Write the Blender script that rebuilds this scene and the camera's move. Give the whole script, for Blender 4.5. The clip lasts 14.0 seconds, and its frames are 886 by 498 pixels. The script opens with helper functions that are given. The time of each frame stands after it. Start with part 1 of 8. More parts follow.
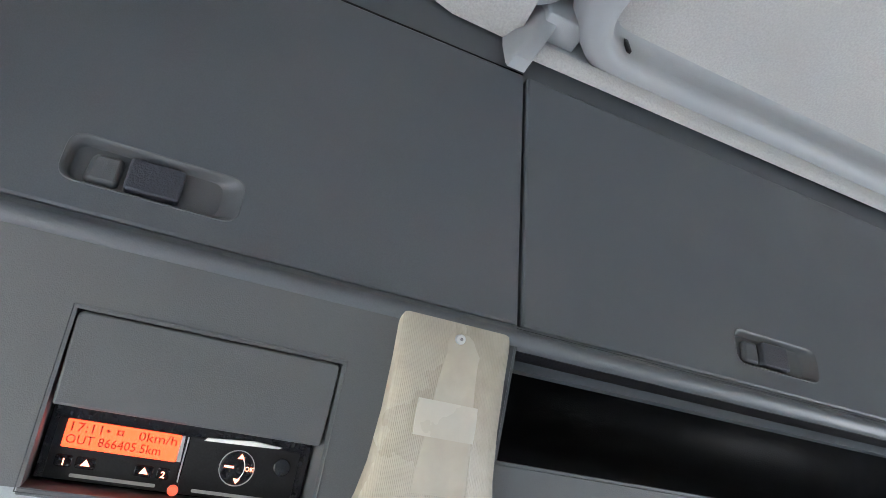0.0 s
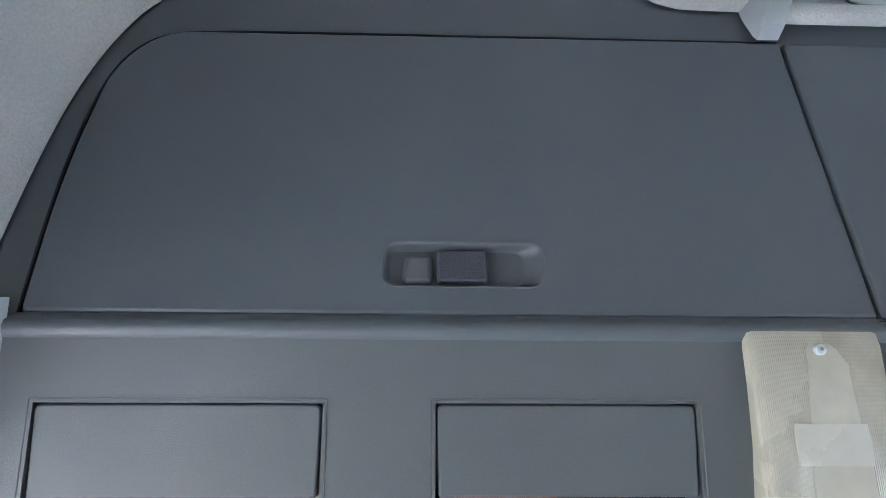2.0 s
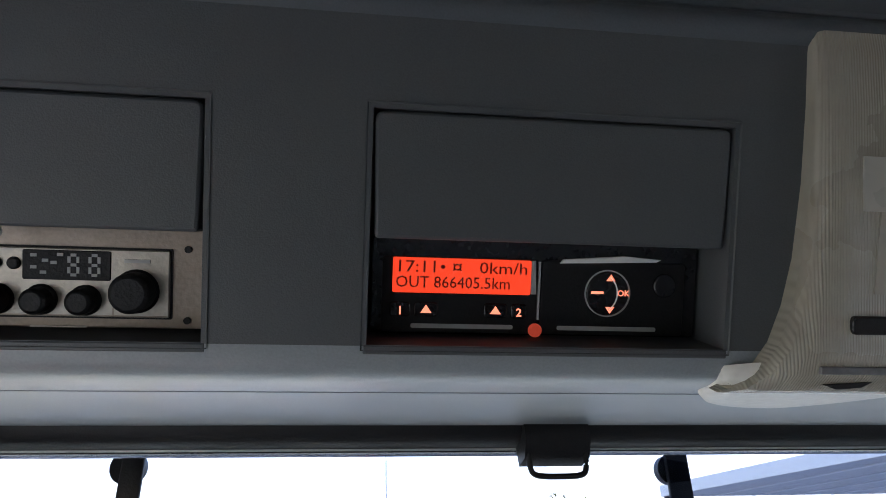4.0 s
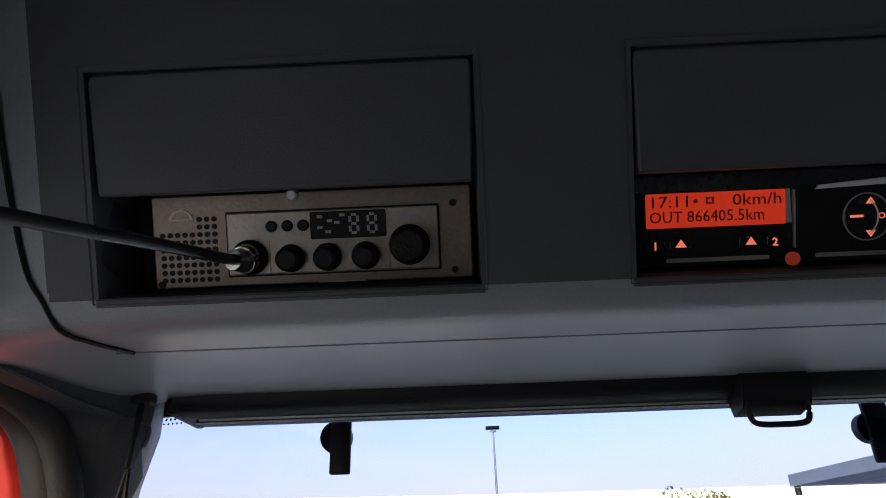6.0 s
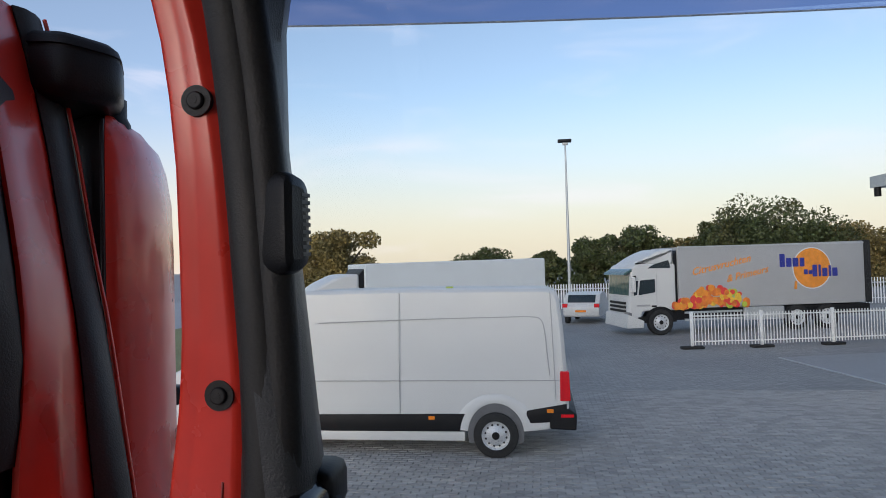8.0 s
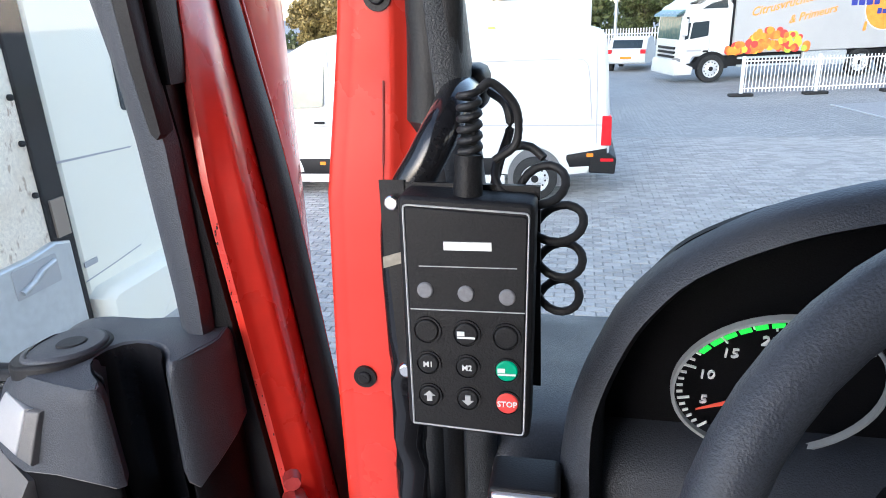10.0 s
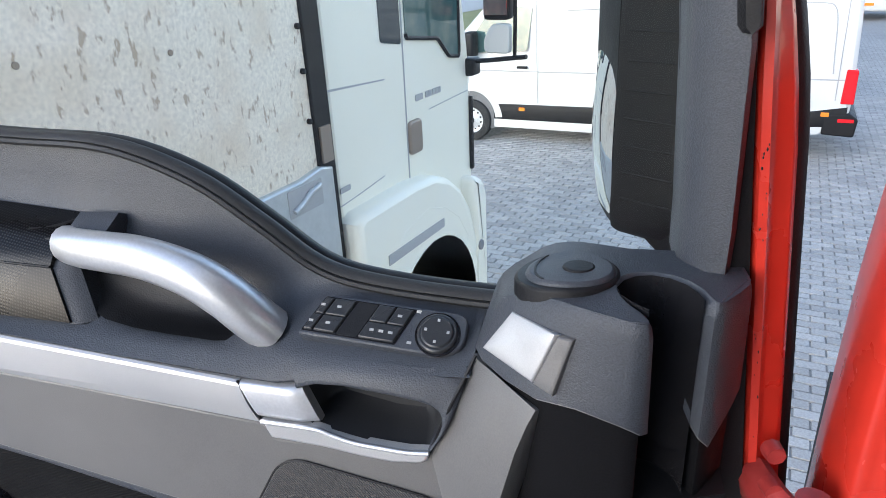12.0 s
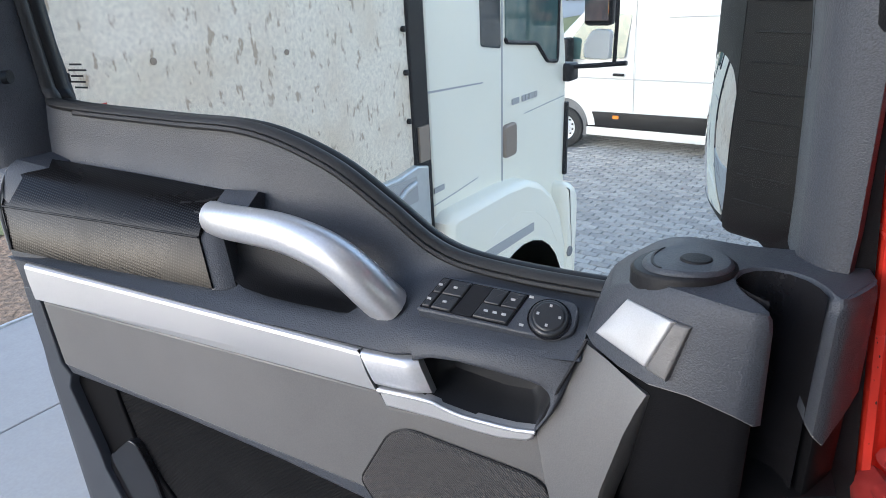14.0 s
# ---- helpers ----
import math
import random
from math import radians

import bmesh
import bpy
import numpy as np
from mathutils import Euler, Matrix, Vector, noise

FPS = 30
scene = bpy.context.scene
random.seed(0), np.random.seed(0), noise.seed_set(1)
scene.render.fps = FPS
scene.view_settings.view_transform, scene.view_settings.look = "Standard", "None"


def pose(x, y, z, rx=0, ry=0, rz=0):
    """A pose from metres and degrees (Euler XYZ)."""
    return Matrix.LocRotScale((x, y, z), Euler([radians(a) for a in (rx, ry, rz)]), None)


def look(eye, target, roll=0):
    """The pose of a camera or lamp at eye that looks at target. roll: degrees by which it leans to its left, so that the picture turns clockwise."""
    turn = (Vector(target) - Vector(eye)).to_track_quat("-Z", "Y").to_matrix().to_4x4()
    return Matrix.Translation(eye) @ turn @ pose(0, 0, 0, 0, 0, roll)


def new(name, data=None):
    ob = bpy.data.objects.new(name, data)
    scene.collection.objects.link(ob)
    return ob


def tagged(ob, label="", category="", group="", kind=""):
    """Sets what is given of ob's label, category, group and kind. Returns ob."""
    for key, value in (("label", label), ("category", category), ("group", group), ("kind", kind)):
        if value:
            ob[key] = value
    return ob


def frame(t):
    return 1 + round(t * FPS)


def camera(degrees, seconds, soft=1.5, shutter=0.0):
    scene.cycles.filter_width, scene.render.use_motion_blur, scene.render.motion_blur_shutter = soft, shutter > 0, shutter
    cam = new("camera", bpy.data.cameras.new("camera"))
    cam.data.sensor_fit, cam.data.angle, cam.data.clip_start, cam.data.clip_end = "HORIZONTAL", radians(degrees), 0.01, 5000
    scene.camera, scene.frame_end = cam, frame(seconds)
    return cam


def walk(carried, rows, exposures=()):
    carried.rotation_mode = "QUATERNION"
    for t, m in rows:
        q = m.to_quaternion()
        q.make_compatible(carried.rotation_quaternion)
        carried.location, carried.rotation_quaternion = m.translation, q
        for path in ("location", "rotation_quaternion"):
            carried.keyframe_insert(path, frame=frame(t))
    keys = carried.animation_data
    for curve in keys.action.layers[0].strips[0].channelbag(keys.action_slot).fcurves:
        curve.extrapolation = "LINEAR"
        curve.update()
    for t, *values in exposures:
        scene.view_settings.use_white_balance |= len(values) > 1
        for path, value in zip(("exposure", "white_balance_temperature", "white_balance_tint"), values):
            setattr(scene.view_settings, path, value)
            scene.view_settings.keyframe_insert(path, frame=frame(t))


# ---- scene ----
# The camera
cam = camera(68.3, 14.0, soft=0.9)
PATH = [
    (0, (0.041, -0.046, 3.109), (0.751, 1.354, 4.349), -1.1),
    (0.5, (0.0, -0.046, 3.117), (0.48, 1.375, 4.44), -1.3),
    (1, (-0.034, -0.046, 3.123), (0.21, 1.387, 4.496), -1.8),
    (1.5, (-0.045, -0.049, 3.126), (0.061, 1.388, 4.513), -2.0),
    (2, (-0.027, -0.027, 3.131), (0.051, 1.475, 4.451), -1.3),
    (2.5, (-0.019, 0.014, 3.141), (0.07, 1.64, 4.301), -1.2),
    (3, (-0.016, 0.075, 3.151), (0.178, 1.811, 4.125), -1.1),
    (3.2, (-0.013, 0.101, 3.155), (0.216, 1.862, 4.075), -1.3),
    (5.3, (-0.052, 0.144, 3.142), (0.168, 1.942, 3.991), -2.2),
    (5.5, (-0.071, 0.141, 3.139), (0.074, 1.943, 3.994), -2.1),
    (6, (-0.104, 0.137, 3.123), (-0.147, 1.939, 3.989), -1.8),
    (6.5, (-0.133, 0.168, 3.088), (-0.322, 2.016, 3.828), -1.5),
    (7, (-0.16, 0.194, 3.046), (-0.423, 2.107, 3.565), -1.7),
    (7.5, (-0.183, 0.222, 2.998), (-0.474, 2.18, 3.28), -1.7),
    (8, (-0.205, 0.237, 2.954), (-0.495, 2.215, 3.005), -1.6),
    (8.2, (-0.213, 0.243, 2.941), (-0.506, 2.221, 2.917), -1.7),
    (10.3, (-0.303, 0.162, 2.847), (-0.756, 1.963, 2.106), -2.1),
    (10.5, (-0.321, 0.169, 2.851), (-0.861, 1.935, 2.084), -2.1),
    (11, (-0.401, 0.165, 2.865), (-1.212, 1.811, 2.068), -2.5),
    (11.5, (-0.508, 0.157, 2.851), (-1.385, 1.766, 2.05), -2.6),
    (12, (-0.609, 0.138, 2.812), (-1.476, 1.753, 2.014), -2.9),
    (12.5, (-0.669, 0.093, 2.792), (-1.573, 1.701, 2.019), -1.8),
    (13, (-0.687, 0.078, 2.778), (-1.772, 1.569, 2.005), -2.0),
    (13.5, (-0.68, 0.08, 2.772), (-1.822, 1.523, 1.989), -2.4),
    (14, (-0.619, 0.086, 2.809), (-1.704, 1.579, 2.037), -2.9),
]
walk(cam, [(t, look(eye, target, roll)) for t, eye, target, roll in PATH],
     exposures=[(0, 6.1, 6700, 10), (1.0, 6.3, 6150, 9), (1.5, 6.1, 5950, 7), (2.5, 6.2, 6350, 8), (3.0, 5.15, 6550, 10), (3.2, 4.7, 6550, 10), (4.2, 3.65, 6500, 11), (5.3, 2.8, 6650, 13), (6.0, 2.55, 6600, 17), (6.5, 2.5, 6000, 14), (7.0, 1.75, 5800, 15), (7.5, 1.05, 5750, 15), (8.2, 0.95, 5800, 16), (9.3, 1.8, 5600, 13), (10.3, 2.85, 5600, 12), (12.0, 2.45, 5650, 10), (14.0, 2.4, 5650, 10)])

# Sky and sun: a clear evening, the sun low and hidden
world = bpy.data.worlds.new("sky")
scene.world = world
world.use_nodes = True
wt = world.node_tree
sky = wt.nodes.new("ShaderNodeTexSky")
sky.sky_type = "NISHITA"
sky.sun_disc = False
sky.sun_elevation = radians(12)
sky.sun_rotation = radians(197.5)
sky.air_density, sky.dust_density, sky.ozone_density = 1.0, 1.3, 1.4
back = wt.nodes["Background"]
back.inputs["Strength"].default_value = 0.105
pale = wt.nodes.new("ShaderNodeHueSaturation")
pale.inputs["Saturation"].default_value = 0.78
wt.links.new(sky.outputs[0], pale.inputs["Color"])
way = wt.nodes.new("ShaderNodeTexCoord").outputs["Generated"]
split = wt.nodes.new("ShaderNodeSeparateXYZ")
wt.links.new(way, split.inputs[0])


def sky_mix(factor, a, color):
    x = wt.nodes.new("ShaderNodeMix")
    x.data_type = "RGBA"
    wt.links.new(factor, x.inputs["Factor"])
    wt.links.new(a, x.inputs[6])
    x.inputs[7].default_value = (*color, 1)
    return x.outputs[2]


def sky_range(value, lo, hi, to_lo, to_hi):
    r = wt.nodes.new("ShaderNodeMapRange")
    r.interpolation_type = "SMOOTHSTEP"
    for k, v in zip(("From Min", "From Max", "To Min", "To Max"), (lo, hi, to_lo, to_hi)):
        r.inputs[k].default_value = v
    wt.links.new(value, r.inputs["Value"])
    return r.outputs[0]


# evening haze: a warm belt all round the horizon, then thin stretched cloud
belt = sky_mix(sky_range(split.outputs["Z"], 0.0, 0.27, 0.85, 0.0), pale.outputs[0], (5.0, 4.15, 2.85))
stretch = wt.nodes.new("ShaderNodeMapping")
stretch.inputs["Scale"].default_value = (2.2, 2.2, 9.0)
wt.links.new(way, stretch.inputs["Vector"])
wisp = wt.nodes.new("ShaderNodeTexNoise")
wisp.inputs["Scale"].default_value, wisp.inputs["Detail"].default_value, wisp.inputs["Distortion"].default_value = 1.6, 6.0, 0.6
wt.links.new(stretch.outputs[0], wisp.inputs["Vector"])
thin = sky_mix(sky_range(wisp.outputs["Fac"], 0.50, 0.80, 0.0, 0.45), belt, (5.6, 5.0, 4.7))
wt.links.new(thin, back.inputs["Color"])
sun_data = bpy.data.lights.new("sun", "SUN")
sun_data.energy, sun_data.angle, sun_data.color = 0.3, radians(50), (1.0, 0.93, 0.87)
sun = new("sun", sun_data)
sun.matrix_world = look((0, 0, 30), (0.30 * 20, 0.954 * 20, 30 - 20 * math.tan(radians(14))))


# Materials
def material(name, color, rough=0.5, metal=0.0, grain=None, bump=0.0, stain=None, vary=0.0, coat=0.0, spec=0.5, emit=None, island=False, bump_dist=0.001, even=False):
    """A surface with grain at a fine scale and stains at a coarse one. grain: size in 1/m; stain: (size in 1/m, color, amount)."""
    m = bpy.data.materials.new(name)
    m.use_nodes = True
    nt = m.node_tree
    b = nt.nodes["Principled BSDF"]
    b.inputs["Base Color"].default_value = (*color, 1)
    b.inputs["Roughness"].default_value = rough
    b.inputs["Metallic"].default_value = metal
    b.inputs["Coat Weight"].default_value = coat
    b.inputs["Coat Roughness"].default_value = 0.08
    b.inputs["Specular IOR Level"].default_value = spec
    co = nt.nodes.new("ShaderNodeTexCoord").outputs["Object"]
    col = None

    def noise_at(scale, detail=4.0, lo=0.35, hi=0.65):
        n = nt.nodes.new("ShaderNodeTexNoise")
        n.inputs["Scale"].default_value = scale
        n.inputs["Detail"].default_value = detail
        nt.links.new(co, n.inputs["Vector"])
        r = nt.nodes.new("ShaderNodeMapRange")
        r.inputs["From Min"].default_value, r.inputs["From Max"].default_value = lo, hi
        nt.links.new(n.outputs["Fac"], r.inputs["Value"])
        return r.outputs[0]

    def mixed(fac, a, c):
        x = nt.nodes.new("ShaderNodeMix")
        x.data_type = "RGBA"
        nt.links.new(fac, x.inputs["Factor"])
        for sock, v in ((x.inputs[6], a), (x.inputs[7], c)):
            if isinstance(v, tuple):
                sock.default_value = (*v, 1)
            else:
                nt.links.new(v, sock)
        return x.outputs[2]

    if vary:
        col = mixed(noise_at(grain or 200), tuple(max(0, c * (1 - vary)) for c in color), tuple(min(1, c * (1 + vary)) for c in color))
    if stain:
        size, scol, amount = stain
        f = noise_at(size, 6.0, 0.45, 0.75)
        k = nt.nodes.new("ShaderNodeMath")
        k.operation = "MULTIPLY"
        k.inputs[1].default_value = amount
        nt.links.new(f, k.inputs[0])
        col = mixed(k.outputs[0], col if col is not None else color, scol)
    if island:
        h = nt.nodes.new("ShaderNodeHueSaturation")
        g = nt.nodes.new("ShaderNodeNewGeometry" if island == "island" else "ShaderNodeObjectInfo")
        r = nt.nodes.new("ShaderNodeMapRange")
        r.inputs["To Min"].default_value, r.inputs["To Max"].default_value = 0.82, 1.16
        nt.links.new(g.outputs["Random Per Island" if island == "island" else "Random"], r.inputs["Value"])
        nt.links.new(r.outputs[0], h.inputs["Value"])
        if col is not None:
            nt.links.new(col, h.inputs["Color"])
        else:
            h.inputs["Color"].default_value = (*color, 1)
        col = h.outputs[0]
    if col is not None:
        nt.links.new(col, b.inputs["Base Color"])
    if bump:
        bn = nt.nodes.new("ShaderNodeBump")
        bn.inputs["Strength"].default_value = bump
        bn.inputs["Distance"].default_value = bump_dist
        nt.links.new(noise_at(grain or 200, 3.0, 0.3, 0.7), bn.inputs["Height"])
        nt.links.new(bn.outputs[0], b.inputs["Normal"])
    if rough > 0.15 and not emit and not even:
        rr = nt.nodes.new("ShaderNodeMapRange")
        rr.inputs["To Min"].default_value, rr.inputs["To Max"].default_value = max(0.03, rough - 0.08), min(1, rough + 0.08)
        nt.links.new(noise_at(9, 5.0), rr.inputs["Value"])
        nt.links.new(rr.outputs[0], b.inputs["Roughness"])
    if emit:
        b.inputs["Emission Color"].default_value = (*emit[:3], 1)
        b.inputs["Emission Strength"].default_value = emit[3]
    return m


def waved(m, scale, direction, strength, distance=0.001, profile="SIN", kind="BANDS"):
    """Adds fine parallel ribs to a material."""
    nt = m.node_tree
    w = nt.nodes.new("ShaderNodeTexWave")
    w.wave_type, w.bands_direction, w.wave_profile = kind, direction, profile
    w.inputs["Scale"].default_value = scale
    nt.links.new(nt.nodes.new("ShaderNodeTexCoord").outputs["Object"], w.inputs["Vector"])
    bn = nt.nodes.new("ShaderNodeBump")
    bn.inputs["Strength"].default_value, bn.inputs["Distance"].default_value = strength, distance
    nt.links.new(w.outputs["Fac"], bn.inputs["Height"])
    nt.links.new(bn.outputs[0], nt.nodes["Principled BSDF"].inputs["Normal"])
    return m


def streaked(m, color, scale, lo):
    """Adds long worn streaks of another colour to a material."""
    nt = m.node_tree
    mp = nt.nodes.new("ShaderNodeMapping")
    mp.inputs["Scale"].default_value = scale
    nt.links.new(nt.nodes.new("ShaderNodeTexCoord").outputs["Object"], mp.inputs["Vector"])
    n = nt.nodes.new("ShaderNodeTexNoise")
    n.inputs["Scale"].default_value, n.inputs["Detail"].default_value = 1.0, 5.0
    nt.links.new(mp.outputs[0], n.inputs["Vector"])
    r = nt.nodes.new("ShaderNodeMapRange")
    r.inputs["From Min"].default_value, r.inputs["From Max"].default_value = lo, lo + 0.08
    r.inputs["To Max"].default_value = 0.75
    nt.links.new(n.outputs["Fac"], r.inputs["Value"])
    b = nt.nodes["Principled BSDF"].inputs["Base Color"]
    x = nt.nodes.new("ShaderNodeMix")
    x.data_type = "RGBA"
    nt.links.new(r.outputs[0], x.inputs["Factor"])
    nt.links.new(b.links[0].from_socket, x.inputs[6])
    x.inputs[7].default_value = (*color, 1)
    nt.links.new(x.outputs[2], b)
    return m


def glass(name, tint, alpha, rough=0.0):
    """A thin pane: mostly clear, with a mirror gloss."""
    m = bpy.data.materials.new(name)
    m.use_nodes = True
    nt = m.node_tree
    out = nt.nodes["Material Output"]
    t = nt.nodes.new("ShaderNodeBsdfTransparent")
    t.inputs["Color"].default_value = (*tint, 1)
    g = nt.nodes.new("ShaderNodeBsdfGlossy")
    g.inputs["Roughness"].default_value = rough
    mx = nt.nodes.new("ShaderNodeMixShader")
    f = nt.nodes.new("ShaderNodeFresnel")
    f.inputs["IOR"].default_value = 1.22
    nt.links.new(f.outputs[0], mx.inputs["Fac"])
    nt.links.new(t.outputs[0], mx.inputs[1])
    nt.links.new(g.outputs[0], mx.inputs[2])
    nt.links.new(mx.outputs[0], out.inputs["Surface"])
    return m


PLASTIC = material("dark_plastic", (0.085, 0.096, 0.106), 0.40, grain=900, bump=0.1, vary=0.06, stain=(6, (0.105, 0.112, 0.118), 0.5))
PLASTIC_FACE = material("dark_plastic_face", (0.078, 0.084, 0.089), 0.45, grain=1100, bump=0.12, vary=0.06, stain=(7, (0.098, 0.1, 0.102), 0.5))
# dark plastic made paler: windscreen light from below is put into the colour
UNDERSIDE = material("smooth_plastic_lit", (0.26, 0.285, 0.30), 0.36, grain=700, bump=0.08, vary=0.05, spec=0.8, even=True)
LEATHER = material("grained_vinyl", (0.041, 0.046, 0.058), 0.46, grain=650, bump=0.35, vary=0.2, stain=(8, (0.058, 0.06, 0.067), 0.5), spec=0.45)
DEEP_BLACK = material("matt_black_plastic", (0.004, 0.004, 0.005), 0.6, grain=600, bump=0.2, vary=0.2, spec=0.12)
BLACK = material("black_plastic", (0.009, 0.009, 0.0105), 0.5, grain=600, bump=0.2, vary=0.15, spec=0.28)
GLOSS_BLACK = material("gloss_black", (0.012, 0.012, 0.014), 0.18, grain=300, vary=0.2)
CABLE = material("grey_cable_sheath", (0.03, 0.031, 0.034), 0.3, grain=200, vary=0.1)
RUBBER = material("black_rubber", (0.014, 0.014, 0.015), 0.6, grain=500, bump=0.2, vary=0.2)
TRIM = material("pillar_trim", (0.037, 0.041, 0.047), 0.45, grain=700, bump=0.5, vary=0.1, stain=(10, (0.042, 0.046, 0.05), 0.5))
MAT = material("grey_rubber_mat", (0.16, 0.16, 0.165), 0.8, grain=300, bump=0.3, vary=0.1, stain=(6, (0.12, 0.115, 0.11), 0.5))
FELT = material("headliner_felt", (0.44, 0.44, 0.43), 0.95, grain=350, bump=0.5, vary=0.07, stain=(5, (0.39, 0.385, 0.37), 0.5), spec=0.2)
GREY_PLASTIC = material("light_grey_plastic", (0.36, 0.38, 0.395), 0.5, grain=900, bump=0.2, vary=0.04, stain=(6, (0.33, 0.345, 0.355), 0.5))
RED = material("red_paint", (0.60, 0.036, 0.020), 0.30, coat=0.35, grain=25, vary=0.05, stain=(14, (0.5, 0.034, 0.024), 0.4))
RED_WORN = material("worn_red_paint", (0.3, 0.03, 0.028), 0.45, coat=0.1, grain=60, vary=0.15, stain=(30, (0.25, 0.1, 0.09), 0.6))
SILVER = material("satin_silver", (0.66, 0.66, 0.68), 0.36, metal=0.75, grain=300, vary=0.04, even=True)
SATIN = material("satin_silver_strip", (0.46, 0.46, 0.47), 0.45, metal=0.5, grain=900, bump=0.05, vary=0.05)
SILVER_DULL = material("silver_grey_panel", (0.132, 0.129, 0.129), 0.5, metal=0.2, grain=700, bump=0.15, vary=0.07, stain=(5, (0.175, 0.17, 0.168), 0.5))
CHROME = material("chrome", (0.8, 0.78, 0.76), 0.15, metal=1.0, grain=80, vary=0.05)
CARBON = material("carbon_weave_trim", (0.0065, 0.0062, 0.0065), 0.26, spec=0.2, grain=800, vary=0.2)
wv = CARBON.node_tree
wco = wv.nodes.new("ShaderNodeTexCoord").outputs["Object"]
wmp = wv.nodes.new("ShaderNodeMapping")
wmp.inputs["Rotation"].default_value = (radians(45), 0, 0)
wv.links.new(wco, wmp.inputs["Vector"])
wmul = wv.nodes.new("ShaderNodeMath")
wmul.operation = "MULTIPLY"
for wi, wdir in enumerate("XZ"):
    ww = wv.nodes.new("ShaderNodeTexWave")
    ww.bands_direction = wdir
    ww.inputs["Scale"].default_value = 95
    wv.links.new(wmp.outputs[0], ww.inputs["Vector"])
    wv.links.new(ww.outputs["Fac"], wmul.inputs[wi])
wbn = wv.nodes.new("ShaderNodeBump")
wbn.inputs["Strength"].default_value, wbn.inputs["Distance"].default_value = 0.09, 0.001
wv.links.new(wmul.outputs[0], wbn.inputs["Height"])
wv.links.new(wbn.outputs[0], wv.nodes["Principled BSDF"].inputs["Normal"])
wmix = wv.nodes.new("ShaderNodeMix")
wmix.data_type = "RGBA"
wmix.inputs[6].default_value, wmix.inputs[7].default_value = (0.003, 0.003, 0.0035, 1), (0.028, 0.027, 0.028, 1)
wv.links.new(wmul.outputs[0], wmix.inputs["Factor"])
wv.links.new(wmix.outputs[2], wv.nodes["Principled BSDF"].inputs["Base Color"])
RIBBED = waved(material("ribbed_black", (0.008, 0.008, 0.009), 0.8, spec=0.12, grain=800, vary=0.2), 120, "Z", 0.8)
SPEAKER = waved(material("speaker_mesh", (0.06, 0.057, 0.057), 0.6, grain=900, bump=0.4, vary=0.2), 160, "DIAGONAL", 0.9)
LAMP_COVER = waved(material("ribbed_lamp_cover", (0.36, 0.33, 0.27), 0.25, grain=60, vary=0.06, stain=(14, (0.42, 0.4, 0.35), 0.7)), 210, "X", 0.35)
LAMP_CLEAR = material("clear_lamp_strip", (0.43, 0.4, 0.34), 0.2, grain=60, vary=0.05, stain=(25, (0.38, 0.35, 0.29), 0.6))
LAMP_PALE = material("pale_lamp_patch", (0.47, 0.45, 0.4), 0.3, grain=40, vary=0.05, stain=(30, (0.42, 0.395, 0.35), 0.6))
WHITE_PLASTIC = material("white_plastic", (0.72, 0.7, 0.66), 0.4, grain=200, vary=0.05)
BRASS = material("bronze_faceplate", (0.31, 0.255, 0.21), 0.38, metal=0.5, grain=400, bump=0.1, vary=0.08)
BRASS_LIGHT = material("champagne_faceplate", (0.46, 0.42, 0.36), 0.35, metal=0.5, grain=400, bump=0.1, vary=0.06)
LCD = material("orange_display", (0.3, 0.03, 0.01), 0.3, emit=(1.0, 0.06, 0.02, 0.07))
LCD_INK = material("display_ink", (0.21, 0.018, 0.008), 0.4)
LED_ORANGE = material("orange_symbol", (0.5, 0.1, 0.05), 0.4, emit=(1.0, 0.25, 0.15, 0.12))
GREEN_LIT = material("lit_green", (0.05, 0.5, 0.05), 0.4, emit=(0.05, 0.8, 0.06, 0.15))
DOT = material("orange_red_button", (0.75, 0.1, 0.06), 0.4, emit=(0.9, 0.1, 0.05, 0.02))
LENS = material("clear_grey_lens", (0.2, 0.2, 0.21), 0.15, grain=300, vary=0.1)
MASKING = material("dirty_tape", (0.3, 0.27, 0.22), 0.7, grain=200, vary=0.15)
KEYCAP = material("satin_black_keys", (0.024, 0.025, 0.028), 0.38, grain=700, bump=0.1, vary=0.1)
WHITE = material("white_print", (0.75, 0.75, 0.74), 0.5, grain=300, vary=0.04)
GREY_PRINT = material("grey_print", (0.4, 0.4, 0.4), 0.5, grain=300, vary=0.04)
PAPER = material("white_paper", (0.8, 0.79, 0.77), 0.7, grain=100, vary=0.05)
GREEN = material("green_button", (0.0, 0.33, 0.17), 0.4, grain=200, vary=0.08)
REDBTN = material("red_button", (0.75, 0.06, 0.05), 0.4, grain=200, vary=0.08)
WHITE_PAINT = material("white_vehicle_paint", (0.66, 0.655, 0.635), 0.38, coat=0.25, grain=3, vary=0.02, stain=(2, (0.62, 0.61, 0.59), 0.25))
CREAM_PAINT = material("cream_cab_paint", (0.91, 0.87, 0.73), 0.4, coat=0.3, grain=3, vary=0.02, stain=(3, (0.82, 0.81, 0.75), 0.3))
GREY_BOX = material("grey_truck_box", (0.42, 0.42, 0.42), 0.45, grain=4, vary=0.03, stain=(0.8, (0.37, 0.37, 0.37), 0.5))
BOX_WHITE = material("white_truck_box", (0.66, 0.69, 0.7), 0.5, grain=4, vary=0.03, stain=(0.8, (0.6, 0.62, 0.63), 0.5))
DARK_GLASS = material("dark_glass", (0.02, 0.03, 0.035), 0.06, spec=0.8)
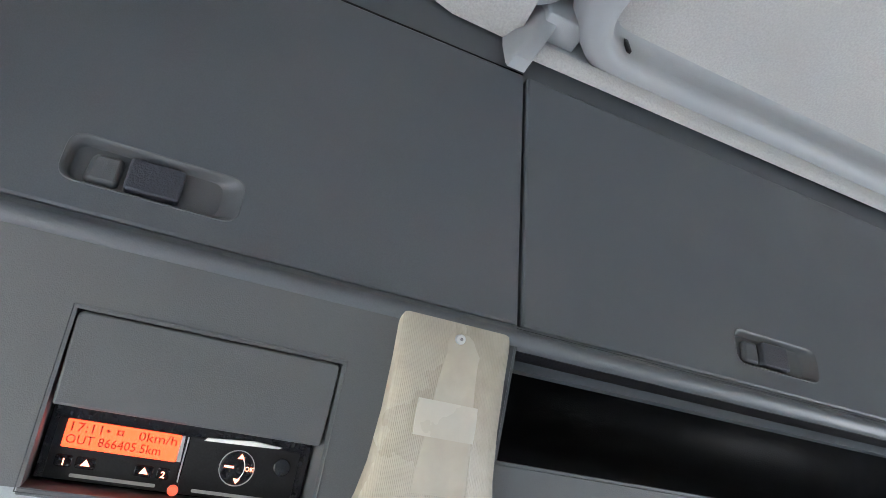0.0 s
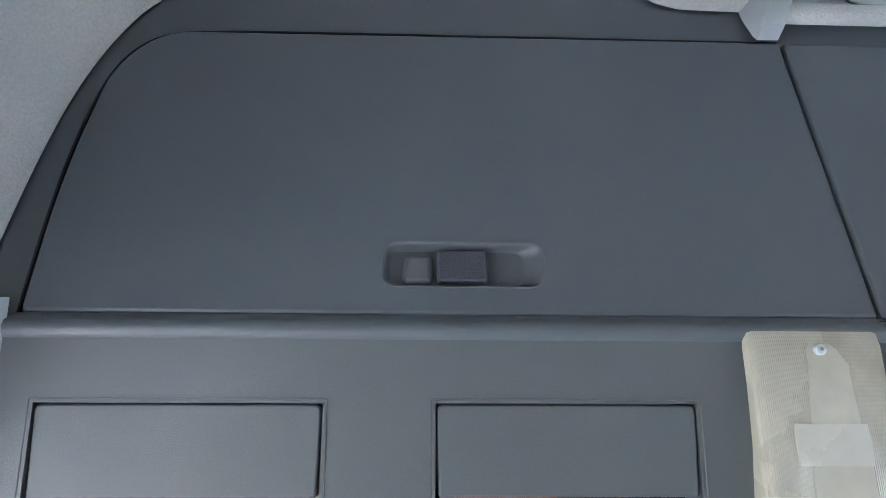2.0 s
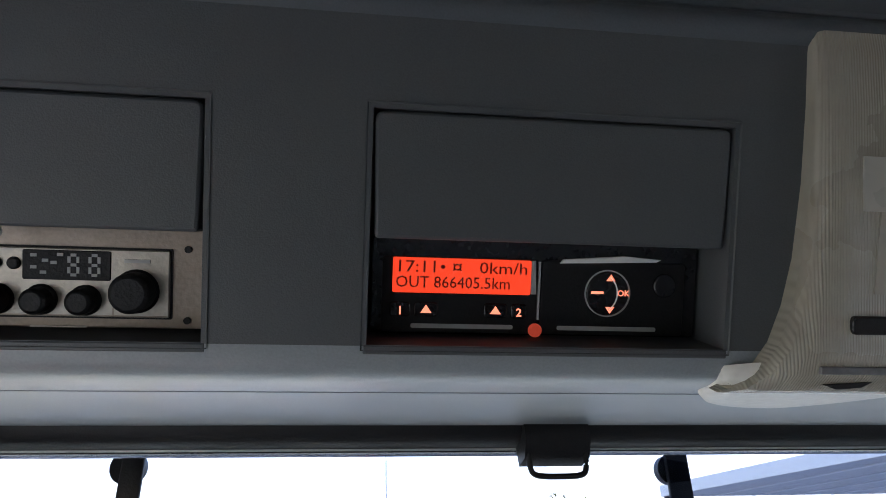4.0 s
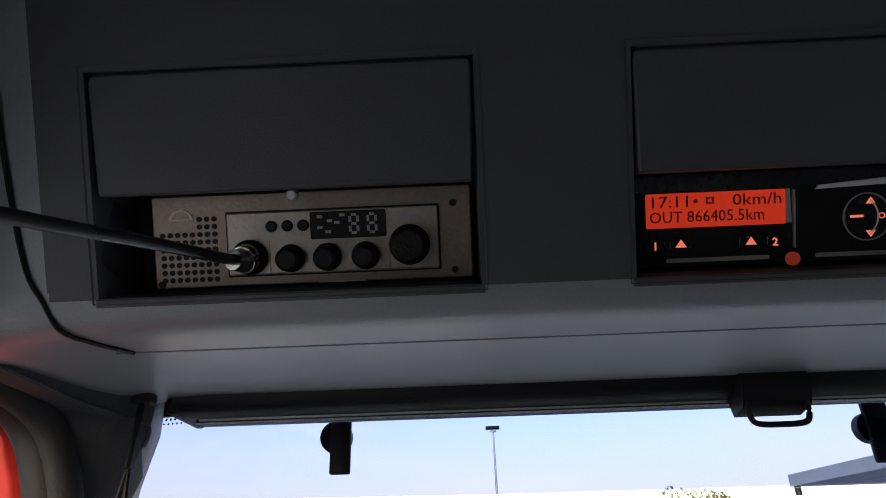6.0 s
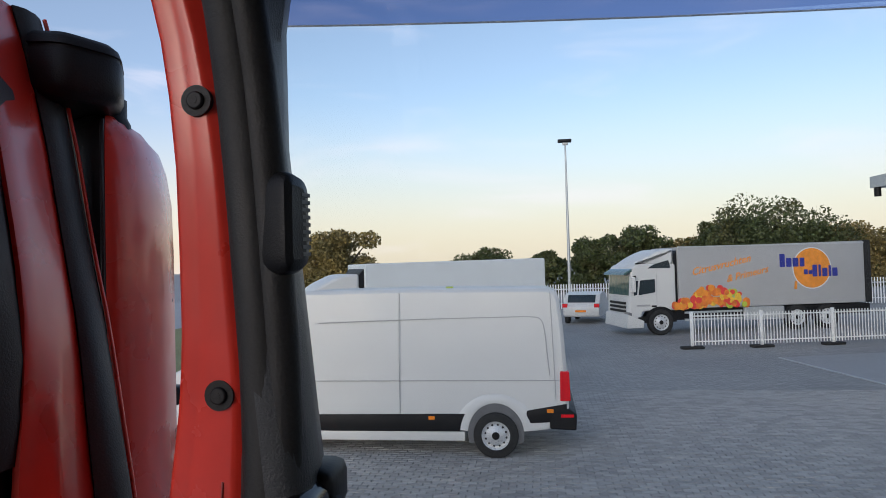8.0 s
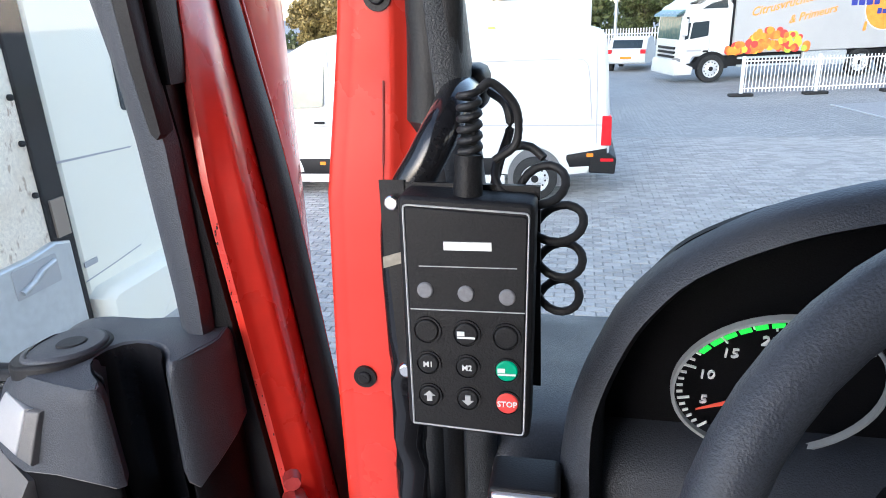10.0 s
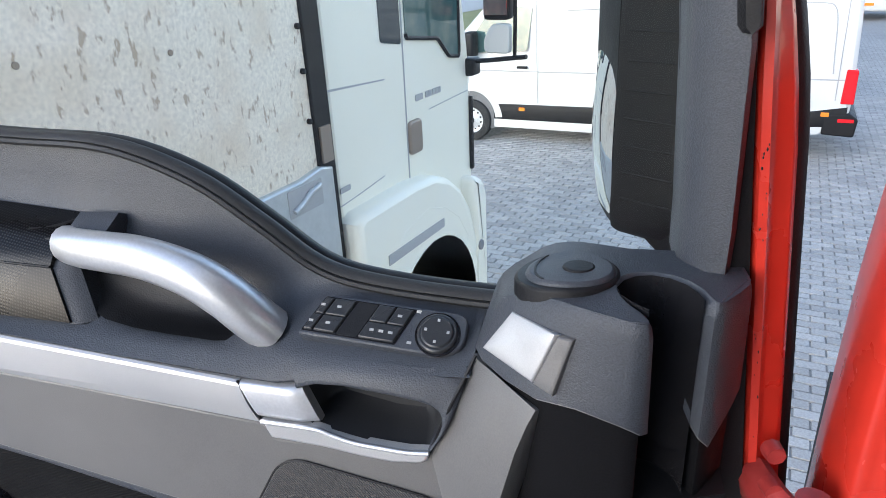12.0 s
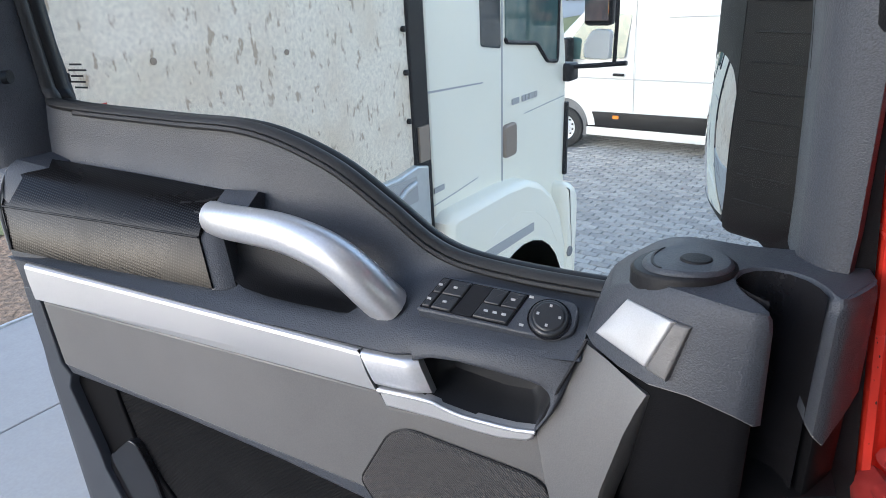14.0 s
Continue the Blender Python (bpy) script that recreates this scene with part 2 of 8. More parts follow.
# the pale blotches in this teal glass are reflections painted into its colour
TEAL_GLASS = material("glass_painted_reflections", (0.05, 0.11, 0.11), 0.06, spec=0.8, stain=(7, (0.16, 0.2, 0.16), 0.8))
TYRE = material("tyre", (0.02, 0.02, 0.02), 0.8, grain=80, bump=0.3, vary=0.3)
RIM = material("steel_rim", (0.62, 0.63, 0.64), 0.35, metal=0.25, grain=60, vary=0.08)
TAIL_RED = material("tail_lamp", (0.6, 0.01, 0.015), 0.15, emit=(0.8, 0.01, 0.02, 0.03))
AMBER = material("amber_lens", (0.85, 0.25, 0.02), 0.2, emit=(1.0, 0.3, 0.02, 0.01))
ASPHALT = material("block_yard", (0.37, 0.36, 0.345), 0.75, grain=12, bump=0.4, vary=0.18, stain=(0.22, (0.25, 0.25, 0.25), 0.8), bump_dist=0.01)
yd = ASPHALT.node_tree
yb = yd.nodes["Principled BSDF"].inputs["Base Color"]
joint = yd.nodes.new("ShaderNodeTexBrick")
joint.inputs["Scale"].default_value = 1.0
joint.inputs["Brick Width"].default_value, joint.inputs["Row Height"].default_value, joint.inputs["Mortar Size"].default_value = 0.21, 0.105, 0.008
joint.inputs["Color1"].default_value, joint.inputs["Color2"].default_value, joint.inputs["Mortar"].default_value = (0.88, 0.88, 0.88, 1), (1.1, 1.09, 1.08, 1), (0.55, 0.55, 0.55, 1)
yd.links.new(yd.nodes.new("ShaderNodeTexCoord").outputs["Object"], joint.inputs["Vector"])
ymul = yd.nodes.new("ShaderNodeMix")
ymul.data_type, ymul.blend_type = "RGBA", "MULTIPLY"
ymul.inputs["Factor"].default_value = 1.0
yd.links.new(yb.links[0].from_socket, ymul.inputs[6])
yd.links.new(joint.outputs["Color"], ymul.inputs[7])
yd.links.new(ymul.outputs[2], yb)
PAVER = material("paving_block", (0.41, 0.395, 0.375), 0.8, grain=60, bump=0.4, vary=0.14, stain=(0.8, (0.29, 0.285, 0.28), 0.5), island="island", bump_dist=0.004)
PAVER_PIECE = material("paving_block_piece", (0.41, 0.395, 0.375), 0.8, grain=60, bump=0.4, vary=0.14, stain=(0.8, (0.29, 0.285, 0.28), 0.5), island="object", bump_dist=0.004)
CONCRETE = material("concrete_slab", (0.33, 0.325, 0.325), 0.6, grain=40, bump=0.15, vary=0.04, stain=(1.2, (0.29, 0.285, 0.28), 0.6), bump_dist=0.003)
SOIL = material("brown_soil", (0.3, 0.2, 0.13), 0.95, grain=14, bump=0.8, vary=0.4, stain=(0.7, (0.2, 0.16, 0.12), 0.7), bump_dist=0.03)
GRASS = material("grass", (0.25, 0.26, 0.12), 0.9, grain=25, bump=0.8, vary=0.4, stain=(0.5, (0.16, 0.17, 0.06), 0.6), bump_dist=0.03)
LEAF = material("oak_leaves", (0.075, 0.095, 0.028), 0.6, grain=3, vary=0.4, stain=(0.5, (0.14, 0.105, 0.035), 0.6), island="island")
LEAF_DRY = material("autumn_leaves", (0.27, 0.2, 0.065), 0.6, grain=3, vary=0.4, stain=(0.5, (0.1, 0.1, 0.035), 0.6), island="island")
BARK = material("bark", (0.07, 0.055, 0.04), 0.9, grain=30, bump=0.7, vary=0.3, bump_dist=0.02)
GALV = material("galvanised_steel", (0.52, 0.54, 0.55), 0.45, metal=0.5, grain=20, vary=0.1)
FENCE_WHITE = material("white_fence_paint", (0.78, 0.78, 0.77), 0.45, grain=20, vary=0.05)
PLY = streaked(material("scratched_beige_board", (0.88, 0.79, 0.65), 0.6, grain=70, bump=0.2, vary=0.10, stain=(5, (0.74, 0.60, 0.44), 0.7)), (0.42, 0.31, 0.20), (44, 44, 20), 0.60)
ALU = material("aluminium_dropside", (0.55, 0.57, 0.57), 0.4, metal=0.5, grain=30, vary=0.06, stain=(4, (0.48, 0.49, 0.48), 0.5))
ORANGE = material("orange_print", (0.85, 0.3, 0.03), 0.5, grain=6, vary=0.1)
FRUIT = material("fruit_print", (0.8, 0.24, 0.03), 0.5, grain=4, vary=0.3, stain=(3, (0.7, 0.08, 0.03), 0.9))
LEMON = material("yellow_fruit_print", (0.85, 0.55, 0.05), 0.5, grain=6, vary=0.1, stain=(3, (0.8, 0.4, 0.04), 0.7))
LIME = material("yellow_green_print", (0.45, 0.55, 0.06), 0.5, grain=6, vary=0.1)
BLUE = material("blue_print", (0.03, 0.04, 0.3), 0.5, grain=6, vary=0.1)
SUNBAND = glass("tinted_band", (0.50, 0.55, 0.68), 0.5)
PANE = glass("clear_pane", (0.96, 0.98, 0.97), 0.0)
MIRROR = material("mirror_glass", (0.9, 0.9, 0.9), 0.02, metal=1.0)
FRIT = material("black_frit", (0.008, 0.008, 0.009), 0.3, grain=90, vary=0.1)


# Shape helpers
def thing(name, at, label, category, group="", kind=""):
    """An empty at the base of a thing, for its parts."""
    ob = new(name)
    ob.empty_display_size = 0.05
    ob.location = at
    return tagged(ob, label, category, group, kind)


def part(name, bm, mat, parent=None, label="", smooth=50):
    """Links a bmesh, given in world places, as one mesh object under a thing or a part."""
    me = bpy.data.meshes.new(name)
    bmesh.ops.recalc_face_normals(bm, faces=bm.faces)
    if smooth:
        for f in bm.faces:
            f.smooth = len(f.verts) < 6
        for e in bm.edges:
            if len(e.link_faces) != 2 or e.calc_face_angle(4) > radians(smooth):
                e.smooth = False
    bm.to_mesh(me)
    bm.free()
    me.materials.append(mat)
    ob = new(name, me)
    if parent is not None:
        ob.parent = parent
        root = parent
        ob.matrix_parent_inverse = Matrix.Translation(root.location).inverted() if root.parent is None else Matrix.Identity(4)
    if label:
        ob["label"] = label
    return ob


def whole(name, bm, mat, label, category, group="", kind="", smooth=50):
    return tagged(part(name, bm, mat, None, "", smooth), label, category, group, kind)


def box(lo, hi, bev=0.0, seg=2, m=None):
    bm = bmesh.new()
    bmesh.ops.create_cube(bm, size=1)
    for v in bm.verts:
        v.co = Vector([(a + b) / 2 + c * (b - a) for a, b, c in zip(lo, hi, v.co)])
    if bev:
        bmesh.ops.bevel(bm, geom=bm.edges[:], offset=bev, segments=seg, affect="EDGES", profile=0.5)
    if m is not None:
        bmesh.ops.transform(bm, matrix=m, verts=bm.verts)
    return bm


def join(*bms):
    out = bmesh.new()
    tmp = bpy.data.meshes.new("tmp")
    for b in bms:
        b.to_mesh(tmp)
        out.from_mesh(tmp)
        b.free()
    bpy.data.meshes.remove(tmp)
    return out


def rounded(pts, r, n=4):
    """A polygon with its corners rounded by r (one number or one for each corner)."""
    out = []
    k = len(pts)
    for i in range(k):
        p0, p, p1 = Vector(pts[i - 1]), Vector(pts[i]), Vector(pts[(i + 1) % k])
        ri = r[i] if isinstance(r, (list, tuple)) else r
        a, b = (p0 - p), (p1 - p)
        d = min(ri, a.length * 0.48, b.length * 0.48)
        if d < 1e-5:
            out.append(tuple(p))
            continue
        a, b = p + a.normalized() * d, p + b.normalized() * d
        for j in range(n + 1):
            s = j / n
            q = a * (1 - s) ** 2 + p * 2 * s * (1 - s) + b * s * s
            out.append(tuple(q))
    return out


def inset(pts, d):
    out = []
    k = len(pts)
    area = sum(pts[i - 1][0] * pts[i][1] - pts[i][0] * pts[i - 1][1] for i in range(k))
    sg = 1 if area > 0 else -1
    for i in range(k):
        p0, p, p1 = Vector(pts[i - 1]), Vector(pts[i]), Vector(pts[(i + 1) % k])
        e0, e1 = (p - p0), (p1 - p)
        e0 = e0.normalized() if e0.length > 1e-9 else e1.normalized()
        e1 = e1.normalized() if e1.length > 1e-9 else e0
        n = Vector((-(e0.y + e1.y), e0.x + e1.x))
        n = n.normalized() if n.length > 1e-6 else Vector((-e0.y, e0.x))
        c = max(0.4, n.dot(Vector((-e0.y, e0.x))))
        out.append(tuple(p + n * (sg * d / c)))
    return out


def loft(rings, caps=True, closed=True):
    bm = bmesh.new()
    rows = [[bm.verts.new(p) for p in r] for r in rings]
    n = len(rows[0])
    for a, b in zip(rows, rows[1:]):
        for i in range(n if closed else n - 1):
            j = (i + 1) % n
            try:
                bm.faces.new((a[i], a[j], b[j], b[i]))
            except ValueError:
                pass
    if caps and closed:
        bm.faces.new(rows[0][::-1])
        bm.faces.new(rows[-1])
    return bm


def plate(pts, place, h0, h1, ch=0.0):
    """A slab over a polygon in (a, b), from height h0 to h1 along c, its upper edge chamfered. place(a, b, c) gives world places."""
    rings = [[place(a, b, h0) for a, b in pts]]
    if ch:
        rings.append([place(a, b, h1 - ch) for a, b in pts])
        rings.append([place(a, b, h1 - ch * 0.3) for a, b in inset(pts, ch * 0.3)])
        rings.append([place(a, b, h1) for a, b in inset(pts, ch)])
    else:
        rings.append([place(a, b, h1) for a, b in pts])
    return loft(rings)


def rect(a0, b0, a1, b1, r=0.0, n=3):
    p = [(a0, b0), (a1, b0), (a1, b1), (a0, b1)]
    return rounded(p, r, n) if r else p


def tube(path, r, n=8, caps=True):
    """A round bar along a path; r: one radius or one for each point, or (across, up) pairs."""
    path = [Vector(p) for p in path]
    rings = []
    up = Vector((0.02, 0.03, 1)).normalized()
    for i, p in enumerate(path):
        d = (path[min(i + 1, len(path) - 1)] - path[max(i - 1, 0)]).normalized()
        s = d.cross(up)
        if s.length < 0.05:
            s = d.cross(Vector((1, 0.1, 0)))
        s.normalize()
        u = s.cross(d)
        ri = r[i] if isinstance(r, list) else r
        ra, rb = ri if isinstance(ri, tuple) else (ri, ri)
        rings.append([p + s * (ra * math.cos(2 * math.pi * k / n)) + u * (rb * math.sin(2 * math.pi * k / n)) for k in range(n)])
    return loft(rings, caps)


def smooth_path(pts, n=6):
    """A Catmull-Rom curve through points."""
    P = [Vector(p) for p in pts]
    P = [P[0] * 2 - P[1]] + P + [P[-1] * 2 - P[-2]]
    out = []
    for i in range(1, len(P) - 2):
        for j in range(n):
            t = j / n
            a, b, c, d = P[i - 1], P[i], P[i + 1], P[i + 2]
            out.append(0.5 * (2 * b + (c - a) * t + (2 * a - 5 * b + 4 * c - d) * t * t + (3 * b - a - 3 * c + d) * t ** 3))
    out.append(P[-2])
    return out


def cyl(p0, p1, r0, r1=None, n=20, caps=True):
    return tube([p0, p1], [r0, r0 if r1 is None else r1], n, caps)


def disc(place, a, b, r, h0, h1, ch=0.0, n=20):
    return plate([(a + r * math.cos(2 * math.pi * k / n), b + r * math.sin(2 * math.pi * k / n)) for k in range(n)], place, h0, h1, ch)


def ring(place, a, b, r0, r1, h0, h1, n=24):
    rows = []
    for r, h in ((r1, h0), (r1, h1), (r0, h1), (r0, h0)):
        rows.append([place(a + r * math.cos(2 * math.pi * k / n), b + r * math.sin(2 * math.pi * k / n), h) for k in range(n)])
    return loft(rows + [rows[0]], caps=False)


def letters(text, size, place, h0, h1, a, b, align="LEFT", bold=0.0, shear=0.0):
    """Raised letters from the built-in font, laid on a surface at (a, b)."""
    cu = bpy.data.curves.new("letters", "FONT")
    cu.body, cu.size, cu.extrude, cu.resolution_u, cu.align_x, cu.offset, cu.shear = text, size, 0.5, 2, align, bold, shear
    ob = bpy.data.objects.new("letters", cu)
    scene.collection.objects.link(ob)
    me = ob.to_mesh()
    bm = bmesh.new()
    bm.from_mesh(me)
    ob.to_mesh_clear()
    bpy.data.objects.remove(ob)
    bpy.data.curves.remove(cu)
    for v in bm.verts:
        v.co = Vector(place(a + v.co.x, b + v.co.y, h0 if v.co.z < 0 else h1))
    return bm


# ---------------------------------------------------------------- the cab: shell
XL, XR = -0.52, 1.75          # outer faces of the cab
FLOOR_Z = 1.75


def face_at(x, s, d):
    """A place on the sloping lower face of the overhead console: s down from its top, d out of it."""
    return Vector((x, 0.366 + 0.48 * s - 0.877 * d, 3.400 - 0.877 * s - 0.48 * d))


def locker_at(x, s, d):
    """A place on the plane of the overhead lockers: s up from their lower edge, d out of it."""
    return Vector((x, 0.375 - 0.206 * s - 0.979 * d, 3.411 + 0.979 * s - 0.206 * d))


# headliner: a felt shell that starts round the lockers and rises to the rear
edge = smooth_path([(-0.366, 0.45, 3.24), (-0.358, 0.395, 3.36), (-0.351, 0.364, 3.464), (-0.339, 0.337, 3.598), (-0.316, 0.318, 3.686), (-0.280, 0.305, 3.747), (-0.222, 0.300, 3.760), (-0.044, 0.299, 3.769), (0.192, 0.299, 3.773)], 5)
edge += [Vector((0.215, 0.302, 3.758)), Vector((0.235, 0.303, 3.750)), Vector((0.318, 0.304, 3.748)), Vector((0.333, 0.304, 3.80)), Vector((0.345, 0.304, 3.89)), Vector((0.70, 0.304, 3.89)), Vector((1.2, 0.304, 3.89)), Vector((1.6, 0.304, 3.89)), Vector((1.72, 0.36, 3.45)), Vector((1.72, 0.45, 3.24))]
rings = []
for y, grow, rise in ((0.0, 0.0, 0.0), (-0.01, 0.004, 0.012), (-0.06, 0.03, 0.02), (-0.16, 0.07, 0.03), (-0.40, 0.12, 0.09), (-0.9, 0.14, 0.15), (-1.9, 0.14, 0.17)):
    row = []
    for p in edge:
        side = max(0.0, min(1.0, (p.z - 3.24) / 0.5))
        ox = -grow if p.x < -0.2 else (grow if p.x > 1.5 else 0)
        row.append(Vector((p.x + ox, p.y + y, p.z + rise * side)))
    rings.append(row)
whole("ceiling", loft(rings, closed=False), FELT, "light grey felt headliner over the cab", "ceiling", kind="structure")
whole("roof_skin", box((XL, -1.95, 4.0), (XR, 0.75, 4.03)), RED, "red painted cab roof", "roof", kind="structure")
# rear wall out of view, its felt kept pale to bounce light into the cab
whole("wall_back", box((XL, -1.98, FLOOR_Z), (XR, -1.93, 4.0)), FELT, "light grey felt cab rear wall", "wall", kind="structure")
whole("floor", box((XL + 0.05, -1.93, FLOOR_Z - 0.03), (XR, 0.95, FLOOR_Z)), MAT, "grey rubber cab floor", "floor", kind="structure")
# right side with its window opening
whole("wall_right", join(box((XR - 0.06, -1.93, FLOOR_Z), (XR, 0.95, 2.45)), box((XR - 0.06, -1.93, 2.45), (XR, -0.42, 4.0)), box((XR - 0.06, -0.42, 3.27), (XR, 0.75, 4.0)), box((XR - 0.06, 0.66, 2.45), (XR, 0.75, 3.27))),
      FELT, "light grey felt side of the cab with a window opening", "wall", kind="structure")
# left side behind the door opening, and the band above it
whole("wall_left", join(box((XL, -1.93, FLOOR_Z), (XL + 0.06, -0.42, 4.0)), box((XL, -0.42, 3.27), (XL + 0.06, 0.72, 4.0))), FELT, "light grey felt cab side beside the door opening", "wall", kind="structure")
whole("sill", box((XL, -0.42, FLOOR_Z - 0.03), (XL + 0.05, 0.72, FLOOR_Z + 0.03), 0.008), RED, "red painted door sill", "sill", kind="structure")
# side trim between the console's end and the door opening, bowed
BAND = (((-0.396, 0.640, 3.12), (-0.389, 0.668, 3.12)), ((-0.398, 0.636, 3.16), (-0.382, 0.668, 3.16)), ((-0.403, 0.627, 3.20), (-0.367, 0.668, 3.20)), ((-0.412, 0.605, 3.230), (-0.358, 0.665, 3.228)), ((-0.422, 0.57, 3.241), (-0.370, 0.635, 3.233)), ((-0.428, 0.52, 3.245), (-0.378, 0.59, 3.234)), ((-0.430, 0.47, 3.247), (-0.378, 0.535, 3.235)), ((-0.431, 0.42, 3.248), (-0.380, 0.49, 3.237)), ((-0.432, 0.35, 3.250), (-0.392, 0.42, 3.243)), ((-0.434, 0.2, 3.252), (-0.402, 0.25, 3.252)), ((-0.436, -0.4, 3.254), (-0.405, -0.4, 3.258)))
low_edge = smooth_path([b[0] for b in BAND], 5)
high_edge = smooth_path([b[1] for b in BAND], 5)
rows = []
for k, (a, b) in enumerate(zip(low_edge, high_edge)):
    out = Vector((0, 0.02, 0)) if k < 10 else Vector((0, 0, 0.025))
    sag = Vector((0.003, -0.003, -0.003))
    rows.append([a + out, a, a.lerp(b, 0.3) + sag * 0.8, a.lerp(b, 0.6) + sag, a.lerp(b, 0.88) + sag * 0.7, b, b + out + Vector((0.002, 0, 0))])
whole("door_frame_trim", loft(rows, closed=False), TRIM, "dark grained trim round the door opening", "trim", kind="structure")
whole("trim_lip", tube(high_edge[12:38], 0.0018, 6), TRIM, "raised lip along the trim", "trim", kind="structure")
# end cap of the console, in the plastic with windscreen light in its colour
rows = []
for s in np.linspace(-0.02, 0.165, 9):
    rows.append([face_at(x, s, d) for x, d in ((-0.317, 0.0), (-0.330, -0.0004), (-0.345, -0.002), (-0.358, -0.007), (-0.368, -0.016), (-0.378, -0.035), (-0.384, -0.07))])
for y, z in ((0.4505, 3.2452), (0.455, 3.2412), (0.462, 3.2390), (0.475, 3.2392), (0.495, 3.2415), (0.5188, 3.2450), (0.56, 3.2480), (0.62, 3.2515), (0.68, 3.2545)):
    rows.append([Vector((x, y, z + dz)) for x, dz in ((-0.317, 0.0), (-0.330, -0.0005), (-0.345, -0.0015), (-0.358, -0.003), (-0.368, -0.005), (-0.378, -0.006), (-0.388, 0.004))])
whole("console_end", loft(rows, closed=False), UNDERSIDE, "end piece of the overhead console, dark plastic lightened as if lit", "trim", kind="structure")

groove_ = [face_at(x, q, 0.0006) for x, q in ((-0.339, -0.01), (-0.337, 0.05), (-0.334, 0.104), (-0.328, 0.152), (-0.320, 0.170))] + [Vector((-0.314, 0.4575, 3.2385)), Vector((-0.308, 0.48, 3.2385)), Vector((-0.303, 0.515, 3.243))]
whole("console_seam", tube(smooth_path(groove_, 5), 0.0013, 6), BLACK, "dark seam round the end of the overhead console", "seam", kind="structure")
whole("side_rail", box((-0.446, -0.42, 3.268), (-0.398, 0.60, 3.36), 0.008), TRIM, "dark rail above the door opening", "trim", kind="structure")
whole("end_filler", box((-0.42, 0.44, 3.268), (-0.29, 0.70, 3.31), 0.004), TRIM, "dark filler above the console end", "trim", kind="structure")
# door seal round the opening: up the pillar and back along the top
seal = smooth_path([(-0.404, 0.672, 2.0), (-0.404, 0.672, 2.4), (-0.401, 0.671, 2.7), (-0.394, 0.668, 2.85), (-0.397, 0.661, 2.98), (-0.401, 0.650, 3.09), (-0.408, 0.638, 3.165), (-0.424, 0.620, 3.225), (-0.436, 0.57, 3.248), (-0.442, 0.50, 3.256), (-0.444, 0.40, 3.26), (-0.446, 0.1, 3.262), (-0.448, -0.4, 3.264)], 5)
whole("door_seal", tube(seal, 0.0175, 18), RUBBER, "black rubber seal round the door opening", "seal", kind="structure")
seal2 = [p + Vector((0.014, -0.004, -0.003 if p.z > 3.1 else 0.0)) for p in seal]
whole("seal_lip", tube(seal2, 0.0125, 18), RUBBER, "second black rubber lip of the door seal", "seal", kind="structure")


# A pillar: red door rebate, inner trim
PILLAR = ((1.75, -0.510, -0.440, 0.692), (2.34, -0.508, -0.438, 0.690), (2.53, -0.505, -0.437, 0.689), (2.70, -0.496, -0.434, 0.689), (2.80, -0.480, -0.427, 0.690), (2.862, -0.470, -0.423, 0.687), (2.914, -0.465, -0.424, 0.682), (2.972, -0.463, -0.426, 0.677), (3.03, -0.461, -0.427, 0.671), (3.08, -0.462, -0.427, 0.667), (3.12, -0.463, -0.427, 0.662), (3.16, -0.466, -0.428, 0.652), (3.20, -0.470, -0.430, 0.636), (3.23, -0.476, -0.434, 0.612), (3.25, -0.484, -0.440, 0.585))


def pillar_row(z):
    """Outer edge, inner edge and depth of the pillar's flat face at a height."""
    return [float(np.interp(z, [p[0] for p in PILLAR], [p[k] for p in PILLAR])) for k in (1, 2, 3)]


stations = []
for z in [1.75, 2.0, 2.2, 2.34] + list(np.linspace(2.40, 3.03, 22)):
    xl, xr, y = pillar_row(z)
    stations.append(((xl, y, z), (xr, y, z), (0, 1, 0)))
# the strip bends over at its top and runs back along the opening's upper edge
stations += [((-0.463, 0.667, 3.08), (-0.431, 0.667, 3.08), (0, 1, 0)), ((-0.467, 0.664, 3.12), (-0.437, 0.664, 3.12), (0, 1, 0.1)), ((-0.472, 0.656, 3.16), (-0.443, 0.658, 3.155), (0, 0.95, 0.3)), ((-0.478, 0.646, 3.20), (-0.450, 0.652, 3.188), (0, 0.8, 0.6)), ((-0.480, 0.630, 3.230), (-0.453, 0.637, 3.213), (0, 0.6, 0.8)), ((-0.479, 0.606, 3.248), (-0.451, 0.612, 3.227), (0, 0.3, 0.95)), ((-0.477, 0.57, 3.266), (-0.447, 0.57, 3.246), (0, 0.1, 1)), ((-0.476, 0.5, 3.276), (-0.446, 0.5, 3.260), (0, 0, 1)), ((-0.478, 0.2, 3.282), (-0.448, 0.2, 3.266), (0, 0, 1)), ((-0.480, -0.42, 3.286), (-0.450, -0.42, 3.27), (0, 0, 1))]
rows = []
for L_, R_, dep in stations:
    L_, R_, dep = Vector(L_), Vector(R_), Vector(dep).normalized()
    a = (R_ - L_).normalized()
    rows.append([L_ - a * 0.020 + dep * 0.11, L_ - a * 0.019 + dep * 0.058, L_ - a * 0.008 + dep * 0.020, L_ - a * 0.0015 + dep * 0.0035, L_ + a * 0.003 + dep * 0.0008, L_ + a * 0.011 + dep * 0.0032, L_ + a * 0.015 + dep * 0.0028, R_ - a * 0.007, R_ - a * 0.002 + dep * 0.0015, R_ + a * 0.002 + dep * 0.008, R_ + a * 0.012 + dep * 0.012, R_ + a * 0.03 + dep * 0.016])
pillar = whole("pillar_front", loft(rows, closed=False), RED, "red painted front pillar beside the door opening", "pillar", kind="structure")
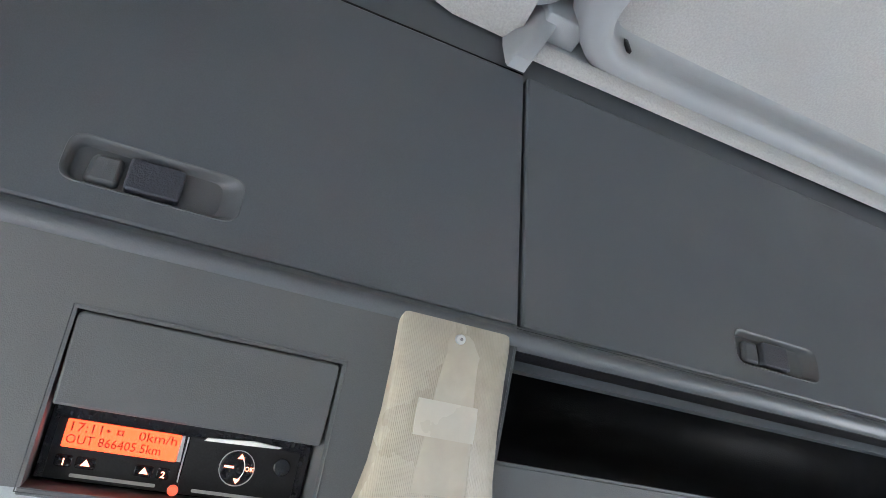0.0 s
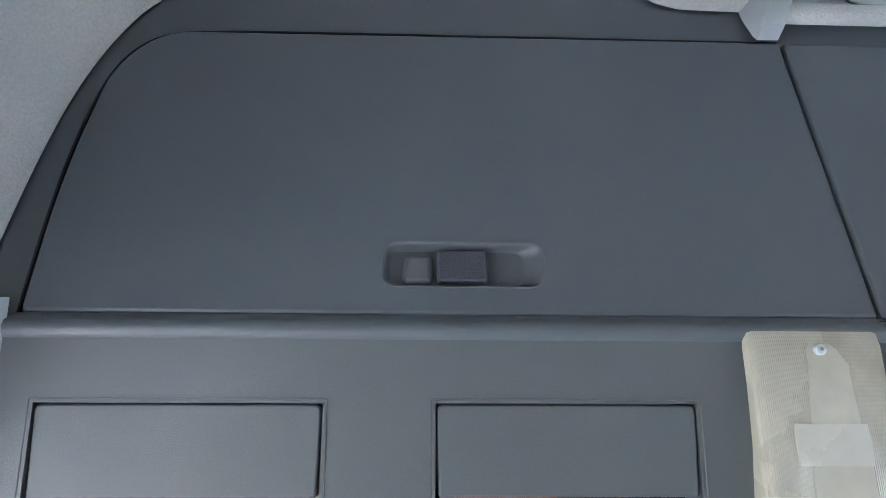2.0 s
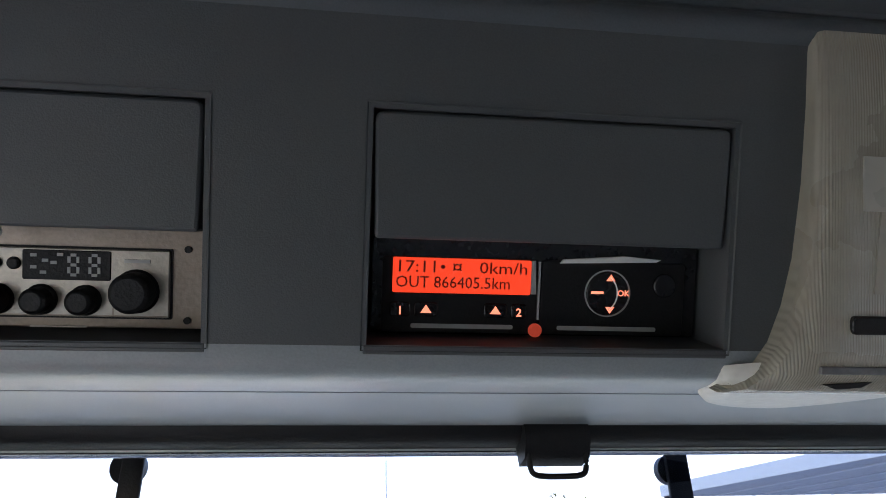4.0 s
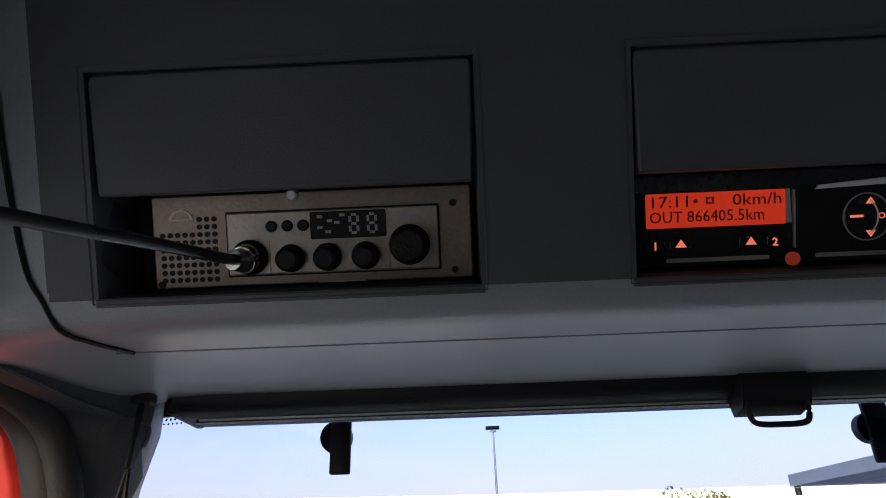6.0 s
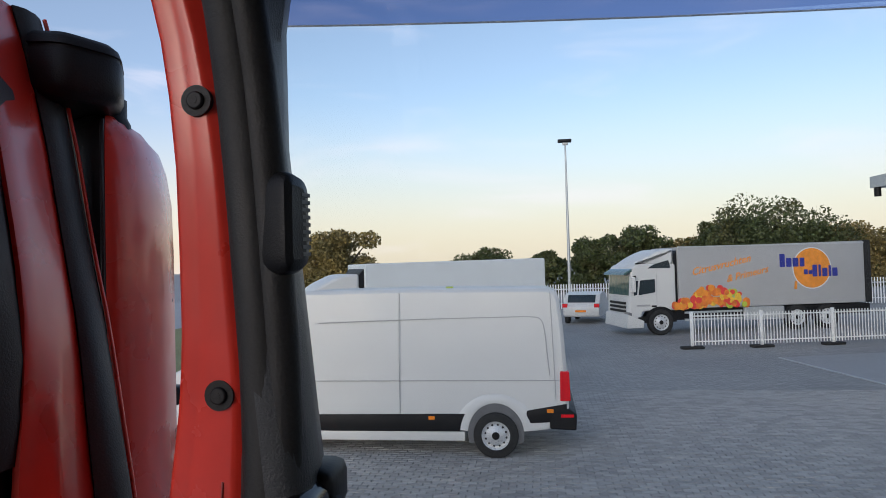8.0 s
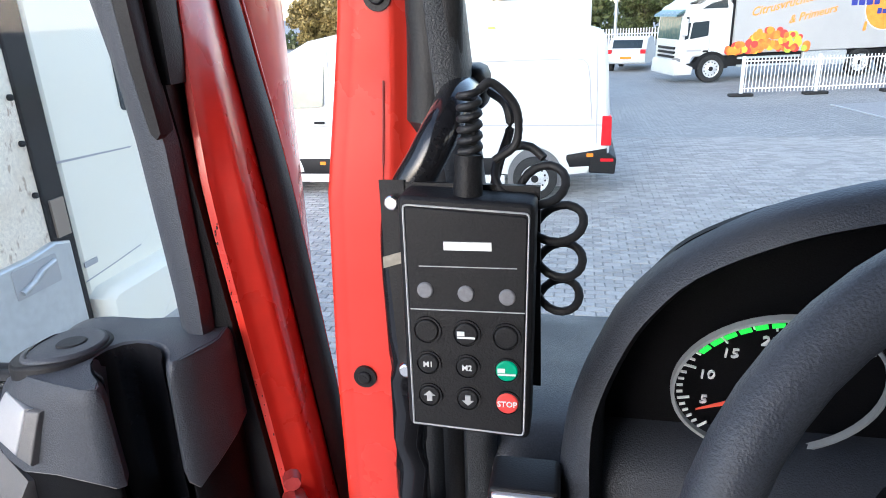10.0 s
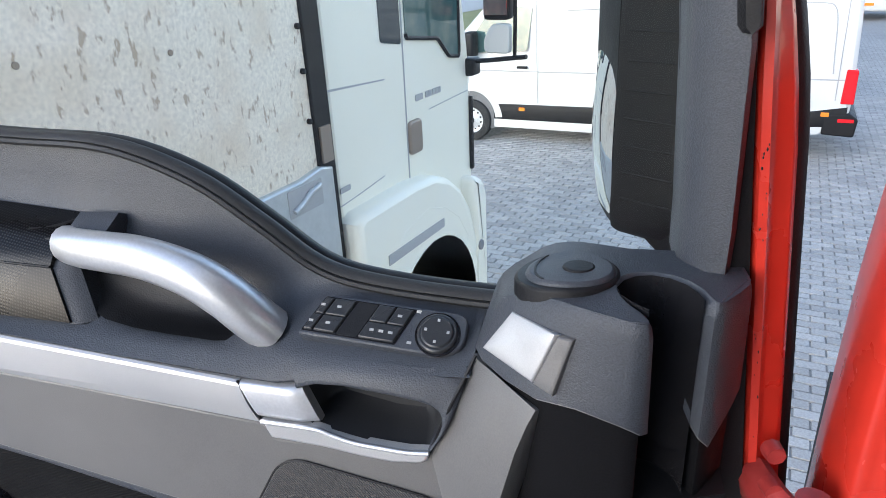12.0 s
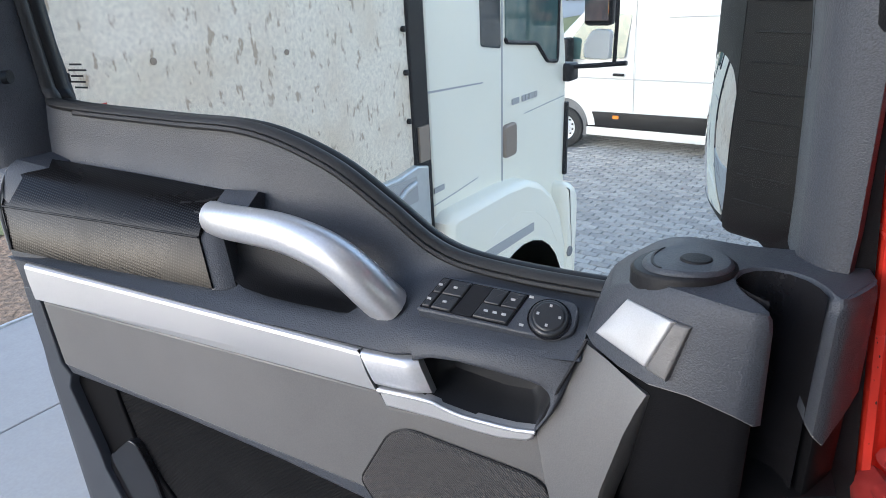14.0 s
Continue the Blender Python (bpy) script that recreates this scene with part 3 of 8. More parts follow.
crease = [Vector((pillar_row(z)[1] - 0.012, pillar_row(z)[2] - 0.0006, z)) for z in np.linspace(2.47, 2.80, 16)]
crease = [Vector((-0.436, 0.6885, 2.418)), Vector((-0.441, 0.6885, 2.436)), Vector((-0.448, 0.6885, 2.456))] + crease
whole("pillar_crease", tube(crease, 0.0009, 6), RED_WORN, "dark sealed crease along the red pillar", "seam", kind="structure")
for (x, z) in ((-0.4415, 3.0755), (-0.4385, 2.864), (-0.477, 2.523)):
    c = Vector((x, pillar_row(z)[2] - 0.001, z))
    b = thing("pillar_bolt", c, "dark sunk bolt in the red pillar", "bolt", "bolts of the pillar")
    pl = lambda a, q, h, c=c: c + Vector((a, -h, q))
    # flat black disc on the red face, painting the shade of the bolt's dish
    part("well", disc(pl, 0, 0, 0.0112, -0.004, 0.0006), BLACK, b)
    head = part("bolt_head", disc(pl, 0, 0, 0.0066, -0.002, 0.0032, 0.0014, 14), BLACK, b)
    part("socket", disc(pl, 0, 0, 0.0026, 0.0028, 0.0036, 0, 6), BLACK, head)
# inner trim of the pillar
rows = []
for z in (1.9, 2.2, 2.5, 2.7, 2.9, 3.05, 3.15, 3.20, 3.245, 3.30):
    k = min(1.0, max(0.0, z - 3.1) / 0.145)
    lean = -0.010 + (0.095 * min(0.45, 3.08 - z) if z < 3.08 else 0.0)
    tw = 0.03 * k * k
    out = [(-0.405, 0.650), (-0.392, 0.651), (-0.385, 0.657), (-0.381, 0.672), (-0.383, 0.700), (-0.395, 0.740), (-0.43, 0.82), (-0.47, 0.82)]
    rows.append([Vector((x + tw + lean, y - 0.02 * k * k, z)) for x, y in out])
whole("pillar_trim", loft(rows), TRIM, "dark grained plastic trim of the front pillar", "trim", kind="structure")

# tweeter pod on the pillar
tw = thing("tweeter", (-0.37, 0.69, 2.985), "oval black tweeter pod on the pillar trim", "speaker")
pod = lambda a, b, c: Vector((-0.379 + a * 0.15 + c * 0.75, 0.662 + a * 0.98 - c * 0.5, 2.985 + b))
part("housing", plate(rounded([(-0.019, -0.036), (0.019, -0.032), (0.019, 0.032), (-0.019, 0.036)], 0.016, 5), pod, -0.012, 0.024, 0.010), BLACK, tw)
for k in range(9):
    part("grille_slat", plate(rect(0.004, -0.022 + 0.005 * k, 0.0150, -0.0195 + 0.005 * k), pod, 0.018, 0.0243), SILVER_DULL, tw)

# grab handle on the pillar
gh = thing("grab_handle", (-0.385, 0.70, 2.70), "black grab handle on the front pillar", "handle")
part("grip", tube(smooth_path([(-0.372, 0.70, 2.792), (-0.372, 0.645, 2.789), (-0.376, 0.612, 2.774), (-0.386, 0.602, 2.754), (-0.402, 0.600, 2.726), (-0.409, 0.602, 2.69), (-0.410, 0.606, 2.60), (-0.412, 0.61, 2.45), (-0.412, 0.65, 2.40)], 6), 0.0140, 16), GLOSS_BLACK, gh)
part("mount", box((-0.390, 0.685, 2.774), (-0.356, 0.735, 2.810), 0.009), BLACK, gh)
part("cable", tube(smooth_path([(-0.352, 0.69, 2.79), (-0.338, 0.67, 2.783), (-0.334, 0.665, 2.765), (-0.342, 0.668, 2.74), (-0.352, 0.672, 2.70)], 5), 0.0035, 6), BLACK, gh)


# windscreen: bowed pane with a tinted band and a dotted black border
def screen(x, z, d=0.0):
    q = (x - 0.62) / 1.05
    return Vector((x, 0.955 - 0.095 * q * q - 0.17 * (z - 3.0) - d, z))


def screen_band(x0, x1, z0, z1, d0, d1, n=16):
    outer = []
    for d in (d0, d1):
        outer.append([screen(x0 + (x1 - x0) * i / n, z0, d) for i in range(n + 1)] + [screen(x1 - (x1 - x0) * i / n, z1, d) for i in range(n + 1)])
    return loft(outer)


ws = thing("windscreen", (0.6, 1.0, 2.25), "wide windscreen with a blue tinted band along its top", "windscreen", kind="structure")
pane = part("pane", screen_band(-0.50, 1.70, 2.25, 3.187, 0.0, -0.005), PANE, ws)
band = part("tinted_band", screen_band(-0.50, 1.70, 3.188, 3.30, 0.0, -0.005), SUNBAND, ws)
pane.visible_shadow = band.visible_shadow = False


def frit_z(x):
    """The lower edge of the black border rises away from the pillar."""
    return 3.291 - 0.026 * (max(0.0, 0.1 - x) / 0.54) ** 2


edge_xs = [-0.50 + 2.2 * i / 44 for i in range(45)]
upper = loft([[screen(x, frit_z(x), d) for x in edge_xs] + [screen(x, 3.36, d) for x in edge_xs[::-1]] for d in (0.002, 0.005)])
part("black_border", join(upper, screen_band(-0.50, -0.451, 2.25, 3.30, 0.002, 0.005, 3)), FRIT, ws)
dots = bmesh.new()
for i in range(420):
    for j in range(2):
        x = -0.43 + 0.0042 * i + 0.0021 * j
        p = screen(x, frit_z(x) - 0.0025 - 0.0042 * j, 0.003)
        r = 0.0015 - 0.0003 * j
        vs = [dots.verts.new(p + Vector((r * math.cos(a), 0, r * math.sin(a)))) for a in (0.5, 2.1, 3.7, 5.2)]
        dots.faces.new(vs)
for j in range(230):
    p = screen(-0.4500 + 0.0015 * (j % 2), 3.262 - 0.0030 * j, 0.003)
    vs = [dots.verts.new(p + Vector((0.0009 * math.cos(a), 0, 0.0009 * math.sin(a)))) for a in (0.5, 2.1, 3.7, 5.2)]
    dots.faces.new(vs)
tagged(part("dot_pattern", dots, FRIT, ws), kind="stuff")
# header above the pane, below the roof
whole("header_panel", box((-0.5, 0.80, 3.345), (1.7, 0.93, 4.0)), BLACK, "black panel above the windscreen", "wall", kind="structure")
whole("cowl", box((-0.5, 0.72, FLOOR_Z), (1.7, 1.05, 2.27)), BLACK, "black bulkhead below the windscreen", "wall", kind="structure")

# ---------------------------------------------------------------- dashboard and steering wheel
dash = thing("dashboard", (0.3, 0.75, 2.2), "dark grained dashboard with a hooded instrument cluster", "dashboard")
top = []
for x in np.linspace(-0.37, 1.65, 16):
    top.append([Vector((x, y, z)) for y, z in ((0.66, 2.0), (0.655, 2.30), (0.65, 2.40), (0.66, 2.455), (0.70, 2.48), (0.80, 2.47), (1.0, 2.45), (1.0, 2.0))])
part("body", loft(top), LEATHER, dash)


# the hood's outer and inner edges in front, the right half mirrored
HOOD_OUT = [(-0.292, 2.36), (-0.292, 2.44), (-0.286, 2.522), (-0.276, 2.567), (-0.26, 2.609), (-0.244, 2.641), (-0.212, 2.676), (-0.161, 2.708), (-0.11, 2.726), (-0.05, 2.737)]
HOOD_IN = [(-0.264, 2.36), (-0.264, 2.44), (-0.266, 2.522), (-0.26, 2.563), (-0.243, 2.610), (-0.225, 2.640), (-0.198, 2.668), (-0.152, 2.692), (-0.105, 2.707), (-0.05, 2.716)]


def arch_row(pts, y, shrink=0.0, drop=0.0):
    """One rib of the hood at a depth y, drawn in towards the dials and lowered."""
    full = pts + [(-x, z) for x, z in pts[::-1]]
    way_ = smooth_path([(x * (1 - shrink), y, z - drop - (z - 2.52) * shrink) for x, z in full], 3)
    return way_


rows = [arch_row(HOOD_OUT, 0.90, 0.30, 0.13), arch_row(HOOD_OUT, 0.78, 0.13, 0.075), arch_row(HOOD_OUT, 0.70, 0.035, 0.030), arch_row(HOOD_OUT, 0.66, 0.006, 0.006), arch_row(HOOD_OUT, 0.645), arch_row(HOOD_OUT, 0.632, 0.012), arch_row(HOOD_OUT, 0.620, 0.035), arch_row(HOOD_IN, 0.615)]
part("cluster_hood", loft(rows, closed=False), LEATHER, dash, "grained black hood over the instruments", smooth=80)
part("hood_lining", loft([arch_row(HOOD_IN, 0.6152), arch_row(HOOD_IN, 0.622, 0.02), arch_row(HOOD_IN, 0.66, 0.045), arch_row(HOOD_IN, 0.73, 0.06)], closed=False), DEEP_BLACK, dash, "matt black lining inside the hood", smooth=80)
cl = lambda a, b, c: Vector((-0.12 + a, 0.672 - 0.94 * c - 0.30 * b, 2.575 + 0.95 * b - 0.32 * c))
part("cluster_face", loft([arch_row(HOOD_IN, y, 0.055) for y in (0.722, 0.73)]), DEEP_BLACK, dash)
dial = part("dial", ring(cl, 0.004, -0.03, 0.080, 0.083, 0.0, 0.006, 48), GALV, dash, "grey ringed rev counter dial")
for k in range(31):
    a = radians(226 - 6.3 * k)
    r0, r1 = (0.068, 0.078) if k % 5 == 0 else (0.073, 0.078)
    m = [(0.004 + r * math.cos(a) + w * math.sin(a), -0.03 + r * math.sin(a) - w * math.cos(a)) for r, w in ((r0, -0.0007), (r1, -0.0007), (r1, 0.0007), (r0, 0.0007))]
    part("tick", plate(m, cl, 0.001, 0.003), WHITE, dial)
for k in range(9):
    a0, a1 = radians(148 - 9 * k), radians(141 - 9 * k)
    m = [(0.004 + r * math.cos(a), -0.03 + r * math.sin(a)) for r, a in ((0.073, a0), (0.0775, a0), (0.0775, a1), (0.073, a1))]
    part("economy_mark", plate(m, cl, 0.003, 0.0045), GREEN_LIT, dial, "lit green economy mark")
for n, a in (("5", 199), ("10", 167), ("15", 136), ("20", 104), ("25", 72)):
    part("numeral", letters(n, 0.014, cl, 0.001, 0.003, 0.004 + 0.057 * math.cos(radians(a)), -0.035 + 0.057 * math.sin(radians(a)), "CENTER"), WHITE, dial)
a = radians(205)
part("needle", plate([(0.004 + 0.066 * math.cos(a), -0.03 + 0.066 * math.sin(a)), (0.006, -0.034), (0.03, -0.018), (0.002, -0.026)], cl, 0.005, 0.007), DOT, dial, "red needle")
d2 = part("small_dial", ring(cl, -0.02, -0.165, 0.030, 0.032, 0.0, 0.006, 32), GALV, dash)
for k in range(11):
    a = radians(200 - 22 * k)
    m = [(-0.02 + r * math.cos(a) + w * math.sin(a), -0.165 + r * math.sin(a) - w * math.cos(a)) for r, w in ((0.02, -0.0006), (0.025, -0.0006), (0.025, 0.0006), (0.02, 0.0006))]
    part("tick", plate(m, cl, 0.001, 0.003), WHITE, d2)
vp = lambda a, b, c: Vector((-0.318 + a, 0.605 - c, 2.455 + b))
part("vent_surround", plate(rect(-0.028, -0.06, 0.03, 0.033, 0.006), vp, -0.03, 0.012, 0.004), BLACK, dash)
part("vent_flap", plate(rect(-0.025, -0.06, 0.027, 0.030, 0.004), vp, 0.010, 0.016, 0.003), SILVER, dash, "silver air vent flap")

wheel = thing("steering_wheel", (0.003, 0.42, 2.5), "thick black leather steering wheel rim", "steering wheel")
c0 = Vector((0.003, 0.42, 2.553))
ax1, ax2 = Vector((1, 0, 0)), Vector((0, 0.42, 0.907)).normalized()
rim = [c0 + ax1 * (0.222 * math.cos(2 * math.pi * k / 56)) + ax2 * (0.222 * math.sin(2 * math.pi * k / 56)) for k in range(57)]
rings = []
nrm = ax1.cross(ax2)
for k in range(56):
    o = (rim[k] - c0).normalized()
    rings.append([rim[k] + o * (0.019 * math.cos(2 * math.pi * j / 10)) + nrm * (0.017 * math.sin(2 * math.pi * j / 10)) for j in range(10)])
part("rim", loft(rings + [rings[0]], caps=False), LEATHER, wheel)
part("hub", plate(rounded([(-0.08, -0.06), (0.08, -0.06), (0.07, 0.06), (-0.07, 0.06)], 0.03), lambda a, b, c: c0 + ax1 * a + ax2 * b - nrm * (c - 0.02), -0.03, 0.03, 0.012), LEATHER, wheel)
for sx in (-1, 1):
    part("spoke", tube([c0 + ax1 * (sx * 0.06) - nrm * -0.01, c0 + ax1 * (sx * 0.14), c0 + ax1 * (sx * 0.215)], (0.02, 0.009), 8), BLACK, wheel)
part("column", cyl(c0 + nrm * 0.02, c0 + nrm * -0.0 + Vector((0, 0.30, -0.16)), 0.04, 0.05), BLACK, wheel)


# ---------------------------------------------------------------- overhead console
con = thing("overhead_console", (0.5, 0.45, 3.25), "dark plastic overhead console with flaps and device slots", "console")


def holed_face(x0, x1, s0, s1, holes, deep):
    """The sloping face with sunk slots. holes: (x0, x1, s0, s1)."""
    bm = bmesh.new()
    xs = sorted({x0, x1, *[h[0] for h in holes], *[h[1] for h in holes]})
    ss = sorted({s0, s1, *[h[2] for h in holes], *[h[3] for h in holes]})

    def quad(*p):
        bm.faces.new([bm.verts.new(q) for q in p])

    for xa, xb in zip(xs, xs[1:]):
        for sa, sb in zip(ss, ss[1:]):
            xm, sm = (xa + xb) / 2, (sa + sb) / 2
            if any(h[0] < xm < h[1] and h[2] < sm < h[3] for h in holes):
                if xm < 0.3:
                    quad(face_at(xa, sa, -deep), face_at(xb, sa, -deep), face_at(xb, sb, -deep), face_at(xa, sb, -deep))
            else:
                quad(face_at(xa, sa, 0), face_at(xb, sa, 0), face_at(xb, sb, 0), face_at(xa, sb, 0))
    e = 0.003
    for a, b, c, d in holes:
        for (p, q) in (((a, c), (b, c)), ((b, c), (b, d)), ((b, d), (a, d)), ((a, d), (a, c))):
            mid = ((a + b) / 2, (c + d) / 2)
            o = lambda t: (t[0] - e if t[0] < mid[0] else t[0] + e, t[1] - e if t[1] < mid[1] else t[1] + e)
            quad(face_at(*o(p), 0.0008), face_at(*o(q), 0.0008), face_at(*q, -0.003), face_at(*p, -0.003))
            far = deep if a < 0.3 else 0.006
            quad(face_at(*p, -0.003), face_at(*q, -0.003), face_at(*q, -far), face_at(*p, -far))
    bmesh.ops.remove_doubles(bm, verts=bm.verts, dist=1e-5)
    return bm


slots = [(-0.291, -0.092, 0.053, 0.176), (-0.013, 0.1745, 0.053, 0.176), (0.322, 1.62, -0.002, 0.105)]
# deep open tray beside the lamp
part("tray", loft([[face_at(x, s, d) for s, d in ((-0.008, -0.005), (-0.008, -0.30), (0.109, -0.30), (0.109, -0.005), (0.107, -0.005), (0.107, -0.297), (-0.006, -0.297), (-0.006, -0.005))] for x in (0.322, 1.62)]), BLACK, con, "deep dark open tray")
part("face", holed_face(-0.318, 1.68, -0.004, 0.17, [(a, b, c, 0.1695 if d > 0.17 else d) for a, b, c, d in slots], 0.05), PLASTIC_FACE, con, smooth=60)
# lower nose and the underside, coloured paler as if lit, with its long groove
prof = [(0.4476, 3.2509), (0.4505, 3.2452), (0.455, 3.2412), (0.462, 3.2390), (0.475, 3.2392), (0.495, 3.2415), (0.5180, 3.2448), (0.5188, 3.2490), (0.5215, 3.2490), (0.5223, 3.2452), (0.56, 3.2480), (0.62, 3.2515), (0.68, 3.2545)]
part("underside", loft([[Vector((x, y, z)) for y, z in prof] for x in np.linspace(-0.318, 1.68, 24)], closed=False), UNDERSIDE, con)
# dropped lip under the two slots, worn at its edge
for a, b in ((-0.291, -0.092), (-0.013, 0.1745)):
    part("slot_sill", plate(rect(a - 0.002, 0.1695, b + 0.002, 0.1745, 0.001), face_at, -0.05, 0.0004, 0.001), PLASTIC_FACE, con)
# the two flaps above the devices
for a, b in ((-0.2895, -0.0935), (-0.0115, 0.173)):
    flap = part("flap", plate(rounded([(a + 0.001, 0.1165), (b - 0.001, 0.1165), (b + 0.0009, 0.0537), (a - 0.0009, 0.0537)], [0.002, 0.002, 0.006, 0.006], 4), face_at, -0.012, -0.001, 0.0018), PLASTIC_FACE, con, "flat dark flap above a device slot")
part("flap_screw", disc(face_at, -0.189, 0.1195, 0.0030, -0.010, -0.0045, 0.001, 10), GALV, con, "small grey screw")

def cut_through(ob, bm):
    """Cuts the shape bm out of a mesh object for good."""
    me = bpy.data.meshes.new("cutter")
    bmesh.ops.recalc_face_normals(bm, faces=bm.faces)
    bm.to_mesh(me)
    cutter = new("cutter", me)
    cutter.matrix_world = pose(0, 0, 0)
    mod = ob.modifiers.new("cut", "BOOLEAN")
    mod.object, mod.solver = cutter, "EXACT"
    bpy.context.view_layer.update()
    done = bpy.data.meshes.new_from_object(ob.evaluated_get(bpy.context.evaluated_depsgraph_get()))
    ob.modifiers.clear()
    ob.data = done
    for face in done.polygons:
        face.use_smooth = False
    bpy.data.objects.remove(cutter)


# three lockers over the console
ltop = 0.296
left_door = rounded([(-0.314, 0.004), (0.3245, 0.004), (0.3245, ltop), (-0.268, ltop - 0.003), (-0.305, ltop - 0.050), (-0.317, ltop - 0.17)], [0.006, 0.003, 0.003, 0.035, 0.05, 0.08], 5)
right_door = rounded([(0.3285, 0.004), (0.985, 0.004), (0.985, ltop - 0.006), (0.3285, ltop)], 0.004, 3)
third_door = rounded([(0.989, 0.004), (1.62, 0.004), (1.60, ltop - 0.03), (0.989, ltop - 0.006)], 0.004, 3)
frame_out = [(-0.362, -0.01), (1.70, -0.01), (1.66, 0.33), (0.70, 0.331), (0.32, 0.346), (0.235, 0.350), (0.2, 0.375), (-0.22, 0.362), (-0.28, 0.348), (-0.322, 0.28), (-0.352, 0.12)]
part("locker_frame", plate(frame_out, locker_at, -0.02, -0.0035), PLASTIC, con)
# seams beside the lockers
groove = smooth_path([locker_at(x, s, 0.0) for x, s in ((0.3265, 0.302), (-0.10, 0.301), (-0.20, 0.2995), (-0.262, 0.294), (-0.294, 0.270), (-0.311, 0.225), (-0.319, 0.16), (-0.3205, 0.079), (-0.318, -0.004))], 6)
part("locker_seam", tube([p + Vector((0, 0.001, 0)) for p in groove], 0.0020, 6), BLACK, con)
part("backing", plate([(-0.46, -0.02), (1.72, -0.02), (1.72, 0.47), (-0.46, 0.47)], locker_at, -0.05, -0.04), PLASTIC, con)
for pts, latch_x in ((left_door, 0.009), (right_door, 0.655), (third_door, 1.25)):
    door = part("locker_door", plate(pts, locker_at, -0.003, 0.0065, 0.003), PLASTIC, con, "large smooth dark locker door")
    # handle recess: a dished surround with a dark push latch
    lp = lambda a, b, c, x0=latch_x: locker_at(x0 + a, 0.0462 + b, c)
    outer = rounded([(-0.063, -0.0195), (0.062, -0.0195), (0.063, 0.0195), (-0.063, 0.0195)], 0.013, 6)
    cut_through(door, loft([[lp(a, b, c) for a, b in outer] for c in (-0.02, 0.02)]))
    bowl = [[lp(a * k + o, b * q - w, c) for a, b in outer] for k, q, o, w, c in ((1.012, 1.05, 0.0, 0.0, 0.0066), (1.004, 1.02, 0.0, 0.0, 0.0074), (0.985, 0.96, 0.0, 0.0, 0.0070), (0.955, 0.90, -0.0004, 0.0, 0.0048), (0.90, 0.84, -0.0025, 0.0, 0.0005), (0.85, 0.80, -0.0045, 0.0, -0.0022), (0.81, 0.76, -0.0055, 0.0, -0.0029))]
    part("handle_bowl", loft(bowl, caps=False), PLASTIC_FACE, door, "dished handle recess")
    part("bowl_floor", plate([(a * 0.84 - 0.005, b * 0.80) for a, b in outer], lp, -0.0034, -0.0024), PLASTIC_FACE, door)
    part("push_latch", plate(rounded([(-0.0205, -0.0140), (0.0185, -0.0140), (0.0185, 0.0130), (-0.0205, 0.0130)], 0.003), lp, -0.003, 0.0060, 0.0018), LEATHER, door, "dark push latch")
    part("finger_plate", plate(rounded([(-0.0480, -0.0145), (-0.0240, -0.0145), (-0.0240, 0.0115), (-0.046, 0.0105)], 0.006), lp, -0.003, 0.0030, 0.004), PLASTIC_FACE, door)
# rolled lower edge of the lockers
lip = [(-0.0035, 0.004), (0.0066, 0.004), (0.0075, 0.0015), (0.0115, -0.0015), (0.0140, -0.005), (0.0145, -0.0095), (0.0125, -0.0135), (0.0080, -0.0165), (-0.004, -0.0175)]
part("locker_lip", loft([[locker_at(x, b - 0.001, a) for a, b in lip] for x in np.linspace(-0.318, 1.66, 20)]), PLASTIC, con)
part("shadow_gap", loft([[locker_at(x, b, a) for a, b in ((-0.02, -0.0145), (0.002, -0.0145), (0.002, -0.0185), (-0.02, -0.0185))] for x in (-0.318, 1.66)]), BLACK, con)

# bracket under the roof frame, and the roof frame itself
rf = thing("roof_frame", (0.7, 0.2, 3.74), "light grey plastic roof hatch frame with a rounded channel", "roof hatch")
way_round = [((x, 0.303), (0.0, -1.0)) for x in np.linspace(1.6, 0.45, 14)]
way_round += [((0.45 - 0.085 * math.sin(t), 0.218 + 0.085 * math.cos(t)), (math.sin(t), -math.cos(t))) for t in np.linspace(0.2, math.pi / 2, 8)]
way_round += [((0.365, y), (1.0, 0.0)) for y in (0.10, -0.2, -0.55)]
prof_rail = [(-0.004, 3.800), (-0.001, 3.760), (0.003, 3.750), (0.012, 3.745), (0.022, 3.743), (0.030, 3.744), (0.035, 3.749), (0.037, 3.760), (0.037, 3.778), (0.041, 3.790), (0.050, 3.797), (0.060, 3.797), (0.060, 3.86)]
part("frame_rail", loft([[Vector((p[0] + n[0] * o, p[1] + n[1] * o, z)) for o, z in prof_rail] for p, n in way_round], closed=False), GREY_PLASTIC, rf)
inner = [Vector((p[0] + n[0] * 0.043, p[1] + n[1] * 0.043)) for p, n in way_round]
part("hatch_panel", loft([[Vector((p.x, p.y, z)) for p in inner] + [Vector((1.6, -0.55, z))] for z in (3.794, 3.815)]), FELT, rf, "cream felt roof hatch panel")
part("felt_edge", loft([[Vector((x, y, z)) for y, z in ((0.3035, 3.727), (0.298, 3.727), (0.292, 3.732), (0.290, 3.745), (0.303, 3.756))] for x in np.linspace(0.335, 1.6, 10)]), FELT, rf)
for x in (0.448, 0.925):
    part("slot", box((x - 0.003, 0.262, 3.762), (x + 0.003, 0.270, 3.786), 0.001), BLACK, rf, "narrow dark slot")
part("frame_corner", box((0.338, 0.262, 3.765), (0.390, 0.3025, 3.90), 0.003), GREY_PLASTIC, rf)
part("frame_wall", box((0.322, 0.296, 3.7475), (0.475, 0.3035, 3.90), 0.0015), GREY_PLASTIC, rf)
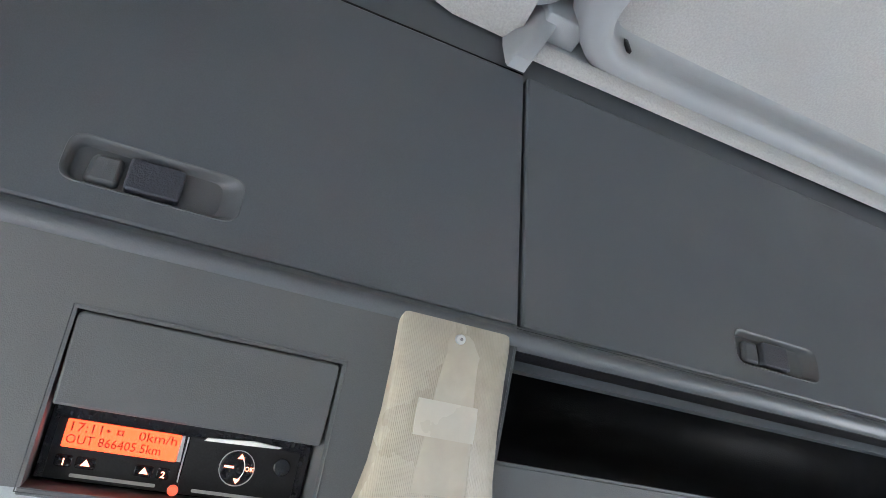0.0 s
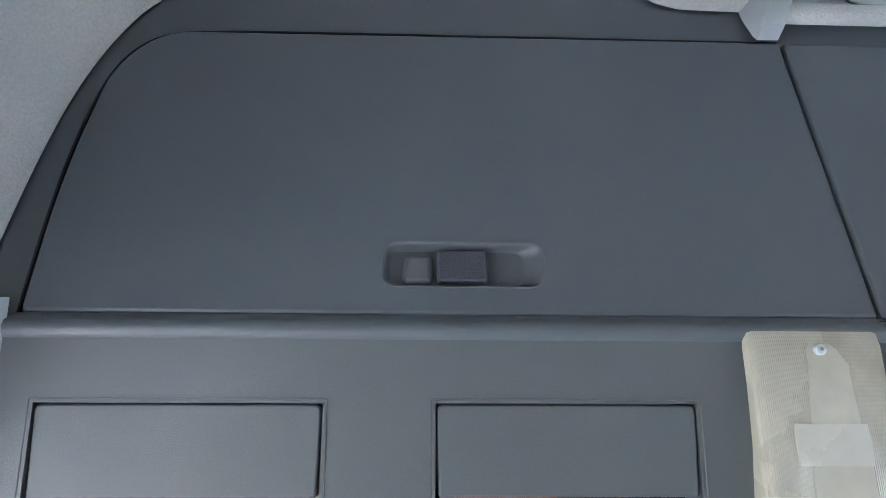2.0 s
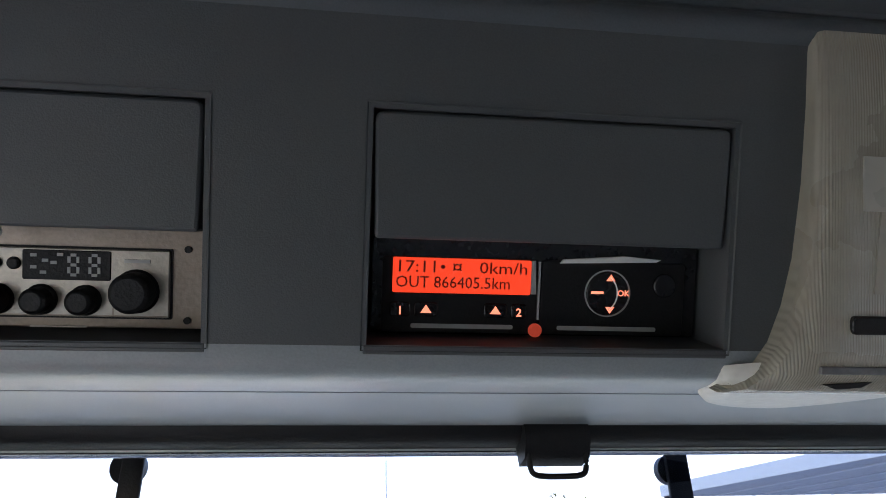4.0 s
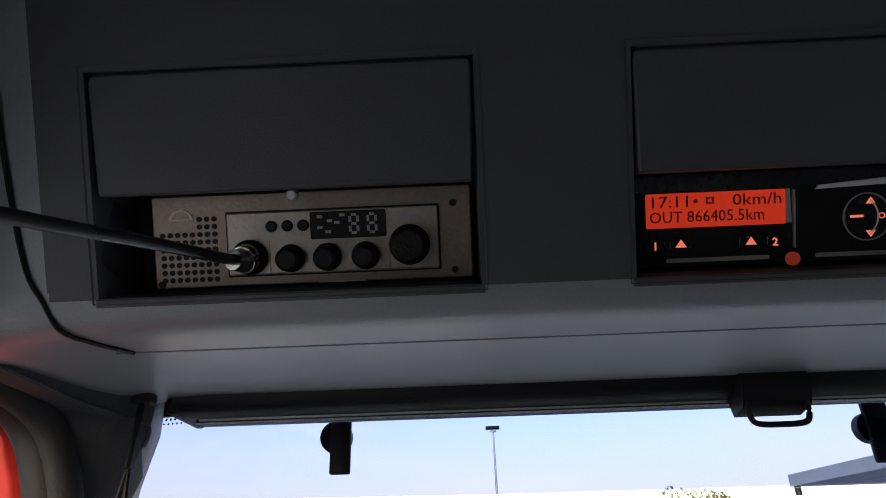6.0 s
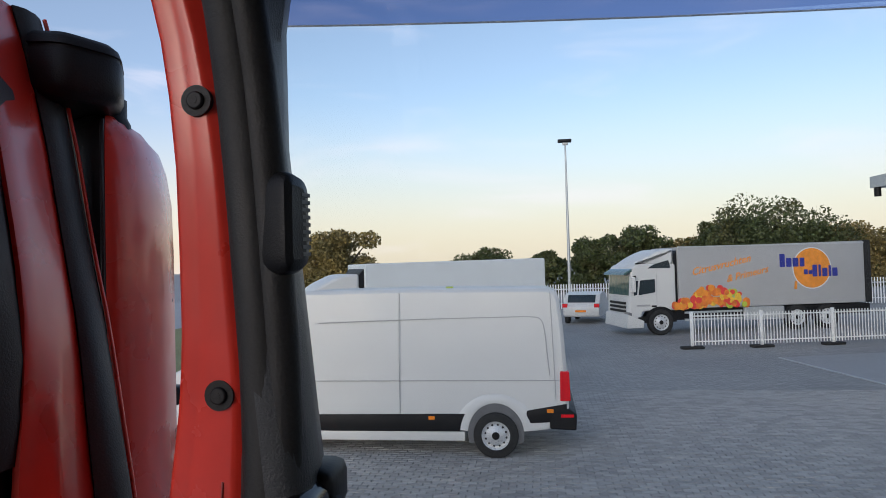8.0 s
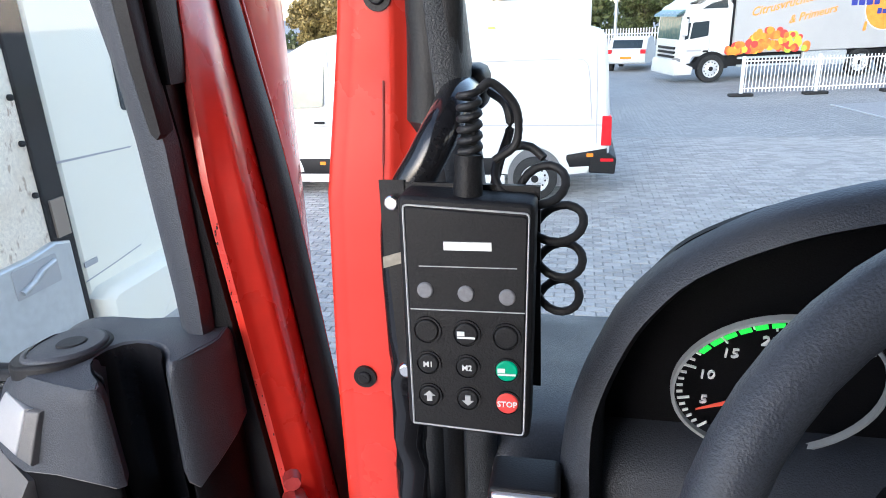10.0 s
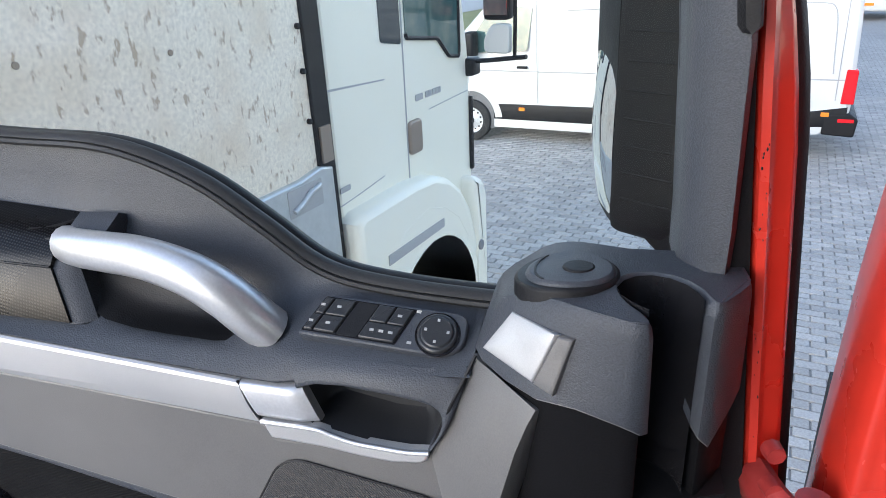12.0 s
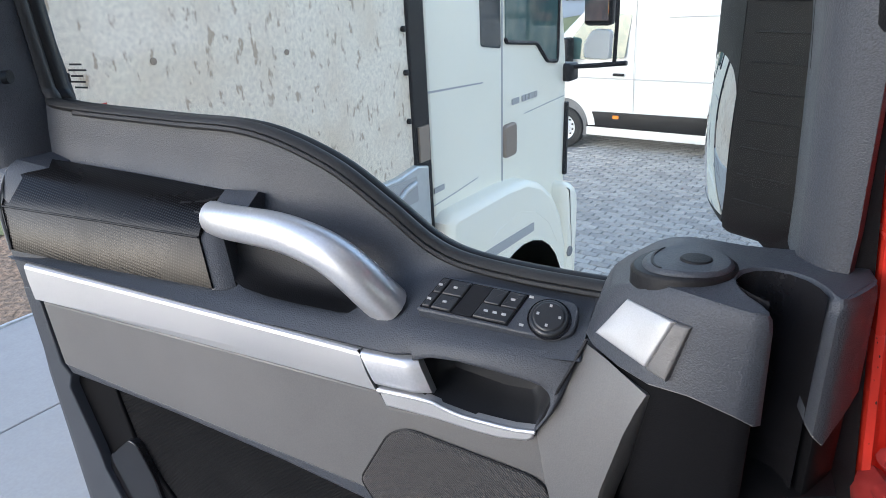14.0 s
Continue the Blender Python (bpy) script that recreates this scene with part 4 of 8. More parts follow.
wedge = ((3.697, (0.301, 0.321, 0.300), 0.290), (3.702, (0.300, 0.323, 0.298), 0.286), (3.732, (0.316, 0.338, 0.297), 0.280), (3.80, (0.343, 0.371, 0.303), 0.270), (3.88, (0.375, 0.405, 0.311), 0.262))
part("bracket", loft([[Vector((a, y, z)), Vector((a + 0.003, y - 0.002, z)), Vector((b - 0.003, y - 0.002, z)), Vector((b, y, z)), Vector((b, 0.304, z)), Vector((c, 0.304, z))] for z, (a, b, c), y in wedge]), GREY_PLASTIC, rf, "wedge shaped light grey bracket")
part("lamp_dome", loft([[Vector((0.300 + r * 0.062 * math.cos(a), 0.225 + r * 0.055 * math.sin(a), z)) for a in np.linspace(0, 2 * math.pi, 24, endpoint=False)] for r, z in ((1.0, 3.82), (0.97, 3.79), (0.8, 3.772), (0.4, 3.766))]), GREY_PLASTIC, rf, "round light grey roof fitting")
# dark recess high on the side wall of the headliner
rec = thing("side_pocket", (-0.36, 0.16, 3.66), "dark opening high in the felt side lining", "pocket")
hole_ = smooth_path([(-0.362, 0.232, 3.708), (-0.352, 0.262, 3.698), (-0.338, 0.276, 3.712), (-0.320, 0.270, 3.772), (-0.335, 0.238, 3.79), (-0.365, 0.212, 3.745), (-0.362, 0.232, 3.708)], 4)[:-1]
low_ = min(hole_, key=lambda p: p.z)
hole_ = [low_ + Vector((-0.032, -0.022, -0.004)) + Vector(((p.x - low_.x) * 2.0, (p.y - low_.y) * 1.9, (p.z - low_.z) * 1.5)) for p in hole_]
mid_ = sum(hole_, Vector()) / len(hole_)
way_ = Vector((0.55, -0.5, -0.65)).normalized()
part("opening", loft([[p + way_ * h for p in hole_] for h in (-0.02, 0.006)]), BLACK, rec)
part("rim", loft([[mid_ + (p - mid_) * k + way_ * h for p in hole_] for k, h in ((0.97, 0.007), (1.05, 0.012), (1.18, 0.010), (1.35, -0.01))], caps=False), FELT, rec)

# reading lamp with its ribbed cover
lamp = thing("reading_lamp", (0.262, 0.42, 3.3), "unlit reading lamp with a ribbed cream cover", "lamp")
rows = []
for s, xl, d in ((0.001, 0.2125, 0.004), (0.012, 0.2115, 0.007), (0.04, 0.2125, 0.011), (0.08, 0.2125, 0.015), (0.12, 0.2100, 0.018), (0.145, 0.2055, 0.020), (0.165, 0.199, 0.022), (0.178, 0.190, 0.020), (0.188, 0.180, 0.012), (0.192, 0.172, 0.002)):
    c, w = 0.2625, 0.2625 - xl
    rows.append([face_at(c - w, s, -0.008), face_at(c - w, s, d * 0.45), face_at(c - w * 0.97, s, d * 0.8), face_at(c - w * 0.85, s, d)] + [face_at(c + w * k, s, d * (1.06 - 0.06 * k * k)) for k in (-0.5, 0, 0.5)] + [face_at(c + w * 0.85, s, d), face_at(c + w * 0.97, s, d * 0.8), face_at(c + w, s, d * 0.45), face_at(c + w, s, -0.008)])
part("cover", loft(rows), LAMP_COVER, lamp)
COVER = ((0.001, 0.004), (0.012, 0.007), (0.04, 0.011), (0.08, 0.015), (0.12, 0.018), (0.145, 0.020), (0.165, 0.022))


def lamp_patch(outline, lift):
    """A thin patch lying on the bowed cover; outline: rows of (s, left x, right x)."""
    rows_ = []
    for s, a, b in outline:
        d = float(np.interp(s, [c[0] for c in COVER], [c[1] for c in COVER]))
        top_ = [face_at(x, s, d * (1.06 - 0.06 * ((x - 0.2625) / 0.05) ** 2) + lift) for x in np.linspace(a, b, 7)]
        rows_.append(top_ + [p - (face_at(0, 0, 1) - face_at(0, 0, 0)) * 0.004 for p in top_[::-1]])
    return loft(rows_)


part("clear_strip", lamp_patch([(0.010, 0.257, 0.272), (0.014, 0.254, 0.277), (0.020, 0.253, 0.280), (0.026, 0.254, 0.284), (0.032, 0.253, 0.283), (0.05, 0.250, 0.283), (0.08, 0.247, 0.285), (0.11, 0.244, 0.287), (0.136, 0.242, 0.288)], 0.0006), LAMP_CLEAR, lamp, "smooth clear strip of the cover")
part("diffuser", lamp_patch([(0.066, 0.236, 0.288), (0.075, 0.2355, 0.2885), (0.085, 0.2355, 0.2885), (0.094, 0.236, 0.288)], 0.0011), LAMP_PALE, lamp, "pale square diffuser")
part("screw", disc(face_at, 0.2635, 0.0145, 0.0042, 0.004, 0.0125, 0.001, 14), GALV, lamp, "steel screw")
part("screw_head", disc(face_at, 0.2635, 0.0145, 0.0015, 0.0122, 0.0131, 0.0003, 6), LENS, lamp)
part("switch", plate(rect(0.229, 0.1470, 0.2535, 0.1565, 0.003), face_at, 0.018, 0.0235, 0.001), GLOSS_BLACK, lamp, "black slot switch")
part("switch_lower", plate(rect(0.214, 0.1730, 0.2540, 0.1770, 0.001), face_at, 0.018, 0.0228, 0.0006), LENS, lamp, "grey slot")
part("lip_slot", plate([(0.220, 0.1835), (0.246, 0.1815), (0.240, 0.1845), (0.226, 0.1855)], face_at, 0.010, 0.0185), BLACK, lamp)
tongue = rounded([(0.174, 0.452), (0.181, 0.495), (0.198, 0.519), (0.222, 0.530), (0.252, 0.533), (0.280, 0.514), (0.304, 0.482), (0.328, 0.452), (0.315, 0.444), (0.19, 0.444)], [0.004, 0.008, 0.01, 0.02, 0.02, 0.02, 0.02, 0.006, 0.004, 0.004], 3)
part("base_lip", loft([[Vector((x, y, z + 0.05 * (y - 0.45))) for x, y in inset(tongue, g)] for z, g in ((3.2440, 0.0), (3.2380, 0.0), (3.2355, 0.0015), (3.2338, 0.006), (3.2330, 0.014))]), WHITE_PLASTIC, lamp, "white plastic lower lip", smooth=70)

# ---------------------------------------------------------------- devices in the slots
# tachograph
tac = thing("tachograph", (0.08, 0.455, 3.26), "black tachograph with an orange lit display", "tachograph")
TX = -0.0115


def tach_at(a, b, c):
    """a to the right from the left edge, b up from the lower edge, of a front 0.184 by 0.054; c out of it."""
    return face_at(TX + a, 0.1715 - b, -0.028 + c)


part("front", plate(rect(0, 0.003, 0.184, 0.0555, 0.002), tach_at, -0.02, 0.0, 0.001), GLOSS_BLACK, tac)
part("left_panel", plate(rect(0.006, 0.004, 0.091, 0.045, 0.002), tach_at, -0.001, 0.0015, 0.0006), BLACK, tac)
part("right_panel", plate(rect(0.0935, 0.004, 0.176, 0.045, 0.002), tach_at, -0.001, 0.0015, 0.0006), BLACK, tac)
part("divider", plate(rect(0.0915, 0.012, 0.0925, 0.044), tach_at, 0.0, 0.002), GREY_PRINT, tac)
scr = part("display", plate(rect(0.0115, 0.0255, 0.0872, 0.0445, 0.001), tach_at, 0.0005, 0.0022, 0.0004), LCD, tac, "orange lit display")
for txt, b in (("17:11\u2022 \u00a4   0km/h", 0.0368), ("OUT 866405.5km", 0.0285)):
    bm = letters(txt, 0.0088, tach_at, 0.0021, 0.0025, 0.013, b)
    xs_ = [tuple(v.co) for v in bm.verts]
    w = max(c[0] for c in xs_) - min(c[0] for c in xs_)
    k = (0.070 if b > 0.03 else 0.062) / w
    x_0 = min(c[0] for c in xs_)
    for v in bm.verts:
        v.co.x = x_0 + (v.co.x - x_0) * k
    part("display_text", bm, LCD_INK, scr, smooth=0)
part("bezel_chip", plate([(0.0875, 0.026), (0.0905, 0.026), (0.0895, 0.0445), (0.0872, 0.0445)], tach_at, 0.0005, 0.002), GREY_PRINT, tac)
part("paper_strip", plate([(0.103, 0.0435), (0.158, 0.0455), (0.161, 0.0470), (0.140, 0.0485), (0.105, 0.0458)], tach_at, 0.001, 0.0035, 0.0004), PAPER, tac, "torn white paper strip")
for a0, a1 in ((0.022, 0.078), (0.103, 0.160)):
    part("card_slot", plate(rect(a0, 0.0065, a1, 0.0088, 0.001), tach_at, 0.001, 0.0022), GREY_PRINT, tac)
for a0, w in ((0.0105, 0.011), (0.0235, 0.013), (0.0615, 0.013), (0.0765, 0.009)):
    part("key", plate(rect(a0, 0.0125, a0 + w, 0.0205, 0.002), tach_at, 0.001, 0.0024, 0.0006), GLOSS_BLACK, tac)
for n, a in (("1", 0.0145), ("2", 0.0795)):
    part("key_symbol", letters(n, 0.0062, tach_at, 0.0023, 0.0029, a, 0.0138, bold=0.0001), LED_ORANGE, tac)
for a in (0.0300, 0.0680):
    part("key_symbol", plate([(a - 0.003, 0.0148), (a + 0.003, 0.0148), (a, 0.0192)], tach_at, 0.0023, 0.0029), LED_ORANGE, tac)
part("round_button", disc(tach_at, 0.0905, 0.0062, 0.0038, 0.001, 0.004, 0.001, 18), DOT, tac, "orange round button")
part("key_ring", ring(tach_at, 0.131, 0.0275, 0.0125, 0.0131, 0.001, 0.0026, 32), GREY_PRINT, tac)
part("key_pad", disc(tach_at, 0.131, 0.0275, 0.0122, 0.001, 0.0024, 0.0006, 28), GLOSS_BLACK, tac)
part("key_arc", plate([(0.131 + r * math.cos(a) - 0.006, 0.0275 + r * math.sin(a)) for r, a in [(0.0118, t) for t in np.linspace(-0.9, 0.9, 9)] + [(0.0112, t) for t in np.linspace(0.9, -0.9, 9)]], tach_at, 0.0022, 0.003), WHITE, tac)
for (a, b, up) in ((0.1325, 0.0345, 1), (0.1325, 0.0200, -1)):
    part("key_symbol", plate([(a - 0.0026, b), (a + 0.0026, b), (a, b + 0.0036 * up)], tach_at, 0.0022, 0.0029), LED_ORANGE, tac)
part("key_symbol", letters("OK", 0.0048, tach_at, 0.0022, 0.0028, 0.1365, 0.0262), LED_ORANGE, tac)
part("key_symbol", plate(rect(0.1215, 0.0272, 0.1285, 0.0286), tach_at, 0.0022, 0.0028), LED_ORANGE, tac)
part("side_knob", disc(tach_at, 0.164, 0.0325, 0.0068, 0.001, 0.003, 0.001, 22), GLOSS_BLACK, tac)

# CB radio in the other slot
cb = thing("cb_radio", (-0.19, 0.46, 3.26), "bronze CB radio with knobs and an antenna plug", "radio")
RX = -0.2895


def cb_at(a, b, c):
    return face_at(RX + a, 0.1742 - b, -0.028 + c)


part("mounting_plate", plate(rect(0.016, 0.006, 0.194, 0.0575, 0.0015), cb_at, -0.02, 0.0, 0.0008), BRASS, cb)
part("faceplate", plate(rect(0.0585, 0.012, 0.1755, 0.0465, 0.001), cb_at, 0.0, 0.0025, 0.0006), BRASS_LIGHT, cb, "pale champagne faceplate")
part("frame_line", plate(rect(0.0575, 0.011, 0.1765, 0.0475, 0.001), cb_at, -0.001, 0.0008), BLACK, cb)
for r in range(9):
    for c in range(8):
        if r < 7 or c > 4:
            part("grille_hole", disc(cb_at, 0.0215 + 0.0042 * c, 0.0105 + 0.0042 * r, 0.0015, -0.0005, 0.0006, 0, 8), BLACK, cb)
part("badge", plate([(0.024 + 0.0085 + 0.0068 * math.cos(t), 0.044 + 0.0058 * math.sin(t)) for t in np.linspace(0, math.pi, 12)], cb_at, -0.0005, 0.0008), BRASS_LIGHT, cb, "small half-round badge")
part("badge_core", plate([(0.0325 + 0.0048 * math.cos(t), 0.0445 + 0.0042 * math.sin(t)) for t in np.linspace(0, math.pi, 12)], cb_at, 0.0, 0.0012), BRASS, cb)
part("display", plate(rect(0.105, 0.0305, 0.147, 0.0455, 0.001), cb_at, 0.002, 0.0032, 0.0004), BLACK, cb)


def seven(a, b, h):
    """An unlit figure eight of seven bars."""
    w, t = h * 0.5, h * 0.13
    bars = [rect(a + t, b, a + w - t, b + t), rect(a + t, b + h / 2 - t / 2, a + w - t, b + h / 2 + t / 2), rect(a + t, b + h - t, a + w - t, b + h),
            rect(a, b + t, a + t, b + h / 2 - t * 0.7), rect(a, b + h / 2 + t * 0.7, a + t, b + h - t), rect(a + w - t, b + t, a + w, b + h / 2 - t * 0.7), rect(a + w - t, b + h / 2 + t * 0.7, a + w, b + h - t)]
    return join(*[plate(q, cb_at, 0.003, 0.0036) for q in bars])


for a in (0.1265, 0.1365):
    part("figure", seven(a, 0.0325, 0.0115), GREY_PRINT, cb, "unlit pale digit")
for i, (a, b) in enumerate(((0.109, 0.042), (0.109, 0.036), (0.1135, 0.0335), (0.1145, 0.0395), (0.1185, 0.0385), (0.1215, 0.0425))):
    part("mark", plate(rect(a, b, a + 0.003, b + 0.0016), cb_at, 0.003, 0.0036), GREY_PRINT, cb)
for k in range(3):
    part("push_button", disc(cb_at, 0.0835 + 0.0088 * k, 0.0385, 0.0032, 0.001, 0.0045, 0.001, 14), BLACK, cb)
for a in (0.0935, 0.114, 0.135):
    kn = part("knob", disc(cb_at, a, 0.0205, 0.0066, 0.002, 0.0135, 0.002, 22), BLACK, cb, "black tuning knob")
    part("knob_skirt", disc(cb_at, a, 0.0205, 0.0078, 0.002, 0.005, 0.001, 22), BLACK, kn)
kn = part("volume_knob", disc(cb_at, 0.1595, 0.0255, 0.0102, 0.002, 0.0155, 0.0025, 28), BLACK, cb, "large black volume knob")
part("knob_skirt", disc(cb_at, 0.1595, 0.0255, 0.0113, 0.002, 0.0045, 0.001, 28), BLACK, kn)
part("knob_mark", plate(rect(0.1535, 0.040, 0.166, 0.0418), cb_at, 0.0024, 0.0031), GREY_PRINT, cb)
for a, b in ((0.184, 0.0475), (0.184, 0.0105), (0.0195, 0.0085)):
    part("plate_screw", disc(cb_at, a, b, 0.0019, -0.0005, 0.001, 0, 10), BLACK, cb)
part("seam", plate(rect(0.0595, 0.0125, 0.1745, 0.013), cb_at, 0.0024, 0.0029), BRASS, cb)
for a in (0.0815, 0.148):
    part("seam", plate(rect(a, 0.0125, a + 0.0006, 0.031), cb_at, 0.0024, 0.0029), BRASS, cb)
part("edge_glint", plate(rect(0.108, 0.0062, 0.135, 0.0070), cb_at, 0.0, 0.0012), BRASS_LIGHT, cb)
pc = cb_at(0.071, 0.022, 0)
sock = part("socket", disc(cb_at, 0.071, 0.022, 0.0098, 0.002, 0.007, 0.0015, 24), BLACK, cb, "round black microphone socket")
nrm_ = (cb_at(0, 0, 1) - cb_at(0, 0, 0)).normalized()
tip = pc + nrm_ * 0.008
lead = smooth_path([tip, tip + nrm_ * 0.012 + Vector((-0.004, 0, 0)), Vector((-0.2400, 0.394, 3.2555)), Vector((-0.2685, 0.301, 3.2276)), Vector((-0.3185, 0.129, 3.1859)), Vector((-0.3685, -0.0625, 3.149)), Vector((-0.4185, -0.274, 3.119))], 5)
plug = part("plug", tube(lead[:6], [0.0078, 0.0078, 0.0072, 0.0072, 0.0062, 0.0055], 16), CHROME, cb, "chrome threaded plug")
part("plug_ring", tube([lead[2], lead[3]], 0.0076, 16), CHROME, plug)
part("cable", tube(lead[5:], 0.0030, 10), CABLE, cb, "thick black microphone cable")

# ---------------------------------------------------------------- above the windscreen: blind, visor loop, clips, cord
bl = thing("roller_blind", (0.5, 0.71, 3.22), "black roller sun blind above the windscreen", "sun blind")
part("cassette", loft([[Vector((x, y, z)) for y, z in ((0.672, 3.262), (0.668, 3.258), (0.670, 3.250), (0.680, 3.243), (0.700, 3.240), (0.735, 3.244), (0.745, 3.27))] for x in (-0.345, -0.34, 1.5)]), BLACK, bl)
part("bottom_rail", loft([[Vector((x, y, z)) for y, z in ((0.700, 3.246), (0.700, 3.2375), (0.710, 3.2355), (0.722, 3.238), (0.722, 3.246))] for x in (-0.335, 1.49)]), GLOSS_BLACK, bl)
part("rail_glint", loft([[Vector((x, y, z)) for y, z in ((0.6985, 3.2405), (0.6985, 3.2388), (0.701, 3.2383), (0.701, 3.2405))] for x in (-0.332, 1.48)]), GALV, bl)
part("end_bracket", box((-0.352, 0.672, 3.240), (-0.340, 0.742, 3.262), 0.004), BLACK, bl)
part("grip_body", loft([[Vector((x, y, z)) for y, z in ((0.664, 3.260), (0.660, 3.242), (0.668, 3.228), (0.69, 3.224), (0.70, 3.246))] for x in (0.118, 0.124, 0.166, 0.172)]), BLACK, bl)
lp_ = smooth_path([(0.1215, 0.668, 3.232), (0.122, 0.668, 3.220), (0.127, 0.668, 3.2145), (0.145, 0.668, 3.2135), (0.163, 0.668, 3.2145), (0.168, 0.668, 3.220), (0.1685, 0.668, 3.232)], 5)
part("grip_loop", tube(lp_, 0.0024, 8), BLACK, bl, "open black pull loop")
for x, w in ((-0.233, 0.0105), (0.352, 0.0135)):
    c = screen(x, 3.24, 0.012)
    cp = thing("screen_clip", c, "black plastic clip on a suction disc at the windscreen", "clip", "clips at the windscreen")
    part("arm", box((x - w, c.y - 0.012, 3.207), (x + w, c.y - 0.004, 3.30), 0.002), BLACK, cp)
    part("suction_disc", cyl((x - 0.006, c.y - 0.006, 3.245), (x - 0.006, c.y + 0.006, 3.245), 0.0165, 0.0165, 20), BLACK, cp)
cd = thing("pull_cord", (-0.345, 0.62, 3.1), "braided black pull cord hanging by the pillar", "cord")
part("strand", tube(smooth_path([(-0.359, 0.649, 3.250), (-0.352, 0.632, 3.215), (-0.347, 0.620, 3.19)], 4), 0.0024, 6), BLACK, cd)
part("loop", tube(smooth_path([(-0.347, 0.620, 3.19), (-0.349, 0.616, 3.165), (-0.351, 0.615, 3.140), (-0.3505, 0.615, 3.126), (-0.347, 0.615, 3.122), (-0.343, 0.615, 3.126), (-0.343, 0.616, 3.155), (-0.347, 0.620, 3.19)], 5), 0.0019, 6), BLACK, cd)
part("hook", box((-0.368, 0.640, 3.243), (-0.350, 0.656, 3.252), 0.002), BLACK, cd)


# ---------------------------------------------------------------- the open driver's door
DA = math.atan(0.25)
DO = Vector((-0.5, 0.66, 0))
DU = Vector((-math.cos(DA), -math.sin(DA), 0))
DN = Vector((math.sin(DA), -math.cos(DA), 0))


def door_at(u, z, d):
    """A place on the door: u along it from the hinge, z up, d out of its inner face into the cab's side."""
    return DO + DU * u + DN * d + Vector((0, 0, z))


door = thing("cab_door", door_at(0.5, 1.75, 0), "open red cab door with grey and black inner trim", "door")
sill = [(0.327, 2.499), (0.449, 2.509), (0.515, 2.527), (0.575, 2.572), (0.645, 2.620), (0.74, 2.654), (0.86, 2.662), (1.068, 2.675)]
wtop = [(1.085, 2.75), (1.095, 3.12), (1.03, 3.18), (0.30, 3.20), (0.23, 3.14), (0.176, 2.82), (0.160, 2.575)]
low = [(0.06, 1.78), (1.085, 1.78), (1.085, 2.42), (1.075, 2.60), (1.07, 2.66)] + [(u, min(z - 0.10, 2.50)) for u, z in sill[::-1]] + [(0.16, 2.40), (0.09, 2.40)]
part("outer_skin", plate(low, door_at, -0.20, -0.145), RED, door, "red outer skin")
rear = [[door_at(u, z, d) for u, d in ((1.065 + o, -0.150), (1.068 + o, -0.112), (1.076 + o, -0.085), (1.094 + q, -0.045), (1.108 + q, -0.040), (1.118 + q, -0.06), (1.118 + q, -0.15))] for z, o, q in ((2.60, 0.004, 0.002), (2.68, 0.004, 0.0), (2.75, 0.014, -0.004), (3.12, 0.024, -0.010), (3.22, 0.0, -0.02))]
part("rear_post", loft(rear), LEATHER, door, "dark grained rear window post")
part("head_rail", plate([(0.24, 3.185), (1.05, 3.17), (1.09, 3.25), (0.22, 3.25)], door_at, -0.15, -0.05, 0.01), LEATHER, door)
gl = part("window", plate([(0.15, 2.48)] + [(u, z - 0.02) for u, z in sill] + wtop[:-1] + [(0.155, 2.575)], door_at, -0.135, -0.131), PANE, door, "clear side window pane")
gl.visible_shadow = False
gasket = smooth_path([door_at(u, z, d) for u, z, d in [(0.20, 2.500, -0.10)] + [(u, z, -0.104) for u, z in sill[:-1]] + [(1.042, 2.673, -0.108), (1.068, 2.686, -0.114), (1.076, 2.72, -0.116), (1.087, 2.90, -0.118), (1.092, 3.12, -0.118)]], 5)
part("window_gasket", tube(gasket, (0.010, 0.007), 8), RUBBER, door, "black rubber window gasket")
part("window_channel", tube([p - DN * 0.018 + Vector((0, 0, -0.004)) for p in gasket], (0.012, 0.008), 8), BLACK, door)
part("gasket_line", tube([p + DN * 0.012 + Vector((0, 0, -0.004)) for p in gasket[4:40]], 0.0035, 6), RUBBER, door)


# front edge of the door: red flange, black seal, grained mirror post
def edge_u(z):
    """The inner border of the red flange."""
    return float(np.interp(z, (1.8, 2.36, 2.53, 2.75, 2.92, 3.07, 3.15, 3.22), (0.088, 0.098, 0.104, 0.107, 0.126, 0.147, 0.162, 0.180)))


def edge_mix(z, below, above):
    """The flange steps back from the trim above the window line."""
    k = min(1.0, max(0.0, (z - 2.66) / 0.34))
    k = k * k * (3 - 2 * k)
    b0 = 0.098 + 0.10 * (z - 2.82) * (1 if z < 2.82 else 0.15)
    b1 = edge_u(z)
    return [door_at((b0 + p[0]) * (1 - k) + (b1 + q[0]) * k, z, p[1] * (1 - k) + q[1] * k) for p, q in zip(below, above)]


zs = (1.80, 2.2, 2.36, 2.45, 2.6, 2.66, 2.71, 2.76, 2.80, 2.84, 2.88, 2.92, 2.96, 3.0, 3.08, 3.14, 3.19, 3.22)
low_lip = ((0.028, -0.075), (0.025, -0.068), (0.018, -0.067), (0.014, -0.074), (0.010, -0.080), (-0.002, -0.086), (-0.008, -0.092), (-0.008, -0.12), (-0.02, -0.19), (0.028, -0.20), (0.028, -0.11))
high_lip = ((0.0, -0.124), (-0.003, -0.118), (-0.007, -0.118), (-0.0095, -0.124), (-0.0105, -0.135), (-0.0110, -0.150), (-0.0115, -0.170), (-0.0125, -0.190), (-0.014, -0.215), (0.0, -0.215), (0.0, -0.17))
